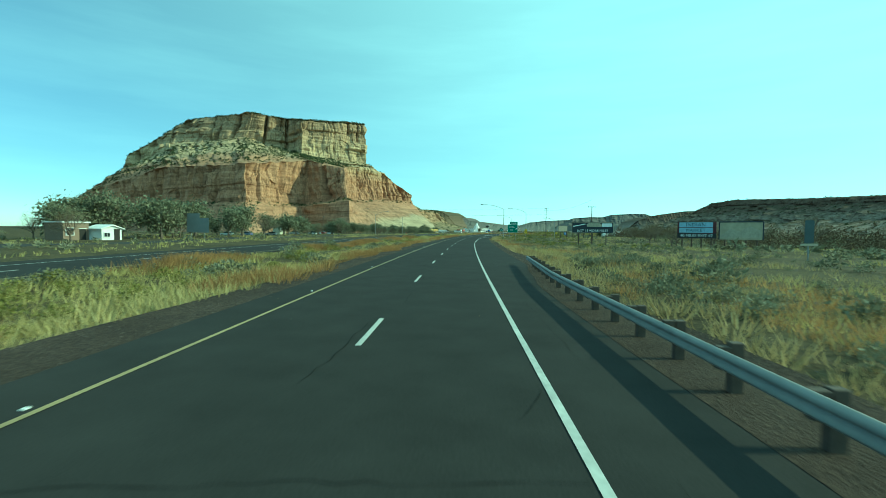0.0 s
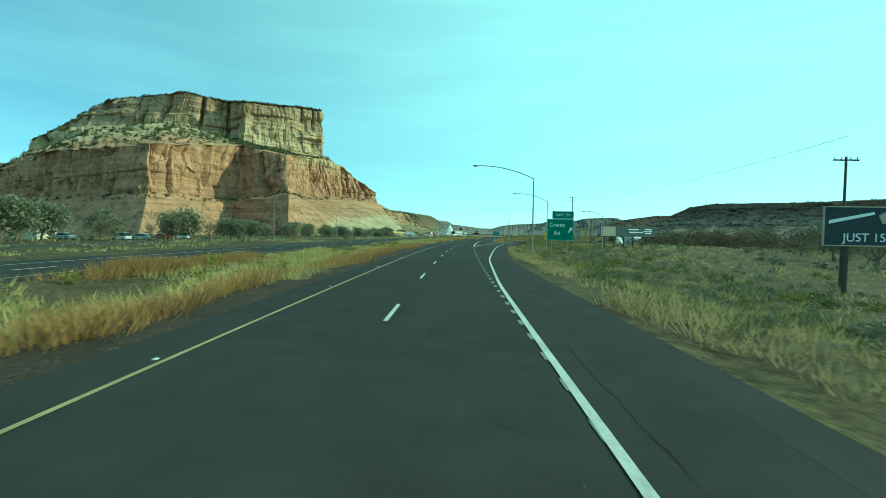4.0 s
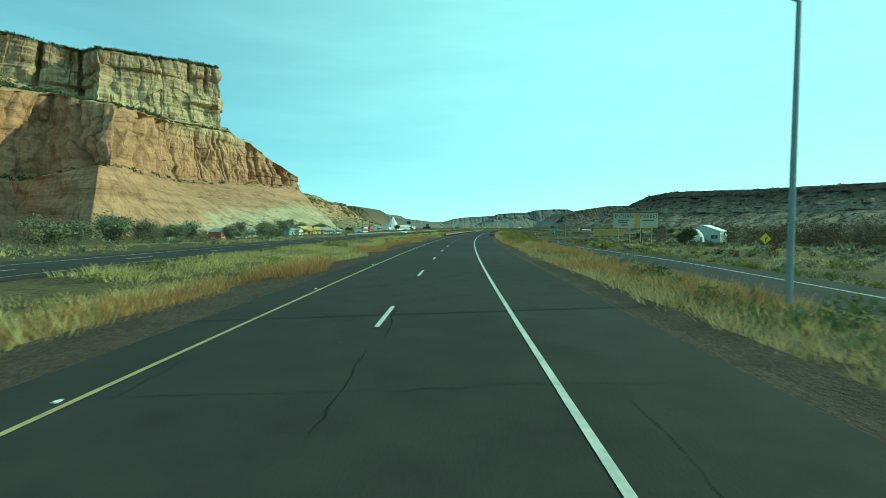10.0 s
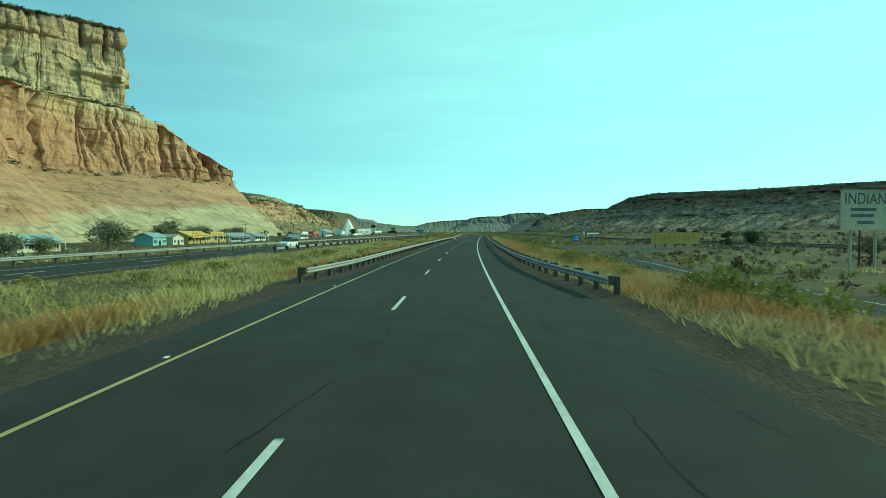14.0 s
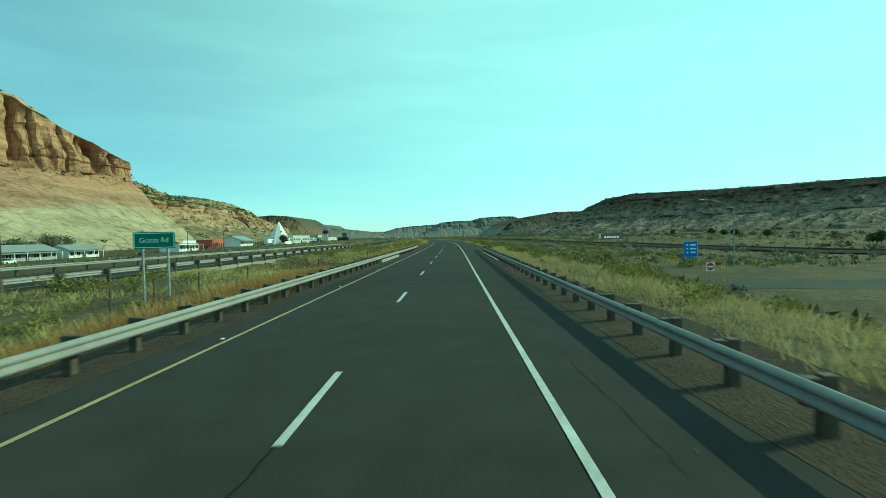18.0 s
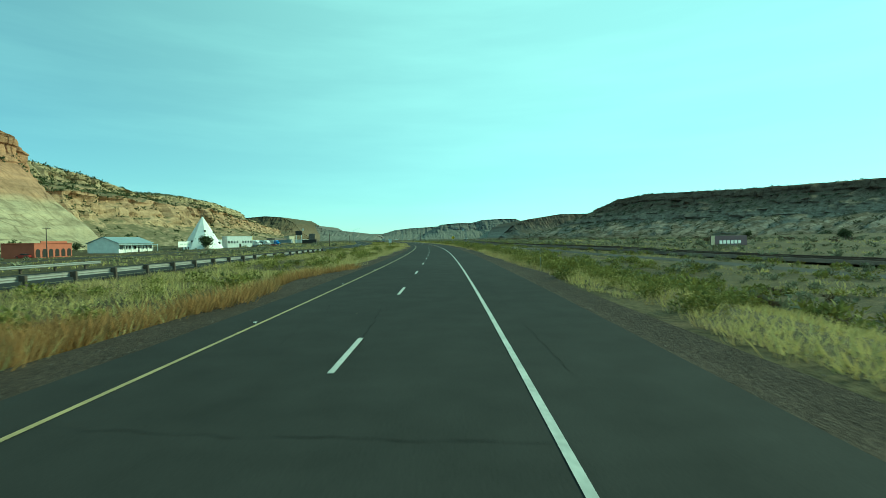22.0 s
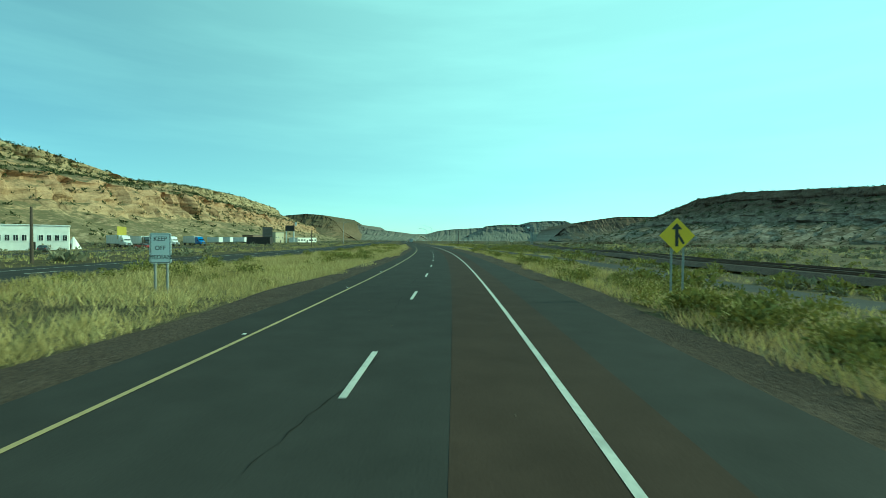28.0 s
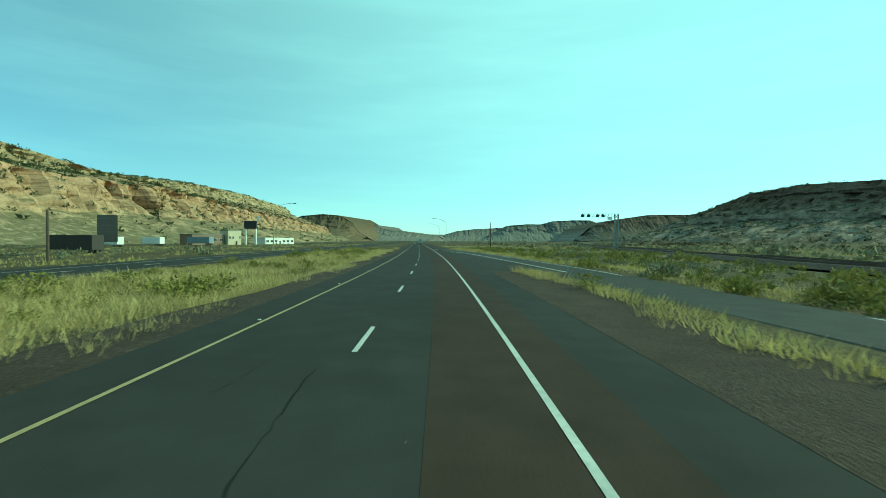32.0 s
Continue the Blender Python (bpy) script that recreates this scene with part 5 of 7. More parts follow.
# ---------------------------------------------------------------- trees
def tree(name, h, leaves, leaf, material, label, seed, crown=(0.42, 0.40), bare=False):
    """A tree with a tapered trunk, forking limbs and a crown of separate leaves in clumps."""
    r = random.Random(seed)
    e = thing(name, pose(0, 0, 0), label, "tree")
    bm = B()
    tips = []

    def grow(p, d, length, rad, depth):
        q = p + d * length
        rod(bm, p, q, rad, rad * 0.66, 6 if depth < 2 else 4)
        if depth >= 3:
            tips.append(q)
            return
        if depth >= 1:
            tips.append(p + d * length * 0.7)
        for _ in range(3 if depth else 4):
            nd = (d + Vector((r.gauss(0, 0.62), r.gauss(0, 0.62), r.gauss(0.12, 0.3)))).normalized()
            grow(q, nd, length * r.uniform(0.75, 1.05), rad * 0.6, depth + 1)

    grow(Vector((0, 0, -0.2)), Vector((r.gauss(0, 0.08), r.gauss(0, 0.08), 1)).normalized(), h * 0.2, h * 0.03, 0)
    part("trunk", bm, BARK, e)
    v = []
    for _ in range(leaves):
        c = r.choice(tips)
        p = c + Vector((r.gauss(0, 1), r.gauss(0, 1), r.gauss(0, 0.8))) * h * (0.06 if bare else 0.095)
        a, b = (Vector((r.gauss(0, 1), r.gauss(0, 1), r.gauss(0, 1))).normalized() for _ in range(2))
        k = leaf * r.uniform(0.6, 1.4)
        if bare:
            v += [p, p + a * 0.02, p + (b + Vector((0, 0, 0.7))) * k * 2.2]
        else:
            v += [p - a * k * 0.6, p + a * k * 0.6, p + b * k * 1.4]
    ob = mesh_object("crown", v, [(3 * i, 3 * i + 1, 3 * i + 2) for i in range(leaves)], material, e)
    return e


def plant(master, s, off, size, turn, sink=0.1):
    x, y = road(s, off)
    z = float(ground_z(np.array([s]), np.array([off]))[0])
    m = pose(float(x), float(y), z - sink, 0, 0, turn)
    c = copy_thing(master, m)
    c.scale = (size, size, size * _p.uniform(0.9, 1.1))
    return c


_masters = [tree("cottonwood_tree", 9.4, 2500, 0.33, COTTONWOOD, "green cottonwood tree with an uneven open crown", k) for k in (1, 2, 3)]
_bare = [tree("bare_tree", 8.0, 1800, 0.32, BARE, "nearly bare tree with fine grey-brown twigs", k, bare=True) for k in (11, 12)]
_jun = [tree("juniper_tree", 4.5, 1600, 0.22, JUNIPER, "dark green juniper tree", k) for k in (21, 22)]
_row = [(s_ + _p.uniform(-4, 4), np.interp(s_, [60, 120, 200, 300, 400, 480], [-76, -75, -72, -74, -84, -100]) + _p.uniform(-4, 3), _p.uniform(0.75, 1.1) * (1.3 if s_ < 175 else 0.9)) for s_ in range(84, 480, 9)]
_row += [(s_ + _p.uniform(-4, 4), np.interp(s_, [60, 120, 200, 300, 400, 480], [-90, -90, -88, -90, -100, -114]) + _p.uniform(-6, 6), _p.uniform(0.7, 1.15)) for s_ in range(20, 440, 17)]
for m_, places in ((_masters, _row + [(512, -118, 1.2), (574, -145, 1.2), (582, -147, 1.35), (590, -146, 1.2), (540, -142, 1.3), (548, -146, 1.1), (600, -148, 1.1), (612, -147, 0.8), (10, -78, 1.1), (40, -80, 1.2), (62, -84, 1.1), (70, -90, 1.2), (80, -78, 1.0), (90, -82, 1.25), (98, -80, 1.2), (106, -86, 1.3), (114, -82, 1.2), (122, -78, 1.3), (130, -84, 1.25), (208, -68, 0.95), (214, -68.5, 1.05), (236, -72, 0.8), (245, -71, 0.85), (288, -72, 0.8), (640, -150, 1.0), (648, -152, 0.9), (656, -150, 1.1), (705, -110, 0.75), (630, -160, 1.2), (668, -156, 1.1), (676, -158, 1.0)]),
                   (_bare, [(258, -64, 0.7), (262, -65, 0.75), (56, -74, 1.0), (60, -70, 0.9), (270, -70, 0.75), (312, -69, 0.75), (338, -72, 0.7), (70, -64, 0.9), (150, 62, 1.1), (168, 70, 1.2), (184, 66, 1.1), (205, 74, 1.3), (225, 80, 1.2), (250, 84, 1.3), (270, 78, 1.1), (300, 86, 1.3), (318, 80, 1.2), (340, 88, 1.2), (372, 84, 1.0), (425, 60, 0.9), (465, 74, 1.0), (130, 66, 1.0), (110, 78, 1.2), (90, 84, 1.2), (70, 80, 1.1), (285, 96, 1.3), (330, 100, 1.3), (390, 96, 1.2), (525, 90, 1.0), (236, 92, 1.3), (195, 88, 1.3)]),
                   (_jun, [(837, -110, 1.9), (480, 86, 1.1), (440, 75, 1.5), (535, 84, 0.9), (541, 95, 1.7), (664, -168, 1.2), (686, -172, 1.0), (822, -168, 1.3), (840, -172, 1.2), (858, -170, 1.1), (800, -172, 1.2), (905, -130, 1.2), (925, -135, 1.0), (620, 130, 1.3), (690, 150, 1.2), (725, 160, 1.4), (745, 170, 1.2), (780, 190, 1.5), (870, 230, 1.4), (420, 66, 0.8), (880, -120, 0.9)])):
    for i, (s_, o_, k_) in enumerate(places):
        plant((m_ if m_ is not _masters or i % 4 else _bare)[i % 2], s_, o_, k_, 67 * i % 360)
for m_ in _masters + _bare + _jun:
    for ob in (*m_.children_recursive, m_):
        bpy.data.objects.remove(ob)


# ---------------------------------------------------------------- things beside the road
def stand(s, off, z=None, turn=0.0):
    """The pose of a thing that stands at s, off and faces back along the road."""
    x, y = road(s, off)
    zz = float(ground_z(np.array([float(s)]), np.array([float(off)]))[0]) if z is None else z
    return pose(float(x), float(y), zz, 0, 0, heading(s) + turn)


def letters(name, text, size, material, parent, where, rz=0.0, align="CENTER", spread=1.0):
    """Lettering as a mesh on a panel that faces -y."""
    cu = bpy.data.curves.new(name, "FONT")
    cu.body, cu.size, cu.extrude, cu.align_x, cu.align_y, cu.space_character = text, size, 0.004, align, "CENTER", spread
    ob = new(name, cu)
    dep = bpy.context.evaluated_depsgraph_get()
    dep.update()
    me = bpy.data.meshes.new_from_object(ob.evaluated_get(dep))
    bpy.data.objects.remove(ob)
    bpy.data.curves.remove(cu)
    me.materials.clear()
    me.materials.append(material)
    o = new(name, me)
    o.parent = parent
    o.matrix_local = pose(*where, 90, 0, rz)
    return o


def panel(bm, w, h, z, y=0.0, x=0.0, t=0.02, r=0.05):
    """A sheet of w by h, its middle at z, with rounded corners."""
    pts = []
    for cx, cz, a0 in ((w / 2 - r, h / 2 - r, 0), (-w / 2 + r, h / 2 - r, 90), (-w / 2 + r, -h / 2 + r, 180), (w / 2 - r, -h / 2 + r, 270)):
        for k in range(4):
            a = radians(a0 + 30 * k)
            pts.append((x + cx + r * math.cos(a), z + cz + r * math.sin(a)))
    return prism(bm, pts, y - t / 2, y + t / 2)


def post(bm, x, z0, z1, w=0.1, y=0.06):
    return box(bm, (x, y, (z0 + z1) / 2), (w, w, z1 - z0))


def arrow(bm, x, z, size, angle, y):
    """A flat arrow that points along angle, degrees up from the right."""
    c, s = math.cos(radians(angle)), math.sin(radians(angle))
    pts = [(-0.5, -0.11), (0.05, -0.11), (0.05, -0.34), (0.5, 0.0), (0.05, 0.34), (0.05, 0.11), (-0.5, 0.11)]
    return prism(bm, [(x + size * (a * c - b * s), z + size * (a * s + b * c)) for a, b in pts], y - 0.004, y + 0.004)


def guide_sign(name, m, w, h, low, label, mat=SIGN_GREEN, posts=(-0.3, 0.3), deep=-0.3, post_mat=GALV_DULL, border=True):
    """A road sign: sheet, white border, posts. low: the height of its lower edge."""
    e = thing(name, m, label, "road sign")
    bm = B()
    panel(bm, w, h, low + h / 2, 0.0, 0.0, 0.02, min(0.12, h * 0.1))
    part("sign_panel", bm, mat, e)
    if border:
        bm = B()
        for sx, sz, dx, dz in ((w - 0.12, 0.035, 0, h / 2 - 0.06), (w - 0.12, 0.035, 0, -h / 2 + 0.06), (0.035, h - 0.12, w / 2 - 0.06, 0), (0.035, h - 0.12, -w / 2 + 0.06, 0)):
            box(bm, (dx, -0.014, low + h / 2 + dz), (sx, 0.006, sz))
        part("border", bm, SIGN_WHITE if mat is not SIGN_YELLOW else SIGN_BLACK, e)
    for px in posts:
        bm = B()
        post(bm, px * w, deep, low + h * 0.92, 0.09)
        part("sign_post", bm, post_mat, e)
    return e


# exit signs
g = guide_sign("exit_sign", stand(170.0, 13.3, -1.9), 3.6, 2.95, 3.7, "green exit sign with a number tab on two steel posts")
letters("lettering", "Grants", 0.77, SIGN_WHITE, g, (-0.4, -0.018, 5.8))
letters("lettering", "Rd", 0.77, SIGN_WHITE, g, (-0.4, -0.018, 4.68))
bm = B()
arrow(bm, 1.36, 5.15, 0.9, 55, -0.016)
part("arrow", bm, SIGN_WHITE, g)
bm = B()
panel(bm, 2.85, 1.0, 7.17, 0.0, 0.34, 0.02, 0.08)
tab = part("number_tab", bm, SIGN_GREEN, g)
letters("lettering", "EXIT 359", 0.52, SIGN_WHITE, tab, (0.34, -0.018, 7.15))
g = guide_sign("gore_exit_sign", stand(256.0, 7.1, 0.0), 1.95, 1.45, 2.05, "green gore sign that marks the exit on two steel posts")
letters("lettering", "EXIT", 0.40, SIGN_WHITE, g, (0.05, -0.018, 3.15))
letters("lettering", "359", 0.56, SIGN_WHITE, g, (-0.28, -0.018, 2.58))
bm = B()
arrow(bm, 0.62, 2.5, 0.5, 45, -0.016)
part("arrow", bm, SIGN_WHITE, g)
bm = B()
post(bm, -0.6, -0.2, 0.75, 0.11, 0.055)
part("post_sleeve", bm, SIGN_WHITE, g, "white plastic sleeve")
g = guide_sign("street_name_sign", stand(505.5, -15.3), 2.2, 0.85, 2.75, "green street name sign on two tall steel posts in the median")
letters("lettering", "Grants Rd", 0.37, SIGN_WHITE, g, (0, -0.018, 3.17))
g = guide_sign("median_sign", stand(774.0, -15.6, -0.75), 1.15, 1.6, 2.0, "white sign about the median on two thin posts", SIGN_WHITE, (-0.28, 0.28), border=False)
for i, w in enumerate(("KEEP", "OFF", "MEDIAN")):
    letters("lettering", w, 0.33, SIGN_BLACK, g, (0, -0.018, 3.28 - 0.48 * i))
bm = B()
for sx, sz, dx, dz in ((1.05, 0.03, 0, 0.74), (1.05, 0.03, 0, -0.74), (0.03, 1.5, 0.51, 0), (0.03, 1.5, -0.51, 0)):
    box(bm, (dx, -0.014, 2.8 + dz), (sx, 0.006, sz))
part("border", bm, SIGN_BLACK, g)

# merge sign
g = thing("merge_sign", stand(770.6, 9.55, -0.4), "yellow diamond merge sign on two thin posts", "road sign")
bm = B()
prism(bm, [(0, 2.45), (0.78, 3.23), (0, 4.01), (-0.78, 3.23)], -0.01, 0.01)
part("sign_panel", bm, SIGN_YELLOW, g)
bm = B()
prism(bm, [(-0.09, 2.75), (0.05, 2.75), (0.05, 3.5), (0.22, 3.5), (-0.02, 3.78), (-0.26, 3.5), (-0.09, 3.5)], -0.02, -0.012)
part("arrow", bm, SIGN_BLACK, g)
bm = B()
prism(bm, [(0.03, 3.2), (0.24, 2.85), (0.34, 2.9), (0.06, 3.34)], -0.024, -0.016)
part("side_road", bm, SIGN_BLACK, g)
for px in (-0.22, 0.3):
    bm = B()
    post(bm, px, -0.3, 3.2, 0.07, 0.05)
    part("sign_post", bm, GALV_DULL, g)

# curve warning sign beside the ramp
g = thing("curve_sign", stand(330, 39.5), "yellow diamond curve warning sign on a thin post", "road sign")
bm = B()
prism(bm, [(0, 1.9), (0.72, 2.62), (0, 3.34), (-0.72, 2.62)], -0.01, 0.01)
part("sign_panel", bm, SIGN_YELLOW, g)
bm = B()
prism(bm, [(-0.08, 2.25), (0.06, 2.25), (0.06, 2.6), (0.26, 2.74), (0.2, 2.9), (-0.08, 2.68)], -0.02, -0.012)
part("arrow", bm, SIGN_BLACK, g)
bm = B()
post(bm, 0, -0.3, 2.8, 0.07, 0.05)
part("sign_post", bm, GALV_DULL, g)

# speed plate at the ramp
g = guide_sign("ramp_speed_sign", stand(232.2, 20.4, -1.0), 1.2, 2.0, 2.2, "yellow ramp speed sign on a lamp post", SIGN_YELLOW, (), border=False)
letters("lettering", "50", 0.78, SIGN_BLACK, g, (0, -0.018, 3.15))
letters("lettering", "MPH", 0.28, SIGN_BLACK, g, (0, -0.018, 2.5))
letters("lettering", "EXIT", 0.34, SIGN_BLACK, g, (0, -0.018, 3.85))
# blue service sign
g = guide_sign("service_sign", stand(558, 39), 2.3, 2.7, 1.6, "blue roadside service sign on two posts", SIGN_BLUE, (-0.3, 0.3))
bm = B()
for r_, ws in enumerate(((0.3, 0.9), (0.25, 1.0), (0.3, 0.8))):
    for c_, w in enumerate(ws):
        box(bm, (-0.55 + 0.95 * c_, -0.016, 3.65 - 0.62 * r_), (w, 0.006, 0.24))
pieces("lettering_bar", bm, SIGN_WHITE, g)
# no-entry sign
g = thing("no_entry_sign", stand(529, 26), "red and white no-entry sign on a thin post", "road sign")
bm = B()
panel(bm, 0.85, 0.85, 2.3, 0, 0, 0.02, 0.05)
part("sign_panel", bm, SIGN_WHITE, g)
bm = B()
prism(bm, [(0.39 * math.cos(k * 0.314), 2.3 + 0.39 * math.sin(k * 0.314)) for k in range(20)], -0.02, -0.012)
part("disc", bm, plain("sign_red", (0.45, 0.02, 0.02), 0.5), g)
bm = B()
box(bm, (0, -0.024, 2.3), (0.58, 0.006, 0.14))
part("bar", bm, SIGN_WHITE, g)
bm = B()
post(bm, 0, -0.2, 2.5, 0.06, 0.05)
part("sign_post", bm, GALV_DULL, g)


# billboards
def billboard(s0, o0, s1, o1, low, high, label, name="billboard", legs=4, mat=WOOD_POST, frame_mat=None, base=None):
    """A board between two places; it faces the road's traffic. Returns the thing and the board's width."""
    (xa, ya), (xb, yb) = at(s0, o0), at(s1, o1)
    w = math.hypot(xb - xa, yb - ya)
    x, y = (xa + xb) / 2, (ya + yb) / 2
    gz = ground_at(x, y)
    e = thing(name, pose(x, y, gz, 0, 0, math.degrees(math.atan2(yb - ya, xb - xa))), label, "billboard")
    for i in range(legs):
        bm = B()
        px = -w / 2 + w * (i + 0.5) / legs
        box(bm, (px, 0.25, (high - gz - 0.2) / 2 - 0.2), (0.26, 0.26, high - gz))
        part("leg", bm, mat, e)
    return e, w, low - gz, high - gz


def board(e, x, w, lo, hi, material, name="board", y=0.0, t=0.12, label=""):
    bm = B()
    box(bm, (x, y, (lo + hi) / 2), (w, t, hi - lo), 0.015)
    return part(name, bm, material, e, label)


CREAM = plain("cream_paint", (0.40, 0.35, 0.26), 0.8, 0, 0.25, 2.0)
MUSTARD = plain("mustard_paint", (0.42, 0.27, 0.08), 0.8, 0, 0.3, 2.0)
PALE_BLUE = plain("pale_blue_paint", (0.36, 0.50, 0.62), 0.8, 0, 0.25, 1.5)
DARK_BOARD = plain("dark_board", (0.022, 0.028, 0.04), 0.7, 0, 0.2, 2.0)
TAN = plain("tan_paint", (0.42, 0.36, 0.25), 0.85, 0, 0.3, 0.8)
SLATE = plain("slate_paint", (0.07, 0.09, 0.10), 0.8, 0, 0.3, 1.0)

e, w, lo, hi = billboard(113, 49.5, 107, 55.5, 1.2, 5.0, "weathered maroon billboard with dark lettering on pale blue panels")
board(e, 0, w, lo + 1.1, hi, plain("maroon_paint", (0.07, 0.018, 0.022), 0.8, 0, 0.25, 1.5))
for a_, b_ in ((hi - 1.3, hi - 0.15), (hi - 2.55, hi - 1.42)):
    board(e, -0.15, w - 1.1, a_, b_, PALE_BLUE, "blue_panel", -0.04, 0.06)
board(e, 0, w, lo, lo + 1.1, SIGN_BLACK, "lower_strip")
letters("lettering", "INDIAN", 1.15, DARK_BOARD, e, (-0.15, -0.078, hi - 0.75), spread=1.1)
letters("lettering", "MARKET", 1.05, DARK_BOARD, e, (-0.15, -0.078, hi - 2.0), spread=1.1)
letters("lettering", "40 MILES EXIT 47", 0.95, SIGN_WHITE, e, (0, -0.07, lo + 0.55))
e, w, lo, hi = billboard(106.5, 56, 101, 62, 1.0, 4.8, "faded tan mural billboard with a curved top")
board(e, 0, w, lo, hi, TAN)
board(e, 0, w + 0.3, hi - 0.02, hi + 0.22, DARK_BOARD, "top_rail", 0.0, 0.2)
for k in (-1, 1):
    board(e, k * (w / 2 + 0.1), 0.25, lo, hi - 0.02, DARK_BOARD, "side_rail", 0.0, 0.2)
bm = B()
prism(bm, [(-w / 2 + 0.3, lo + 1.0), (-w / 4, lo + 2.3), (0, lo + 1.8), (w / 5, lo + 3.0), (w / 2 - 0.3, lo + 2.0), (w / 2 - 0.3, lo + 0.4), (-w / 2 + 0.3, lo + 0.4)], -0.075, -0.065)
part("mural", bm, CREAM, e, "pale painted landscape")
e, w, lo, hi = billboard(147.5, 31, 147.0, 43.5, 2.0, 5.4, "black billboard with pale lettering and a cream badge", legs=3)
board(e, 0, w, lo, hi, DARK_BOARD)
bm = B()
for dx, dz, sx, sz in ((0, hi - 0.05, w, 0.1), (0, lo + 0.05, w, 0.1), (-w / 2, (lo + hi) / 2, 0.1, hi - lo), (w / 2, (lo + hi) / 2, 0.1, hi - lo)):
    box(bm, (dx, -0.04, dz), (sx, 0.14, sz))
part("frame", bm, TAN, e)
letters("lettering", "JUST 15 MORE MILES", 1.02, SIGN_WHITE, e, (0, -0.07, lo + 0.72), spread=1.02)
bm = B()
prism(bm, [(-1.6, hi - 1.45), (2.6, hi - 1.45), (2.9, hi - 0.8), (2.2, hi - 0.3), (-1.2, hi - 0.3), (-1.9, hi - 0.8)], -0.085, -0.065)
part("badge", bm, CREAM, e)
bm = B()
box(bm, (w / 2 - 1.9, -0.075, hi - 0.9), (3.0, 0.02, 1.1))
part("plaque", bm, SIGN_WHITE, e)
bm = B()
prism(bm, [(-w / 2 + 0.4, hi - 1.5), (-w / 2 + 4.0, hi - 0.7), (-w / 2 + 4.0, hi - 0.45), (-w / 2 + 0.4, hi - 1.2)], -0.085, -0.065)
part("slash", bm, SIGN_WHITE, e)
e, w, lo, hi = billboard(244, 37, 251, 55, 2.4, 5.3, "dark slate billboard with a plain white panel", legs=6)
board(e, 0, w, lo, hi, SLATE)
board(e, -w / 2 + 2.6, 4.9, lo + 0.1, hi - 0.05, CREAM, "blank_panel", -0.04, 0.1)
bm = B()
for i, (dx, dz, sx) in enumerate(((1.5, 2.1, 3.4), (2.4, 1.3, 4.6), (6.6, 2.2, 2.4), (6.4, 1.6, 2.9), (6.5, 1.0, 2.2))):
    box(bm, (dx, -0.07, lo + dz), (sx, 0.02, 0.32))
pieces("lettering_bar", bm, SIGN_WHITE, e)
e, w, lo, hi = billboard(437, 48, 443, 65, 2.3, 7.7, "old cream billboard with dark lettering and a mustard stripe", legs=4, mat=CREAM)
board(e, 0, w, lo, hi, CREAM)
board(e, 0.6, 2.2, lo - 0.1, hi + 0.05, MUSTARD, "stripe", -0.03, 0.12)
letters("lettering", "INDIAN", 2.1, SIGN_BLACK, e, (-w / 4 - 0.2, -0.08, hi - 1.35), spread=1.05)
letters("lettering", "MARKET", 1.9, SIGN_BLACK, e, (w / 4 + 0.8, -0.08, hi - 1.35))
bm = B()
for dx, dz, sx in ((-5.0, 2.7, 4.6), (5.0, 2.7, 4.8), (-5.2, 1.9, 4.2), (-4.6, 1.0, 3.0)):
    box(bm, (dx, -0.075, lo + dz), (sx, 0.02, 0.4))
pieces("lettering_bar", bm, SLATE, e)
bm = B()
box(bm, (0, -0.1, hi + 0.1), (w + 0.4, 0.5, 0.14))
part("cap", bm, WOOD_POST, e)
e, w, lo, hi = billboard(531, 58, 535, 75, -2.2, 1.6, "faded mustard billboard with painted bars", legs=5)
board(e, 0, w, lo, hi, MUSTARD)
bm = B()
for i, k in enumerate((0.8, 0.5, 1.2, 1.0, 0.7, 0.4, 0.9, 0.9, 0.7)):
    box(bm, (-w / 2 + 1.4 + 1.75 * i, -0.07, (lo + hi) / 2 + 0.3), (k, 0.02, 1.5))
pieces("lettering_bar", bm, plain("ochre_bars", (0.30, 0.22, 0.04), 0.8), e)
e, w, lo, hi = billboard(724, 84, 731, 101, -2.4, 2.1, "dark purple billboard with white lettering bars", legs=5)
board(e, 0, w, lo, hi, plain("plum_paint", (0.055, 0.025, 0.06), 0.6, 0, 0.25, 0.5))
bm = B()
for i in range(6):
    box(bm, (-w / 2 + 5.0 + 1.9 * i, -0.07, lo + 2.5), (1.4, 0.02, 1.1))
pieces("lettering_bar", bm, SIGN_WHITE, e)
board(e, -w / 2 + 1.0, 1.8, lo, hi, CREAM, "end_panel", -0.04, 0.1)
g = guide_sign("blank_roadside_sign", stand(47, 34.4), 0.9, 2.3, 1.7, "dark narrow roadside sign on one post", SLATE, (0.0,), border=False)
board(g, 0, 1.7, 1.45, 1.68, CREAM, "lower_plate", -0.02, 0.06)
# big westbound sign, seen from its back
g = guide_sign("westbound_guide_sign", stand(105, -65.5), 5.6, 3.5, 1.5, "large grey back of a highway guide sign", SIGN_BACK, (-0.3, 0.3), border=False)
bm = B()
panel(bm, 3.2, 1.1, 5.55, 0, -1.1, 0.03, 0.05)
part("number_tab", bm, SIGN_BACK, g)
g = guide_sign("westbound_guide_sign", stand(962, -71), 4.4, 6.0, 2.2, "tall brown back of a highway guide sign on steel posts", plain("sign_back_brown", (0.14, 0.115, 0.10), 0.6, 0.2), (-0.35, 0.35), border=False)
bm = B()
for i in range(4):
    box(bm, (0, 0.03, 2.9 + 1.5 * i), (4.4, 0.08, 0.1))
part("stiffener", bm, SIGN_BACK, g)


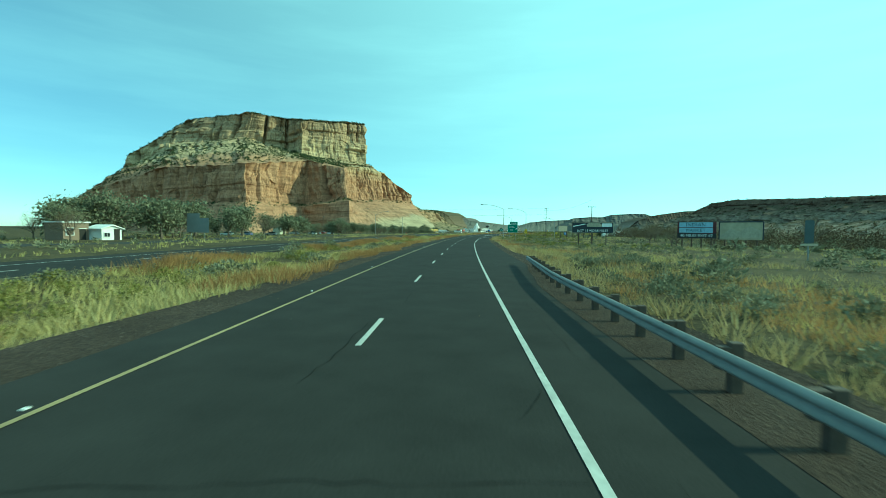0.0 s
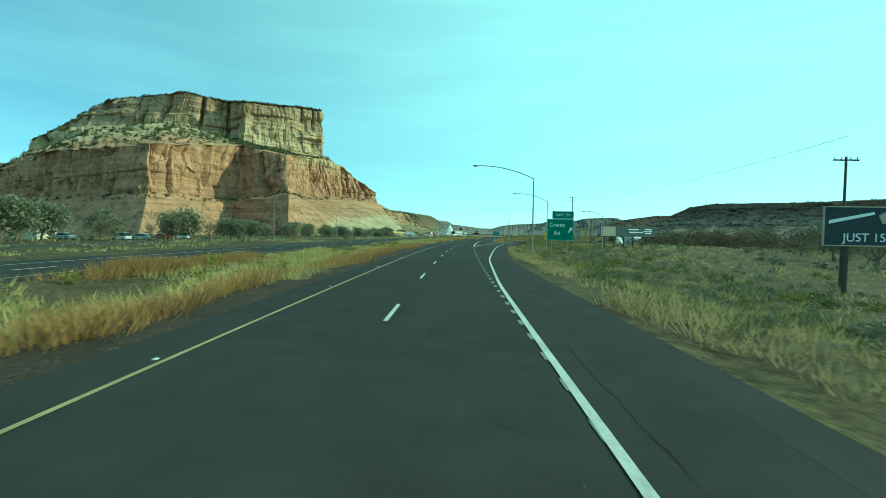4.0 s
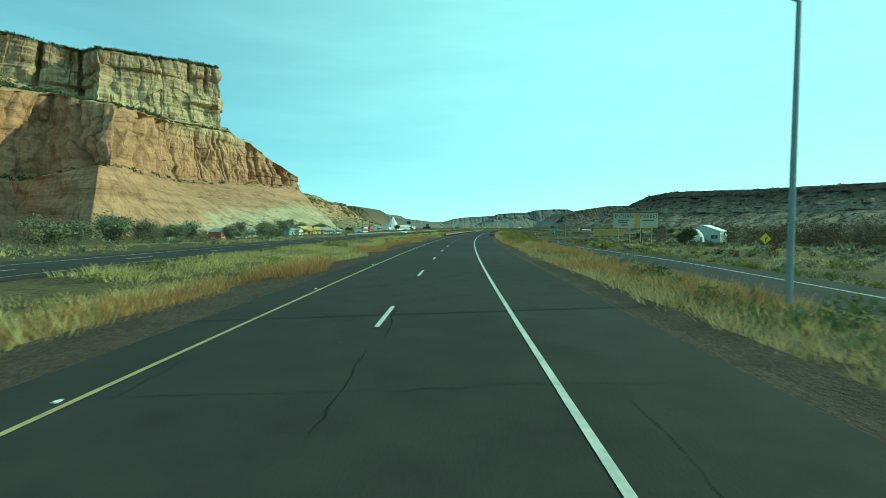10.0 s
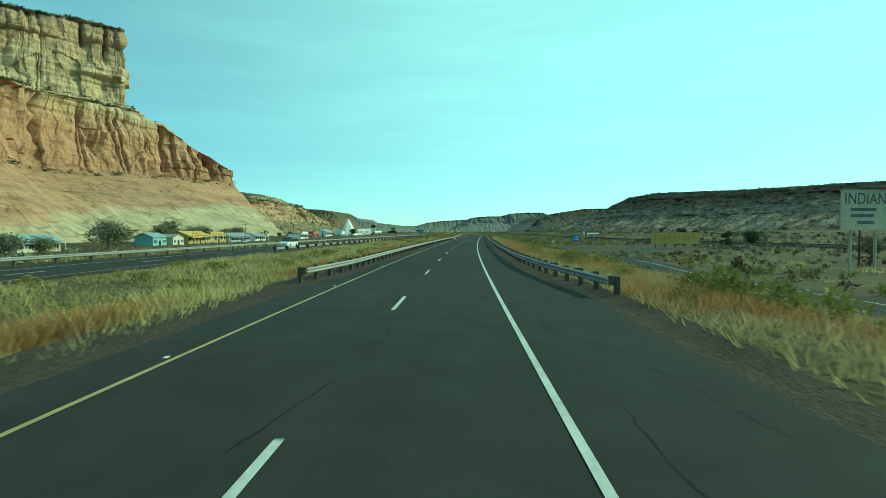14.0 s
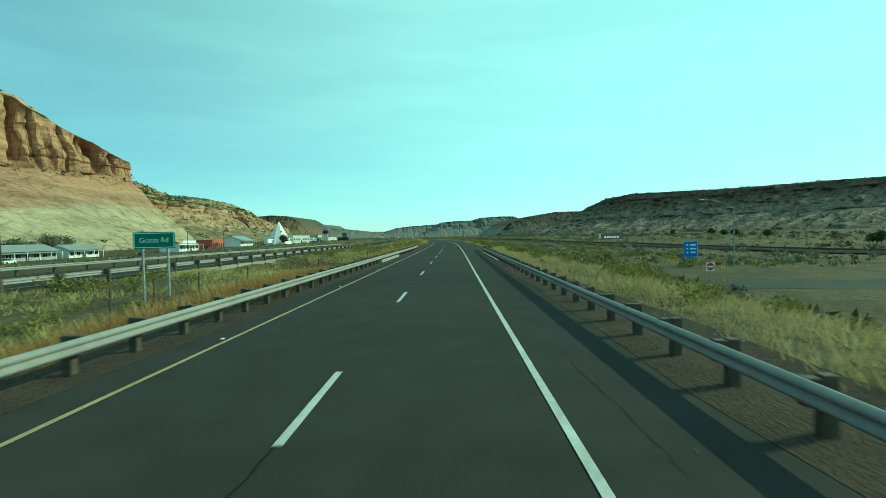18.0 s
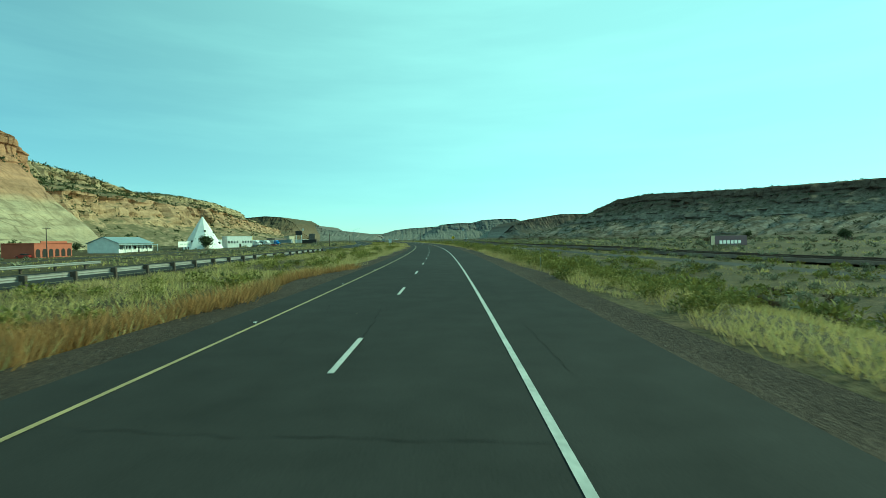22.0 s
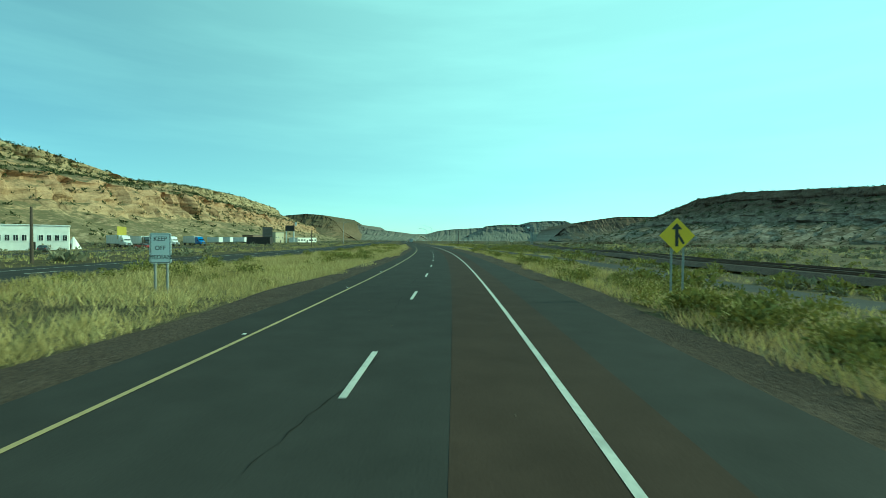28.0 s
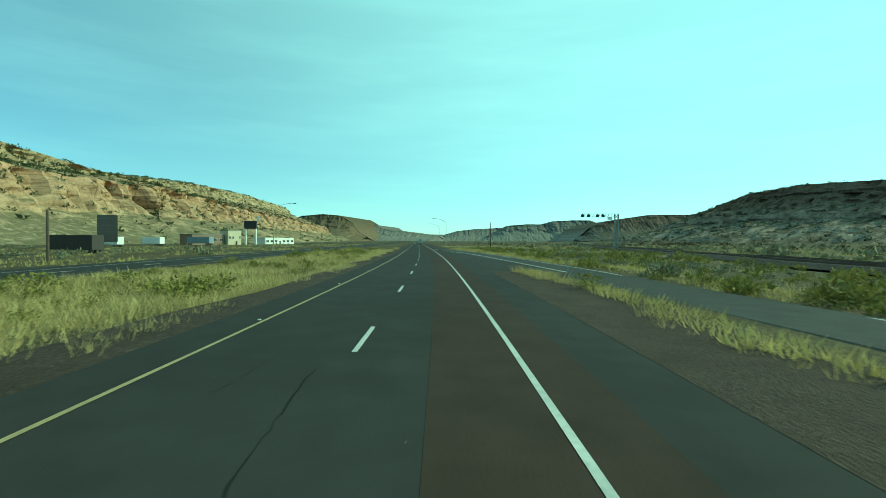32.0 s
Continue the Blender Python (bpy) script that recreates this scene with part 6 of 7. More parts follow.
# lamps and poles
def street_lamp(s, off, side, h=11.2, reach=5.2, z=0.0, label="tall galvanised street lamp with a long curved arm"):
    """side: -1 if its arm reaches to the left of the road's way."""
    e = thing("street_lamp", stand(s, off, z), label, "street lamp")
    bm = B()
    rod(bm, (0, 0, -0.2), (0, 0, h * 0.86), 0.125, 0.08, 10)
    part("pole", bm, GALV_DULL, e)
    bm = B()
    box(bm, (0, 0, 0.1), (0.45, 0.45, 0.35), 0.03)
    part("base", bm, CONCRETE, e)
    v, f = [], []
    for k in range(9):
        u = k / 8
        last = Vector((side * reach * u, 0, h * 0.86 + h * 0.14 * (1 - (1 - u) ** 2.2)))
        v += [last + Vector((0.03 * math.cos(q * 1.047), 0.055 * math.sin(q * 1.047), 0.055 * math.cos(q * 1.047))) for q in range(6)]
        f += [(6 * k - 6 + q, 6 * k - 6 + (q + 1) % 6, 6 * k + (q + 1) % 6, 6 * k + q) for q in range(6)] if k else []
    mesh_object("arm", v, f, GALV_DULL, e, True)
    bm = B()
    bmesh.ops.create_uvsphere(bm, u_segments=10, v_segments=6, radius=0.5, matrix=Matrix.Translation(last + Vector((side * 0.3, 0, -0.03))) @ Matrix.Diagonal((0.9, 0.36, 0.26, 1)))
    part("lamp_head", bm, SIGN_BACK, e)
    return e


street_lamp(173, 10.0, -1, 13.0, 8.0, -0.7)
street_lamp(232.4, 20.4, -1, 14.6, 8.5, -1.0)
street_lamp(283.8, 11.3, -1, 12.8, 8.0, -1.0)
street_lamp(228, 34, -1, 9.6, 4.6, -0.8)
street_lamp(239, -60, 1, 12.6, 6.5, None)
street_lamp(290, -60, 1, 12.6, 6.5, None)
street_lamp(558, 46, -1, 11.0, 5.0, None)
street_lamp(975, -39, 1, 12.0, 5.0, None)
street_lamp(1050, 9.5, -1, 12.0, 5.0, None)
street_lamp(1110, 9.5, -1, 12.0, 5.0, None)


def power_pole(s, off, h, arms=1, z=None):
    e = thing("power_pole", stand(s, off, z), "dark wooden power pole with a crossarm", "power pole")
    bm = B()
    rod(bm, (0, 0, -0.3), (0, 0, h), 0.17, 0.11, 8)
    part("pole", bm, WOOD_POST, e)
    for k in range(arms):
        bm = B()
        box(bm, (0, 0, h - 0.35 - 1.1 * k), (2.5, 0.11, 0.13))
        part("crossarm", bm, WOOD_POST, e)
        for px in (-1.1, -0.45, 0.45, 1.1):
            bm = B()
            rod(bm, (px, 0, h - 0.3 - 1.1 * k), (px, 0, h - 0.02 - 1.1 * k), 0.05, 0.035, 6)
            part("insulator", bm, SIGN_BACK, e)
    return e


power_pole(155, 38.5, 13.3)
power_pole(260.5, 31.5, 15.1, 2, 0.0)
power_pole(293, -86, 17.8, 1)
power_pole(318, -132, 13.5, 2)
power_pole(318, 47, 7.5, 0)
power_pole(452, 62, 8.0, 0)
power_pole(600, -118, 9.5)
power_pole(650, -112, 9.5)
power_pole(690, -116, 9.5)
power_pole(735, -118, 9.5)
power_pole(797, -43, 5.8, 0)
power_pole(907, -41, 5.8, 0)
power_pole(1010, 22, 9.0, 0)
WIRE = plain("wire", (0.03, 0.03, 0.03), 0.6)


def cable(a, b, sag, thick=0.018, label="thin dark overhead power line"):
    a, b = Vector(a), Vector(b)
    side = (b - a).cross(Vector((0, 0, 1))).normalized() * thick
    up = Vector((0, 0, thick))
    v = []
    for k in range(33):
        u = k / 32
        p = a.lerp(b, u) - Vector((0, 0, sag * 4 * u * (1 - u)))
        v += [p + side, p + up, p - side, p - up]
    f = [(4 * k + i, 4 * k + (i + 1) % 4, 4 * k + 4 + (i + 1) % 4, 4 * k + 4 + i) for k in range(32) for i in range(4)]
    tagged(mesh_object("power_line", v, f, WIRE), label, "power line")


(_xa, _ya), (_xb, _yb) = at(260.5, 31.5), at(293, -86)
for d_, z_ in ((-1.1, 15.1), (1.1, 15.1), (0.0, 11.6)):
    cable((_xa + 0.3 * d_, _ya + d_, z_), (_xb + 0.3 * d_, _yb + d_, z_ + 1.2), 0.8, 0.009 if d_ else 0.02)
(_xc, _yc) = at(155, 38.5)
cable((_xa, _ya, 14.2), (_xc, _yc, 12.9), 1.5)
(_xd, _yd) = at(318, 47)
cable((_xa, _ya, 10.4), (_xd, _yd, 5.2), 0.8)


# signal gantry on the railway
g = thing("railway_signal_gantry", pose(13.5, 1012, ground_at(13.5, 1012), 0, 0, 4), "pale steel signal gantry over the railway", "signal gantry")
for px in (-0.6, 0.6):
    bm = B()
    box(bm, (px, 0, 5.4), (0.26, 0.4, 13.4))
    part("upright", bm, SIGN_BACK, g)
bm = B()
for k in range(9):
    z = 0.6 + 1.25 * k
    rod(bm, (-0.6, 0, z), (0.6, 0, z + 1.2), 0.11, 0.11, 5)
    rod(bm, (0.6, 0, z), (-0.6, 0, z + 1.2), 0.11, 0.11, 5)
part("lacing", bm, SIGN_BACK, g)
bm = B()
for z in (11.1, 12.1):
    box(bm, (-5.6, 0, z), (13.0, 0.16, 0.14))
for k in range(13):
    rod(bm, (-12.0 + k, 0, 11.1), (-11.5 + k, 0, 12.1), 0.07, 0.07, 4)
part("beam", bm, SIGN_BACK, g)
for px in (-11.4, -9.4, -6.4, -4.6):
    bm = B()
    rod(bm, (px, -0.25, 11.45), (px, -0.05, 11.45), 0.55, 0.55, 12)
    part("signal_head", bm, SIGN_BLACK, g)
bm = B()
box(bm, (-2.2, 0, 10.6), (1.4, 0.8, 0.9), 0.05)
part("cabinet", bm, SIGN_WHITE, g)

# thin marker posts
for s_, o_ in ((259.5, 9.2), (541, 5.3), (443, 5.2), (628, 8.2), (893.5, 10.4)):
    e = thing("delineator_post", stand(s_, o_, 0.0 if o_ < 7 else None), "thin grey marker post beside the road", "marker post", "marker posts")
    bm = B()
    box(bm, (0, 0, 0.5), (0.06, 0.03, 1.25))
    part("post", bm, GALV_DULL, e)
    bm = B()
    box(bm, (0, -0.02, 1.0), (0.08, 0.01, 0.12))
    part("reflector", bm, SIGN_YELLOW, e)

# wire fence in the median by the bridge
e = thing("wire_fence", stand(500, -14.0), "sagging wire fence on thin posts in the median", "fence")
inv_ = e.matrix_world.inverted()
last_ = None
for k in range(18):
    x, y = road(500 + 4.5 * k, -13.5 - 1.6 * math.sin(k * 0.9))
    z = ground_at(float(x), float(y))
    bm = B()
    rod(bm, (0, 0, -0.3), (0.03, 0.02, 1.25), 0.05, 0.045, 6)
    o = part("post", bm, WOOD_POST, e)
    o.matrix_basis = pose(float(x), float(y), z)
    o.matrix_parent_inverse = inv_
    here = Vector((float(x), float(y), z))
    if last_ is not None:
        for h_ in (0.45, 0.8, 1.15):
            bm = B()
            rod(bm, last_ + Vector((0, 0, h_)), here + Vector((0, 0, h_)), 0.008, 0.008, 4)
            o = part("wire", bm, WIRE, e)
            o.matrix_parent_inverse = inv_
    last_ = here


# ---------------------------------------------------------------- houses, shops and vehicles
PAINT = {}


def paint(r, g, b, rough=0.75):
    k = (r, g, b, rough)
    if k not in PAINT:
        PAINT[k] = plain("paint", (r, g, b), rough, 0, 0.16, 0.7)
    return PAINT[k]


GLASS = plain("window_glass", (0.025, 0.03, 0.035), 0.12, 0, 0.1)
DARK_IN = plain("dark_inside", (0.02, 0.018, 0.016), 0.9)
RUBBER = plain("tyre_rubber", (0.015, 0.015, 0.015), 0.85)
CHROME = plain("chrome", (0.6, 0.6, 0.6), 0.2, 0.9)
WHITE_PAINT = paint(0.72, 0.72, 0.70)


def building(name, x, y, rz, w, d, h, wall, roof, label, shape="flat", windows=3, door=True, porch=0.0, parapet=0.0, arches=False, base=None):
    """A small building whose front looks to -y of its own frame; w along the front."""
    z = ground_at(x, y) if base is None else base
    e = thing(name, pose(x, y, z, 0, 0, rz), label, "building")
    bm = B()
    box(bm, (0, d / 2, h / 2 - 0.4), (w, d, h + 0.8))
    part("wall", bm, wall, e)
    bm = B()
    if shape == "gable":
        prism(bm, [(-w / 2 - 0.4, h), (0, h + w * 0.2), (w / 2 + 0.4, h), (w / 2 + 0.4, h + 0.18), (0, h + w * 0.2 + 0.2), (-w / 2 - 0.4, h + 0.18)], -0.4, d + 0.4)
        bg_ = B()
        prism(bg_, [(-w / 2, h), (w / 2, h), (0, h + w * 0.2)], 0.0, 0.12)
        part("gable", bg_, wall, e)
    elif shape == "long":
        k = d * 0.22
        v = [(-w / 2 - 0.5, -0.6, h - 0.1), (w / 2 + 0.5, -0.6, h - 0.1), (w / 2 + 0.5, d / 2, h + k), (-w / 2 - 0.5, d / 2, h + k), (-w / 2 - 0.5, d + 0.6, h - 0.1), (w / 2 + 0.5, d + 0.6, h - 0.1)]
        vs = [bm.verts.new(p) for p in v] + [bm.verts.new((p[0], p[1], p[2] + 0.18)) for p in v]
        for f in ((0, 1, 2, 3), (3, 2, 5, 4)):
            bm.faces.new([vs[i] for i in f][::-1])
            bm.faces.new([vs[i + 6] for i in f])
        for a, b in ((0, 1), (5, 4), (1, 2), (2, 5), (4, 3), (3, 0)):
            bm.faces.new((vs[a], vs[b], vs[b + 6], vs[a + 6]))
        bmesh.ops.recalc_face_normals(bm, faces=bm.faces[:])
        for sx in (-1, 1):
            bg_ = B()
            f3 = [bg_.verts.new(p) for p in ((sx * w / 2, 0, h), (sx * w / 2, d, h), (sx * w / 2, d / 2, h + k))]
            b3 = [bg_.verts.new((sx * (w / 2 - 0.12), p.co.y, p.co.z)) for p in f3]
            bg_.faces.new(f3)
            bg_.faces.new(b3[::-1])
            part("gable", bg_, wall, e)
    else:
        box(bm, (0, d / 2, h + 0.12), (w + 0.5, d + 0.5, 0.24), 0.04)
    part("roof", bm, roof, e)
    if parapet:
        bm = B()
        box(bm, (0, -0.08, h + parapet / 2), (w * 0.7, 0.25, parapet), 0.03)
        part("parapet", bm, wall, e)
    n = windows + (1 if door else 0)
    for i in range(n):
        px = -w / 2 + w * (i + 0.5) / n
        ww, hh, zz = min(w / n * 0.6, 2.4), min(1.5, h * 0.42), h * 0.5
        if door and i == n // 2:
            ww, hh, zz = 1.1, 2.1, 1.05
            bm = B()
            box(bm, (px, -0.03, zz), (ww, 0.1, hh), 0.01)
            dd = part("door", bm, DARK_IN, e)
            bm = B()
            box(bm, (px, -0.05, zz + hh / 2 + 0.05), (ww + 0.2, 0.12, 0.1))
            part("lintel", bm, WHITE_PAINT, dd)
            continue
        if arches:
            bm = B()
            prism(bm, [(px - 0.9, 0.2), (px + 0.9, 0.2)] + [(px + 0.9 * math.cos(a * 0.3927), 2.0 + 0.9 * math.sin(a * 0.3927)) for a in range(9)], -0.05, 0.05)
            part("arch", bm, DARK_IN, e)
            continue
        bm = B()
        box(bm, (px, -0.02, zz), (ww, 0.08, hh))
        win = part("window", bm, GLASS, e)
        bm = B()
        for dx, dz, sx, sz in ((0, hh / 2, ww + 0.14, 0.09), (0, -hh / 2, ww + 0.2, 0.11), (-ww / 2, 0, 0.09, hh), (ww / 2, 0, 0.09, hh), (0, 0, 0.06, hh)):
            box(bm, (px + dx, -0.06, zz + dz), (sx, 0.1, sz))
        part("window_frame", bm, WHITE_PAINT, win)
    if porch:
        bm = B()
        box(bm, (0, -porch / 2, h * 0.82), (w, porch, 0.16), 0.02, 0, 5)
        part("porch_roof", bm, roof, e)
        for i in range(max(3, int(w / 3.5))):
            bm = B()
            box(bm, (-w / 2 + 0.2 + (w - 0.4) * i / (max(3, int(w / 3.5)) - 1), -porch + 0.15, h * 0.4), (0.16, 0.16, h * 0.8 + 0.6))
            part("porch_post", bm, WHITE_PAINT, e)
    return e


def wheel(bm_parent, x, y, r, w=0.3, rim=CHROME):
    bm = B()
    rod(bm, (x - w / 2, y, r), (x + w / 2, y, r), r, r, 14)
    t = part("wheel", bm, RUBBER, bm_parent)
    bm = B()
    rod(bm, (x - w / 2 - 0.02, y, r), (x + w / 2 + 0.02, y, r), r * 0.55, r * 0.55, 12)
    part("rim", bm, rim, t)


def shell(bm, sections):
    """A body through cross-sections (y, half width at the sill, half width at the top, z low, z high)."""
    rings = []
    for y, a, b, z0, z1 in sections:
        pts = [(-a, z0), (-a, z0 + (z1 - z0) * 0.55), (-b, z1 - 0.04), (-b * 0.9, z1), (b * 0.9, z1), (b, z1 - 0.04), (a, z0 + (z1 - z0) * 0.55), (a, z0)]
        rings.append([bm.verts.new((x, y, z)) for x, z in pts])
    for p, q in zip(rings, rings[1:]):
        for i in range(8):
            bm.faces.new((p[i], p[(i + 1) % 8], q[(i + 1) % 8], q[i]))
    bm.faces.new(rings[0][::-1])
    bm.faces.new(rings[-1])
    bmesh.ops.recalc_face_normals(bm, faces=bm.faces[:])
    return bm


def car(x, y, rz, body, label, van=False, z=None):
    """A parked car, nose to +y of its own frame."""
    e = thing("parked_car", pose(x, y, ground_at(x, y) + 0.03 if z is None else z, 0, 0, rz), label, "car")
    bm = B()
    shell(bm, [(-2.2, 0.80, 0.78, 0.32, 0.85), (-2.0, 0.88, 0.86, 0.22, 0.95), (1.2, 0.9, 0.88, 0.22, 0.98), (1.9, 0.88, 0.84, 0.22, 0.88), (2.25, 0.74, 0.7, 0.32, 0.72)])
    part("body", bm, body, e)
    bm = B()
    top = 1.75 if van else 1.45
    shell(bm, [(-2.0 if van else -1.7, 0.84, 0.70, 0.93, 1.0), (-1.8 if van else -0.95, 0.84, 0.68, 0.93, top), (0.3, 0.84, 0.68, 0.93, top), (1.15, 0.84, 0.74, 0.93, 0.99)])
    part("cabin_glass", bm, GLASS, e)
    bm = B()
    box(bm, (0, -0.7 if van else -0.35, top), (1.3, 2.1 if van else 1.25, 0.06), 0.02)
    part("roof", bm, body, e)
    for sx in (-1, 1):
        for yy in (-1.35, 1.35):
            wheel(e, sx * 0.8, yy, 0.33, 0.22)
        bm = B()
        box(bm, (sx * 0.62, 2.16, 0.62), (0.3, 0.12, 0.14), 0.02)
        part("headlight", bm, WHITE_PAINT, e)
        bm = B()
        box(bm, (sx * 0.66, -2.2, 0.72), (0.22, 0.08, 0.16), 0.02)
        part("tail_light", bm, paint(0.4, 0.02, 0.02, 0.3), e)
    return e


def semi(x, y, rz, cab, box_mat, label, trailer=True, sleeper=True, z=None):
    """A long-nosed lorry, nose to +y of its own frame."""
    e = thing("semi_truck", pose(x, y, ground_at(x, y) + 0.03 if z is None else z, 0, 0, rz), label, "truck")
    bm = B()
    shell(bm, [(1.0, 1.05, 0.95, 0.75, 1.9), (2.6, 0.95, 0.85, 0.75, 1.75), (3.1, 0.85, 0.75, 0.8, 1.6)])
    part("hood", bm, cab, e)
    bm = B()
    box(bm, (0, 3.1, 1.15), (1.1, 0.1, 0.8), 0.03)
    part("grille", bm, CHROME, e)
    bm = B()
    shell(bm, [(-2.4 if sleeper else -0.8, 1.2, 1.15, 0.8, 3.7 if sleeper else 2.9), (-0.4, 1.2, 1.1, 0.8, 3.6 if sleeper else 2.9), (0.5, 1.18, 1.0, 0.8, 2.75), (1.1, 1.1, 1.0, 0.8, 1.95)])
    part("cab", bm, cab, e)
    bm = B()
    box(bm, (0, 0.88, 2.32), (1.9, 0.06, 0.75), 0.02, 0, -35)
    part("windscreen", bm, GLASS, e)
    for sx in (-1, 1):
        bm = B()
        box(bm, (sx * 1.17, 0.1, 2.2), (0.06, 0.8, 0.6), 0.01)
        part("side_window", bm, GLASS, e)
        for yy in (2.2, -2.6, -3.9):
            wheel(e, sx * 1.0, yy, 0.5, 0.34)
        bm = B()
        rod(bm, (sx * 1.15, -0.6, 1.0), (sx * 1.15, -0.6, 3.9), 0.07, 0.07, 8)
        part("exhaust_stack", bm, CHROME, e)
    bm = B()
    box(bm, (0, -2.6, 0.75), (0.9, 5.0, 0.3))
    part("chassis", bm, DARK_IN, e)
    if trailer:
        bm = B()
        box(bm, (0, -10.0, 2.55), (2.55, 14.0, 2.8), 0.04)
        t = part("trailer", bm, box_mat, e)
        bm = B()
        box(bm, (0, -10.0, 1.08), (2.5, 14.0, 0.14))
        part("trailer_sill", bm, SIGN_BACK, t)
        for sx in (-1, 1):
            for yy in (-14.6, -15.9):
                wheel(e, sx * 1.0, yy, 0.5, 0.34)
    return e


def trailer_box(name, x, y, rz, w, l, h, mat, label, low=0.9):
    e = thing(name, pose(x, y, ground_at(x, y), 0, 0, rz), label, "trailer")
    bm = B()
    box(bm, (0, 0, low + h / 2), (w, l, h), 0.05)
    part("box", bm, mat, e)
    bm = B()
    for k in range(int(l / 0.9)):
        for sx in (-1, 1):
            box(bm, (sx * w / 2, -l / 2 + 0.45 + 0.9 * k, low + h / 2), (0.05, 0.07, h - 0.2))
    part("rib", bm, mat, e)
    for sx in (-1, 1):
        for yy in (-l / 2 + 1.2, -l / 2 + 2.3):
            wheel(e, sx * (w / 2 - 0.25), yy, 0.48, 0.3)
        bm = B()
        box(bm, (sx * 0.8, l / 2 - 2.2, low / 2), (0.14, 0.14, low))
        part("prop_leg", bm, SIGN_BACK, e)
    return e


YELLOW_WALL, BLUE_ROOF, RED_WALL = paint(0.38, 0.275, 0.075), paint(0.20, 0.255, 0.28), paint(0.36, 0.10, 0.06)
CREAM_WALL, GREY_ROOF, TEAL_WALL = paint(0.50, 0.45, 0.33), paint(0.20, 0.21, 0.21), paint(0.22, 0.36, 0.38)
BROWN_WALL, STEEL_WALL = paint(0.20, 0.14, 0.10), paint(0.32, 0.34, 0.35)

# the trading posts under the mesa
def shop_at(name, s, off, *a, **k):
    x, y = at(s, off)
    return building(name, x, y, heading(s) + 90, *a, **k)


shop_at("red_cabin", 455, -112, 8, 6, 3.2, RED_WALL, GREY_ROOF, "small brick-red cabin with white windows", "gable", 2)
shop_at("roadside_shop", 478, -124, 14, 8, 3.2, TEAL_WALL, BLUE_ROOF, "low teal shop with a blue metal roof", "long", 4, porch=2.0)
shop_at("roadside_shop", 497, -126, 13, 8, 3.2, CREAM_WALL, BLUE_ROOF, "low cream shop with a blue metal roof", "long", 4, porch=2.0)
shop_at("roadside_shop", 553, -131, 8, 8, 3.4, TEAL_WALL, BLUE_ROOF, "small turquoise shop with a blue roof", "long", 2)
shop_at("small_house", 562, -129, 7, 7, 3.0, CREAM_WALL, GREY_ROOF, "small cream house with a pointed gable", "gable", 2)
shop_at("trading_post", 583, -133, 16, 9, 4.0, YELLOW_WALL, paint(0.42, 0.30, 0.07), "mustard trading post with a long porch roof", "long", 5, porch=2.4)
shop_at("trading_post", 601, -134, 17, 9, 4.2, YELLOW_WALL, YELLOW_WALL, "yellow trading post with a stepped false front", "flat", 5, porch=2.0, parapet=1.4)
shop_at("roadside_shop", 625, -133, 22, 9, 3.0, STEEL_WALL, GREY_ROOF, "long low shop under a grey metal roof", "long", 6, porch=2.2)
shop_at("roadside_shop", 648, -132, 14, 8, 2.8, WHITE_PAINT, GREY_ROOF, "low white shop under a grey metal roof", "long", 4, porch=2.0)
shop_at("white_store", 708, -124, 18, 9, 3.6, WHITE_PAINT, GREY_ROOF, "white store with a false front and a wide porch", "flat", 5, porch=2.6, parapet=1.5)
shop_at("red_trading_post", 751, -127, 16, 10, 4.6, RED_WALL, RED_WALL, "red trading post with arched openings", "flat", 6, door=False, parapet=0.8, arches=True)
shop_at("gift_shop", 803, -127, 26, 12, 3.8, WHITE_PAINT, BLUE_ROOF, "long white gift shop with a pale blue metal roof", "long", 7, porch=2.6)
e, w, lo, hi = billboard(570, -127.6, 577, -127.6, 0.3, 3.6, "yellow painted shop billboard", legs=3)
board(e, 0, w, lo, hi, YELLOW_WALL)
e.rotation_euler.z += 0
bm = B()
for dx, dz, sx in ((-1.2, 2.2, 3.2), (0.6, 1.3, 3.8), (-0.6, 0.6, 2.4)):
    box(bm, (dx, -0.07, lo + dz), (sx, 0.02, 0.4))
pieces("lettering_bar", bm, RED_WALL, e)
e, w, lo, hi = billboard(826, -119, 836, -117, 0.4, 3.2, "long white painted board beside the gift shop", legs=4)
board(e, 0, w, lo, hi, WHITE_PAINT)
bm = B()
for dx, sx in ((-2.2, 2.0), (0.2, 1.6), (2.4, 1.9)):
    box(bm, (dx, -0.07, lo + 1.5), (sx, 0.02, 0.5))
pieces("lettering_bar", bm, paint(0.35, 0.42, 0.40), e)

# the great white tepee
tx, ty = at(851, -116)
e = thing("tepee_building", pose(tx, ty, ground_at(tx, ty), 0, 0, heading(851) + 30), "tall white tepee-shaped building with small dark windows", "building")
bm = B()
bmesh.ops.create_cone(bm, cap_ends=True, segments=8, radius1=10.4, radius2=0.35, depth=17.4, matrix=Matrix.Translation((0, 0, 8.4)))
part("wall", bm, WHITE_PAINT, e)
for a_, z_, k_ in ((-88, 9.4, 0.8), (-20, 8.6, 0.7), (-28, 3.0, 0.9), (-140, 4.0, 0.8)):
    r_ = 10.4 * (1 - z_ / 17.4) * 0.96
    bm = B()
    box(bm, (r_ * math.cos(radians(a_)), r_ * math.sin(radians(a_)), z_), (k_, k_, k_ * 1.3), 0.02, a_)
    part("window", bm, DARK_IN, e)
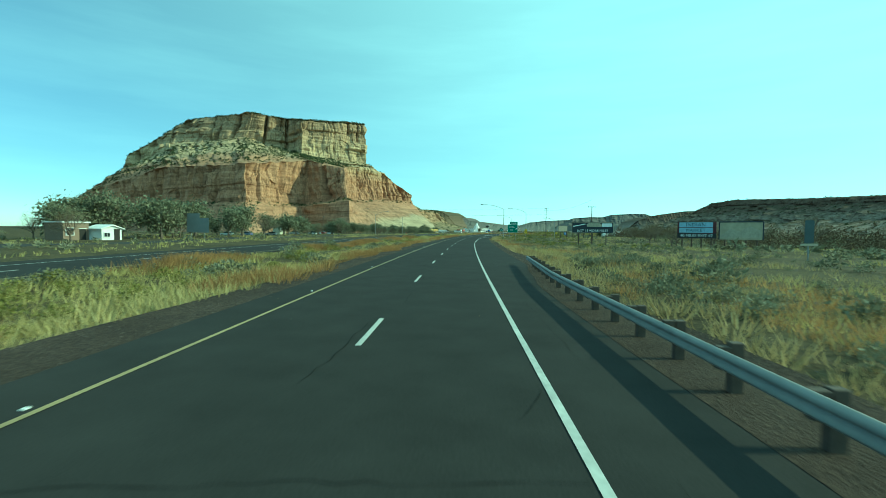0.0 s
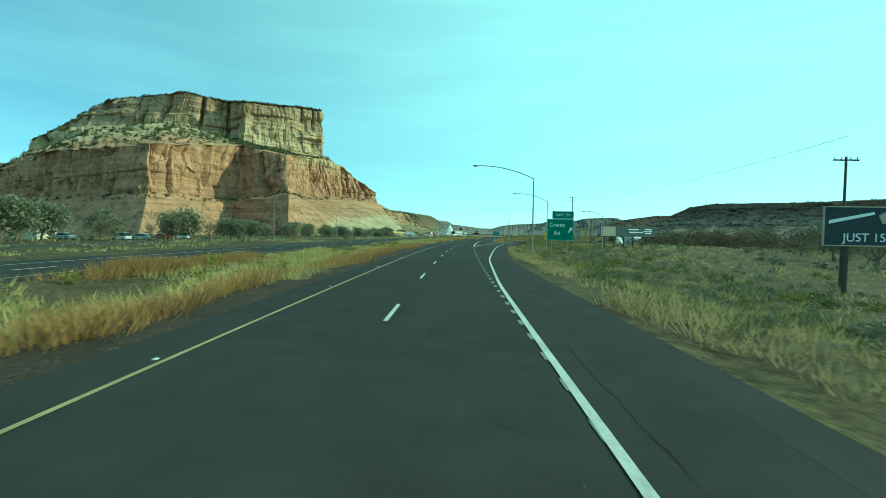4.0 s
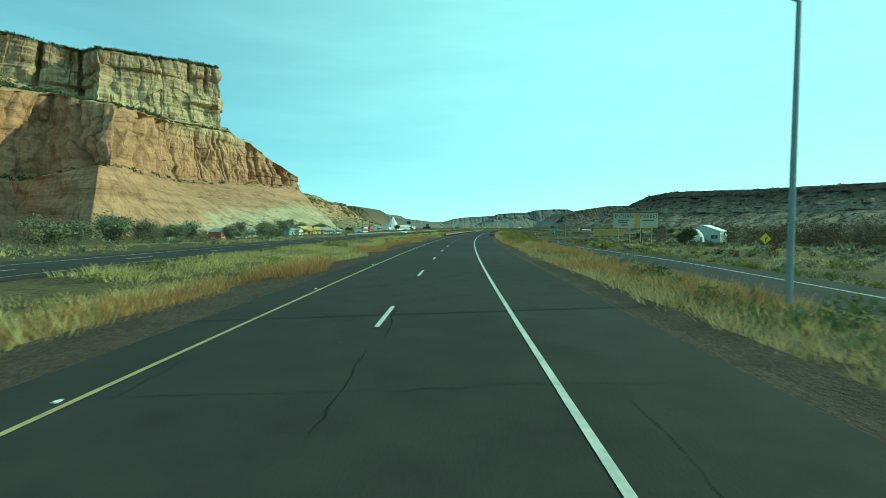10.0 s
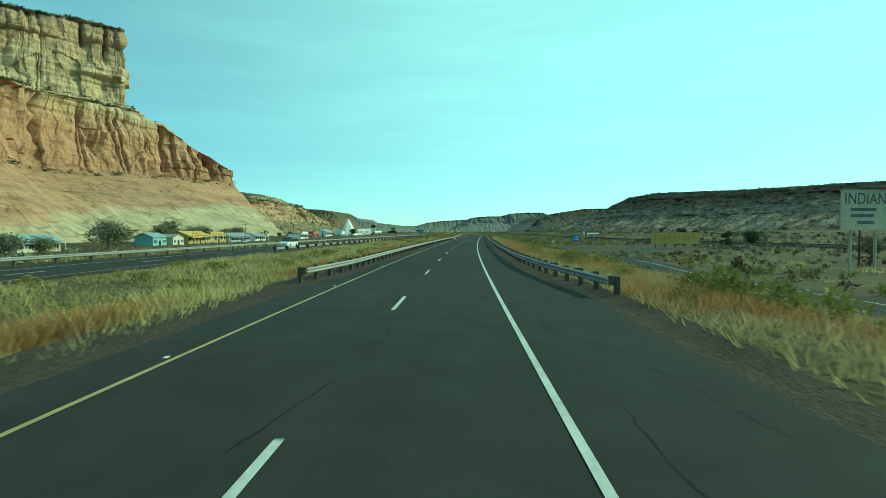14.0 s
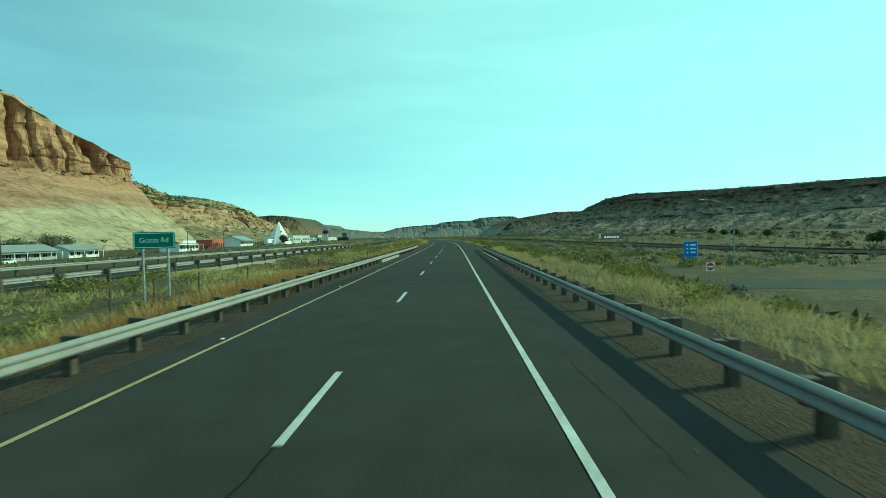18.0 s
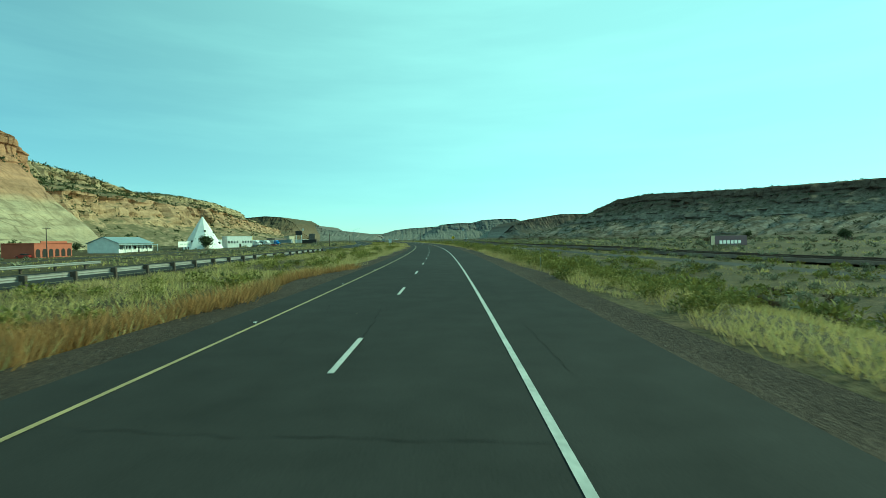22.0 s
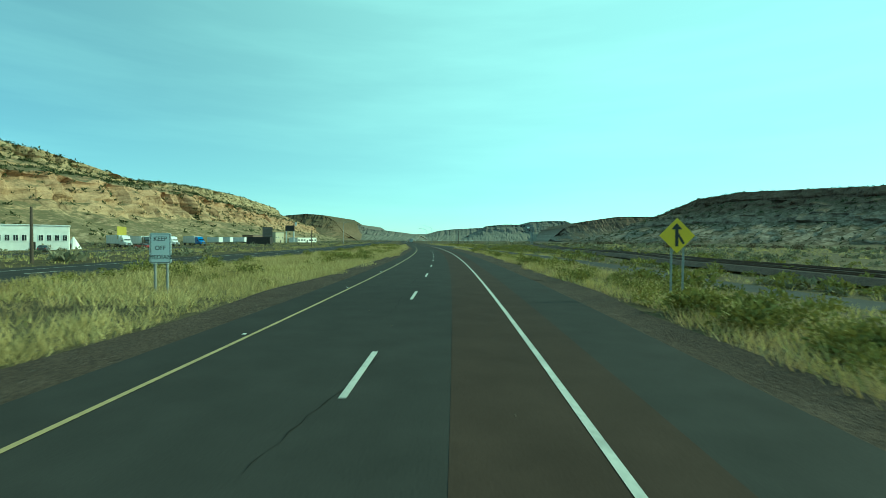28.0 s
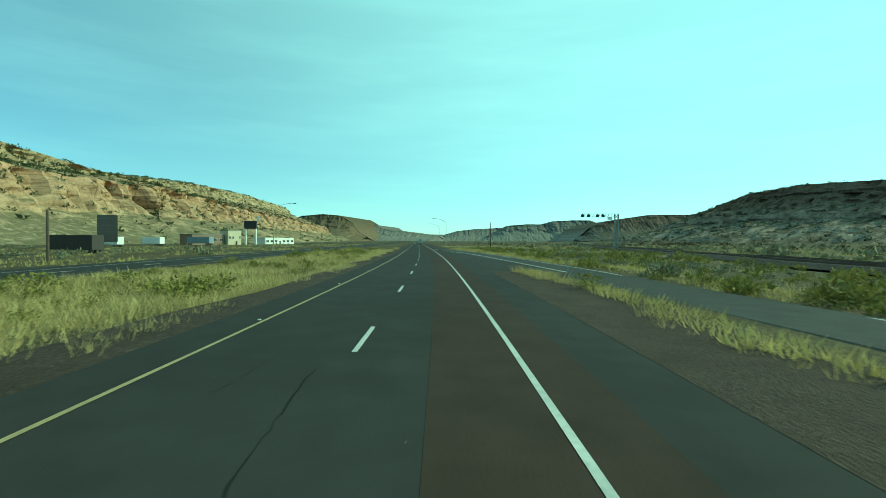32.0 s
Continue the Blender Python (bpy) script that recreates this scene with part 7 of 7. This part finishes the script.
for k in range(5):
    bm = B()
    a_ = k * 1.256
    rod(bm, (0.2 * math.cos(a_), 0.2 * math.sin(a_), 16.6), (-1.7 * math.cos(a_), -1.7 * math.sin(a_), 20.8), 0.08, 0.05, 5)
    part("pole", bm, WOOD_POST, e)
bm = B()
box(bm, (5.5, 6.0, 2.2), (9, 7, 5.2), 0.05)
part("wing", bm, WHITE_PAINT, e)
bm = B()
box(bm, (0, -9.4, 1.3), (2.2, 1.6, 3.0), 0.03)
part("entrance", bm, CREAM_WALL, e)
shop_at("tall_white_store", 884, -124, 9, 9, 6.2, WHITE_PAINT, GREY_ROOF, "tall white store with a flat roof", "flat", 3)

# the white caravans and cars by the shops
trailer_box("caravan", *at(716, -134), heading(716), 2.6, 9.0, 2.6, WHITE_PAINT, "white parked caravan with a flat side", 0.7)
trailer_box("caravan", *at(872, -108), heading(872) + 80, 2.4, 6.0, 2.2, WHITE_PAINT, "small white parked caravan", 0.6)
for s_, o_, t_, c_, l_ in ((206, -80, 80, (0.6, 0.6, 0.6), "parked white car in the shade of trees"), (214, -82, 95, (0.35, 0.4, 0.45), "parked silver car in the shade of trees"),
                           (222, -83, 85, (0.25, 0.05, 0.04), "parked dark red car beside the trees"), (229, -82, 90, (0.62, 0.62, 0.62), "parked white car beside the trees"),
                           (150, -86, 90, (0.6, 0.6, 0.6), "parked white car under the trees"), (162, -86, 80, (0.1, 0.14, 0.25), "parked dark blue car under the trees"), (176, -84, 100, (0.5, 0.5, 0.5), "parked grey car under the trees"),
                           (196, -84, 90, (0.3, 0.32, 0.35), "parked grey car behind the trees"),
                           (606, -122, 10, (0.6, 0.62, 0.62), "parked white car before the yellow shop"), (660, -118, 0, (0.04, 0.04, 0.05), "parked black car on the gravel"),
                           (470, -113, 60, (0.5, 0.5, 0.5), "parked pale car by the cabin"), (742, -130, 90, (0.3, 0.03, 0.03), "parked red car before the white store"),
                           (860, -92, 30, (0.04, 0.04, 0.04), "parked black car on the gravel"), (893, -88, 80, (0.22, 0.03, 0.03), "parked dark red car on the gravel"), (910, -92, 20, (0.6, 0.6, 0.6), "parked white car on the gravel")):
    x, y = at(s_, o_)
    car(x, y, heading(s_) + t_, paint(*c_, 0.3), l_, s_ in (206, 229))
# cars on the westbound road
for s_, lane_, c_, l_ in ((452, 6.6, (0.6, 0.6, 0.6), "white pickup on the westbound road"),):
    x, y = at(s_, float(left_edge(s_)) - lane_)
    car(x, y, heading(s_) + 180, paint(*c_, 0.3), l_, True, 0.02)
# the lorries far ahead
x, y = at(1190, -0.2)
trailer_box("semi_trailer", x, y, heading(1190), 2.6, 14.5, 2.9, STEEL_WALL, "grey lorry trailer far ahead on the highway", 1.1)
x, y = at(1245, -4.0)
car(x, y, heading(1245), paint(0.5, 0.5, 0.5, 0.3), "pale car far ahead on the highway", True, 0.02)

# the truck stop
building("truck_stop_store", *at(870, -102), heading(870) + 35, 14, 9, 6.2, WHITE_PAINT, WHITE_PAINT, "two-storey white store with rows of windows", "flat", 8)
tx, ty = at(886, -103)
e = thing("small_tepee", pose(tx, ty, ground_at(tx, ty)), "small white tepee with a dark doorway", "tepee")
bm = B()
bmesh.ops.create_cone(bm, cap_ends=True, segments=10, radius1=2.0, radius2=0.1, depth=3.6, matrix=Matrix.Translation((0, 0, 1.7)))
part("cover", bm, WHITE_PAINT, e)
bm = B()
box(bm, (0.3, -1.65, 0.8), (0.8, 0.5, 1.6), 0.02)
part("doorway", bm, DARK_IN, e)
for s_, o_, t_, c_, b_, l_ in ((906, -100, 226, (0.65, 0.66, 0.66), (0.66, 0.7, 0.7), "white lorry with a white trailer at the truck stop"),
                               (921, -101, 226, (0.03, 0.04, 0.05), (0.62, 0.66, 0.66), "black lorry with a white trailer at the truck stop"),
                               (936, -99, 224, (0.66, 0.67, 0.68), (0.55, 0.6, 0.6), "white lorry with a pale trailer at the truck stop"),
                               (950, -95, 222, (0.01, 0.13, 0.42), (0.5, 0.53, 0.53), "bright blue lorry with a grey trailer at the truck stop")):
    x, y = at(s_, o_)
    semi(x, y, heading(s_) + t_, paint(*c_, 0.3), paint(*b_, 0.5), l_)
e, w, lo, hi = billboard(908, -104, 915, -105, 2.2, 6.5, "plain olive-yellow billboard at the truck stop", legs=3)
board(e, 0, w, lo, hi, paint(0.34, 0.29, 0.04))
trailer_box("dark_trailer", *at(954, -72), heading(954) + 75, 2.6, 11.0, 3.0, paint(0.035, 0.03, 0.028), "dark parked trailer beside the westbound road", 0.7)
for s_, o_, t_, c_ in ((1010, -112, 60, (0.6, 0.62, 0.62)), (1030, -114, 70, (0.6, 0.62, 0.62)), (1060, -116, 75, (0.66, 0.66, 0.66))):
    trailer_box("parked_trailer", *at(s_, o_), heading(s_) + t_, 2.6, 9.0, 2.8, paint(*c_), "white trailer parked at the truck stop", 1.0)
trailer_box("parked_trailer", *at(1085, -108), heading(1085) + 65, 2.6, 15.0, 3.2, paint(0.20, 0.25, 0.29), "long slate-blue trailer parked at the truck stop", 1.0)
building("truck_stop_hall", *at(1112, -116), heading(1112) + 55, 18, 12, 5.5, BROWN_WALL, GREY_ROOF, "brown truck stop hall with a flat roof", "flat", 4)
building("truck_stop_office", *at(1122, -106), heading(1122) + 55, 8, 8, 8.0, CREAM_WALL, GREY_ROOF, "tall cream truck stop office", "flat", 3)
building("filling_station", *at(1160, -92), heading(1160) + 60, 24, 10, 4.0, WHITE_PAINT, WHITE_PAINT, "white filling station with a flat roof", "flat", 6)
tx, ty = at(1128, -99)
e = thing("tall_sign", pose(tx, ty, ground_at(tx, ty), 0, 0, heading(1128)), "tall sign with a dark box on two pale columns", "sign")
for px in (-3.2, 2.6):
    bm = B()
    box(bm, (px, 0, 6.5), (0.8, 0.8, 13.4))
    part("column", bm, WHITE_PAINT, e)
bm = B()
box(bm, (-0.4, 0, 11.6), (7.0, 1.0, 4.6), 0.05)
part("sign_box", bm, SIGN_BLACK, e)
bm = B()
box(bm, (4.2, 0, 15.2), (1.6, 0.6, 2.8), 0.05)
part("top_sign", bm, WHITE_PAINT, e)
# sheds by the trees at the start
building("storage_shed", -86.0, 65.0, heading(69) + 75, 4.4, 5, 3.2, BROWN_WALL, WHITE_PAINT, "brown shed with a white metal roof", "flat", 1)
building("white_shed", -82.5, 69.0, heading(78) + 75, 3.8, 4, 2.0, WHITE_PAINT, WHITE_PAINT, "small white shed with a pointed roof", "gable", 1)
building("white_cabin", *at(200, -92), heading(196) + 80, 4, 4, 4.2, CREAM_WALL, CREAM_WALL, "small cream cabin beside parked cars", "flat", 1)
# the metal-roofed house by the ramp
building("metal_roof_house", *at(462, 88), heading(462) - 35, 12, 12, 4.2, paint(0.5, 0.56, 0.54, 0.8), paint(0.72, 0.74, 0.72, 0.8), "pale teal house under a shiny white metal roof", "gable", 2)
tx, ty = at(447, 79)
e = thing("domed_shed", pose(tx, ty, ground_at(tx, ty), 0, 0, 20), "weathered white domed shed among leafless trees", "shed")
bm = B()
bmesh.ops.create_uvsphere(bm, u_segments=28, v_segments=16, radius=1.0, matrix=Matrix.Translation((0, 0, 0.6)) @ Matrix.Diagonal((3.4, 3.4, 4.6, 1)))
bmesh.ops.bisect_plane(bm, geom=bm.verts[:] + bm.edges[:] + bm.faces[:], plane_co=(0, 0, -0.3), plane_no=(0, 0, -1), clear_outer=True)
for f_ in bm.faces:
    f_.smooth = True
part("shell", bm, paint(0.60, 0.60, 0.56, 0.85), e)
bm = B()
box(bm, (0, -3.35, 1.1), (1.0, 0.3, 2.2), 0.03)
part("door", bm, BROWN_WALL, e)
bm = B()
rod(bm, (0, 0, -0.3), (0, 0, 0.35), 3.5, 3.5, 24)
part("foot", bm, CONCRETE, e)
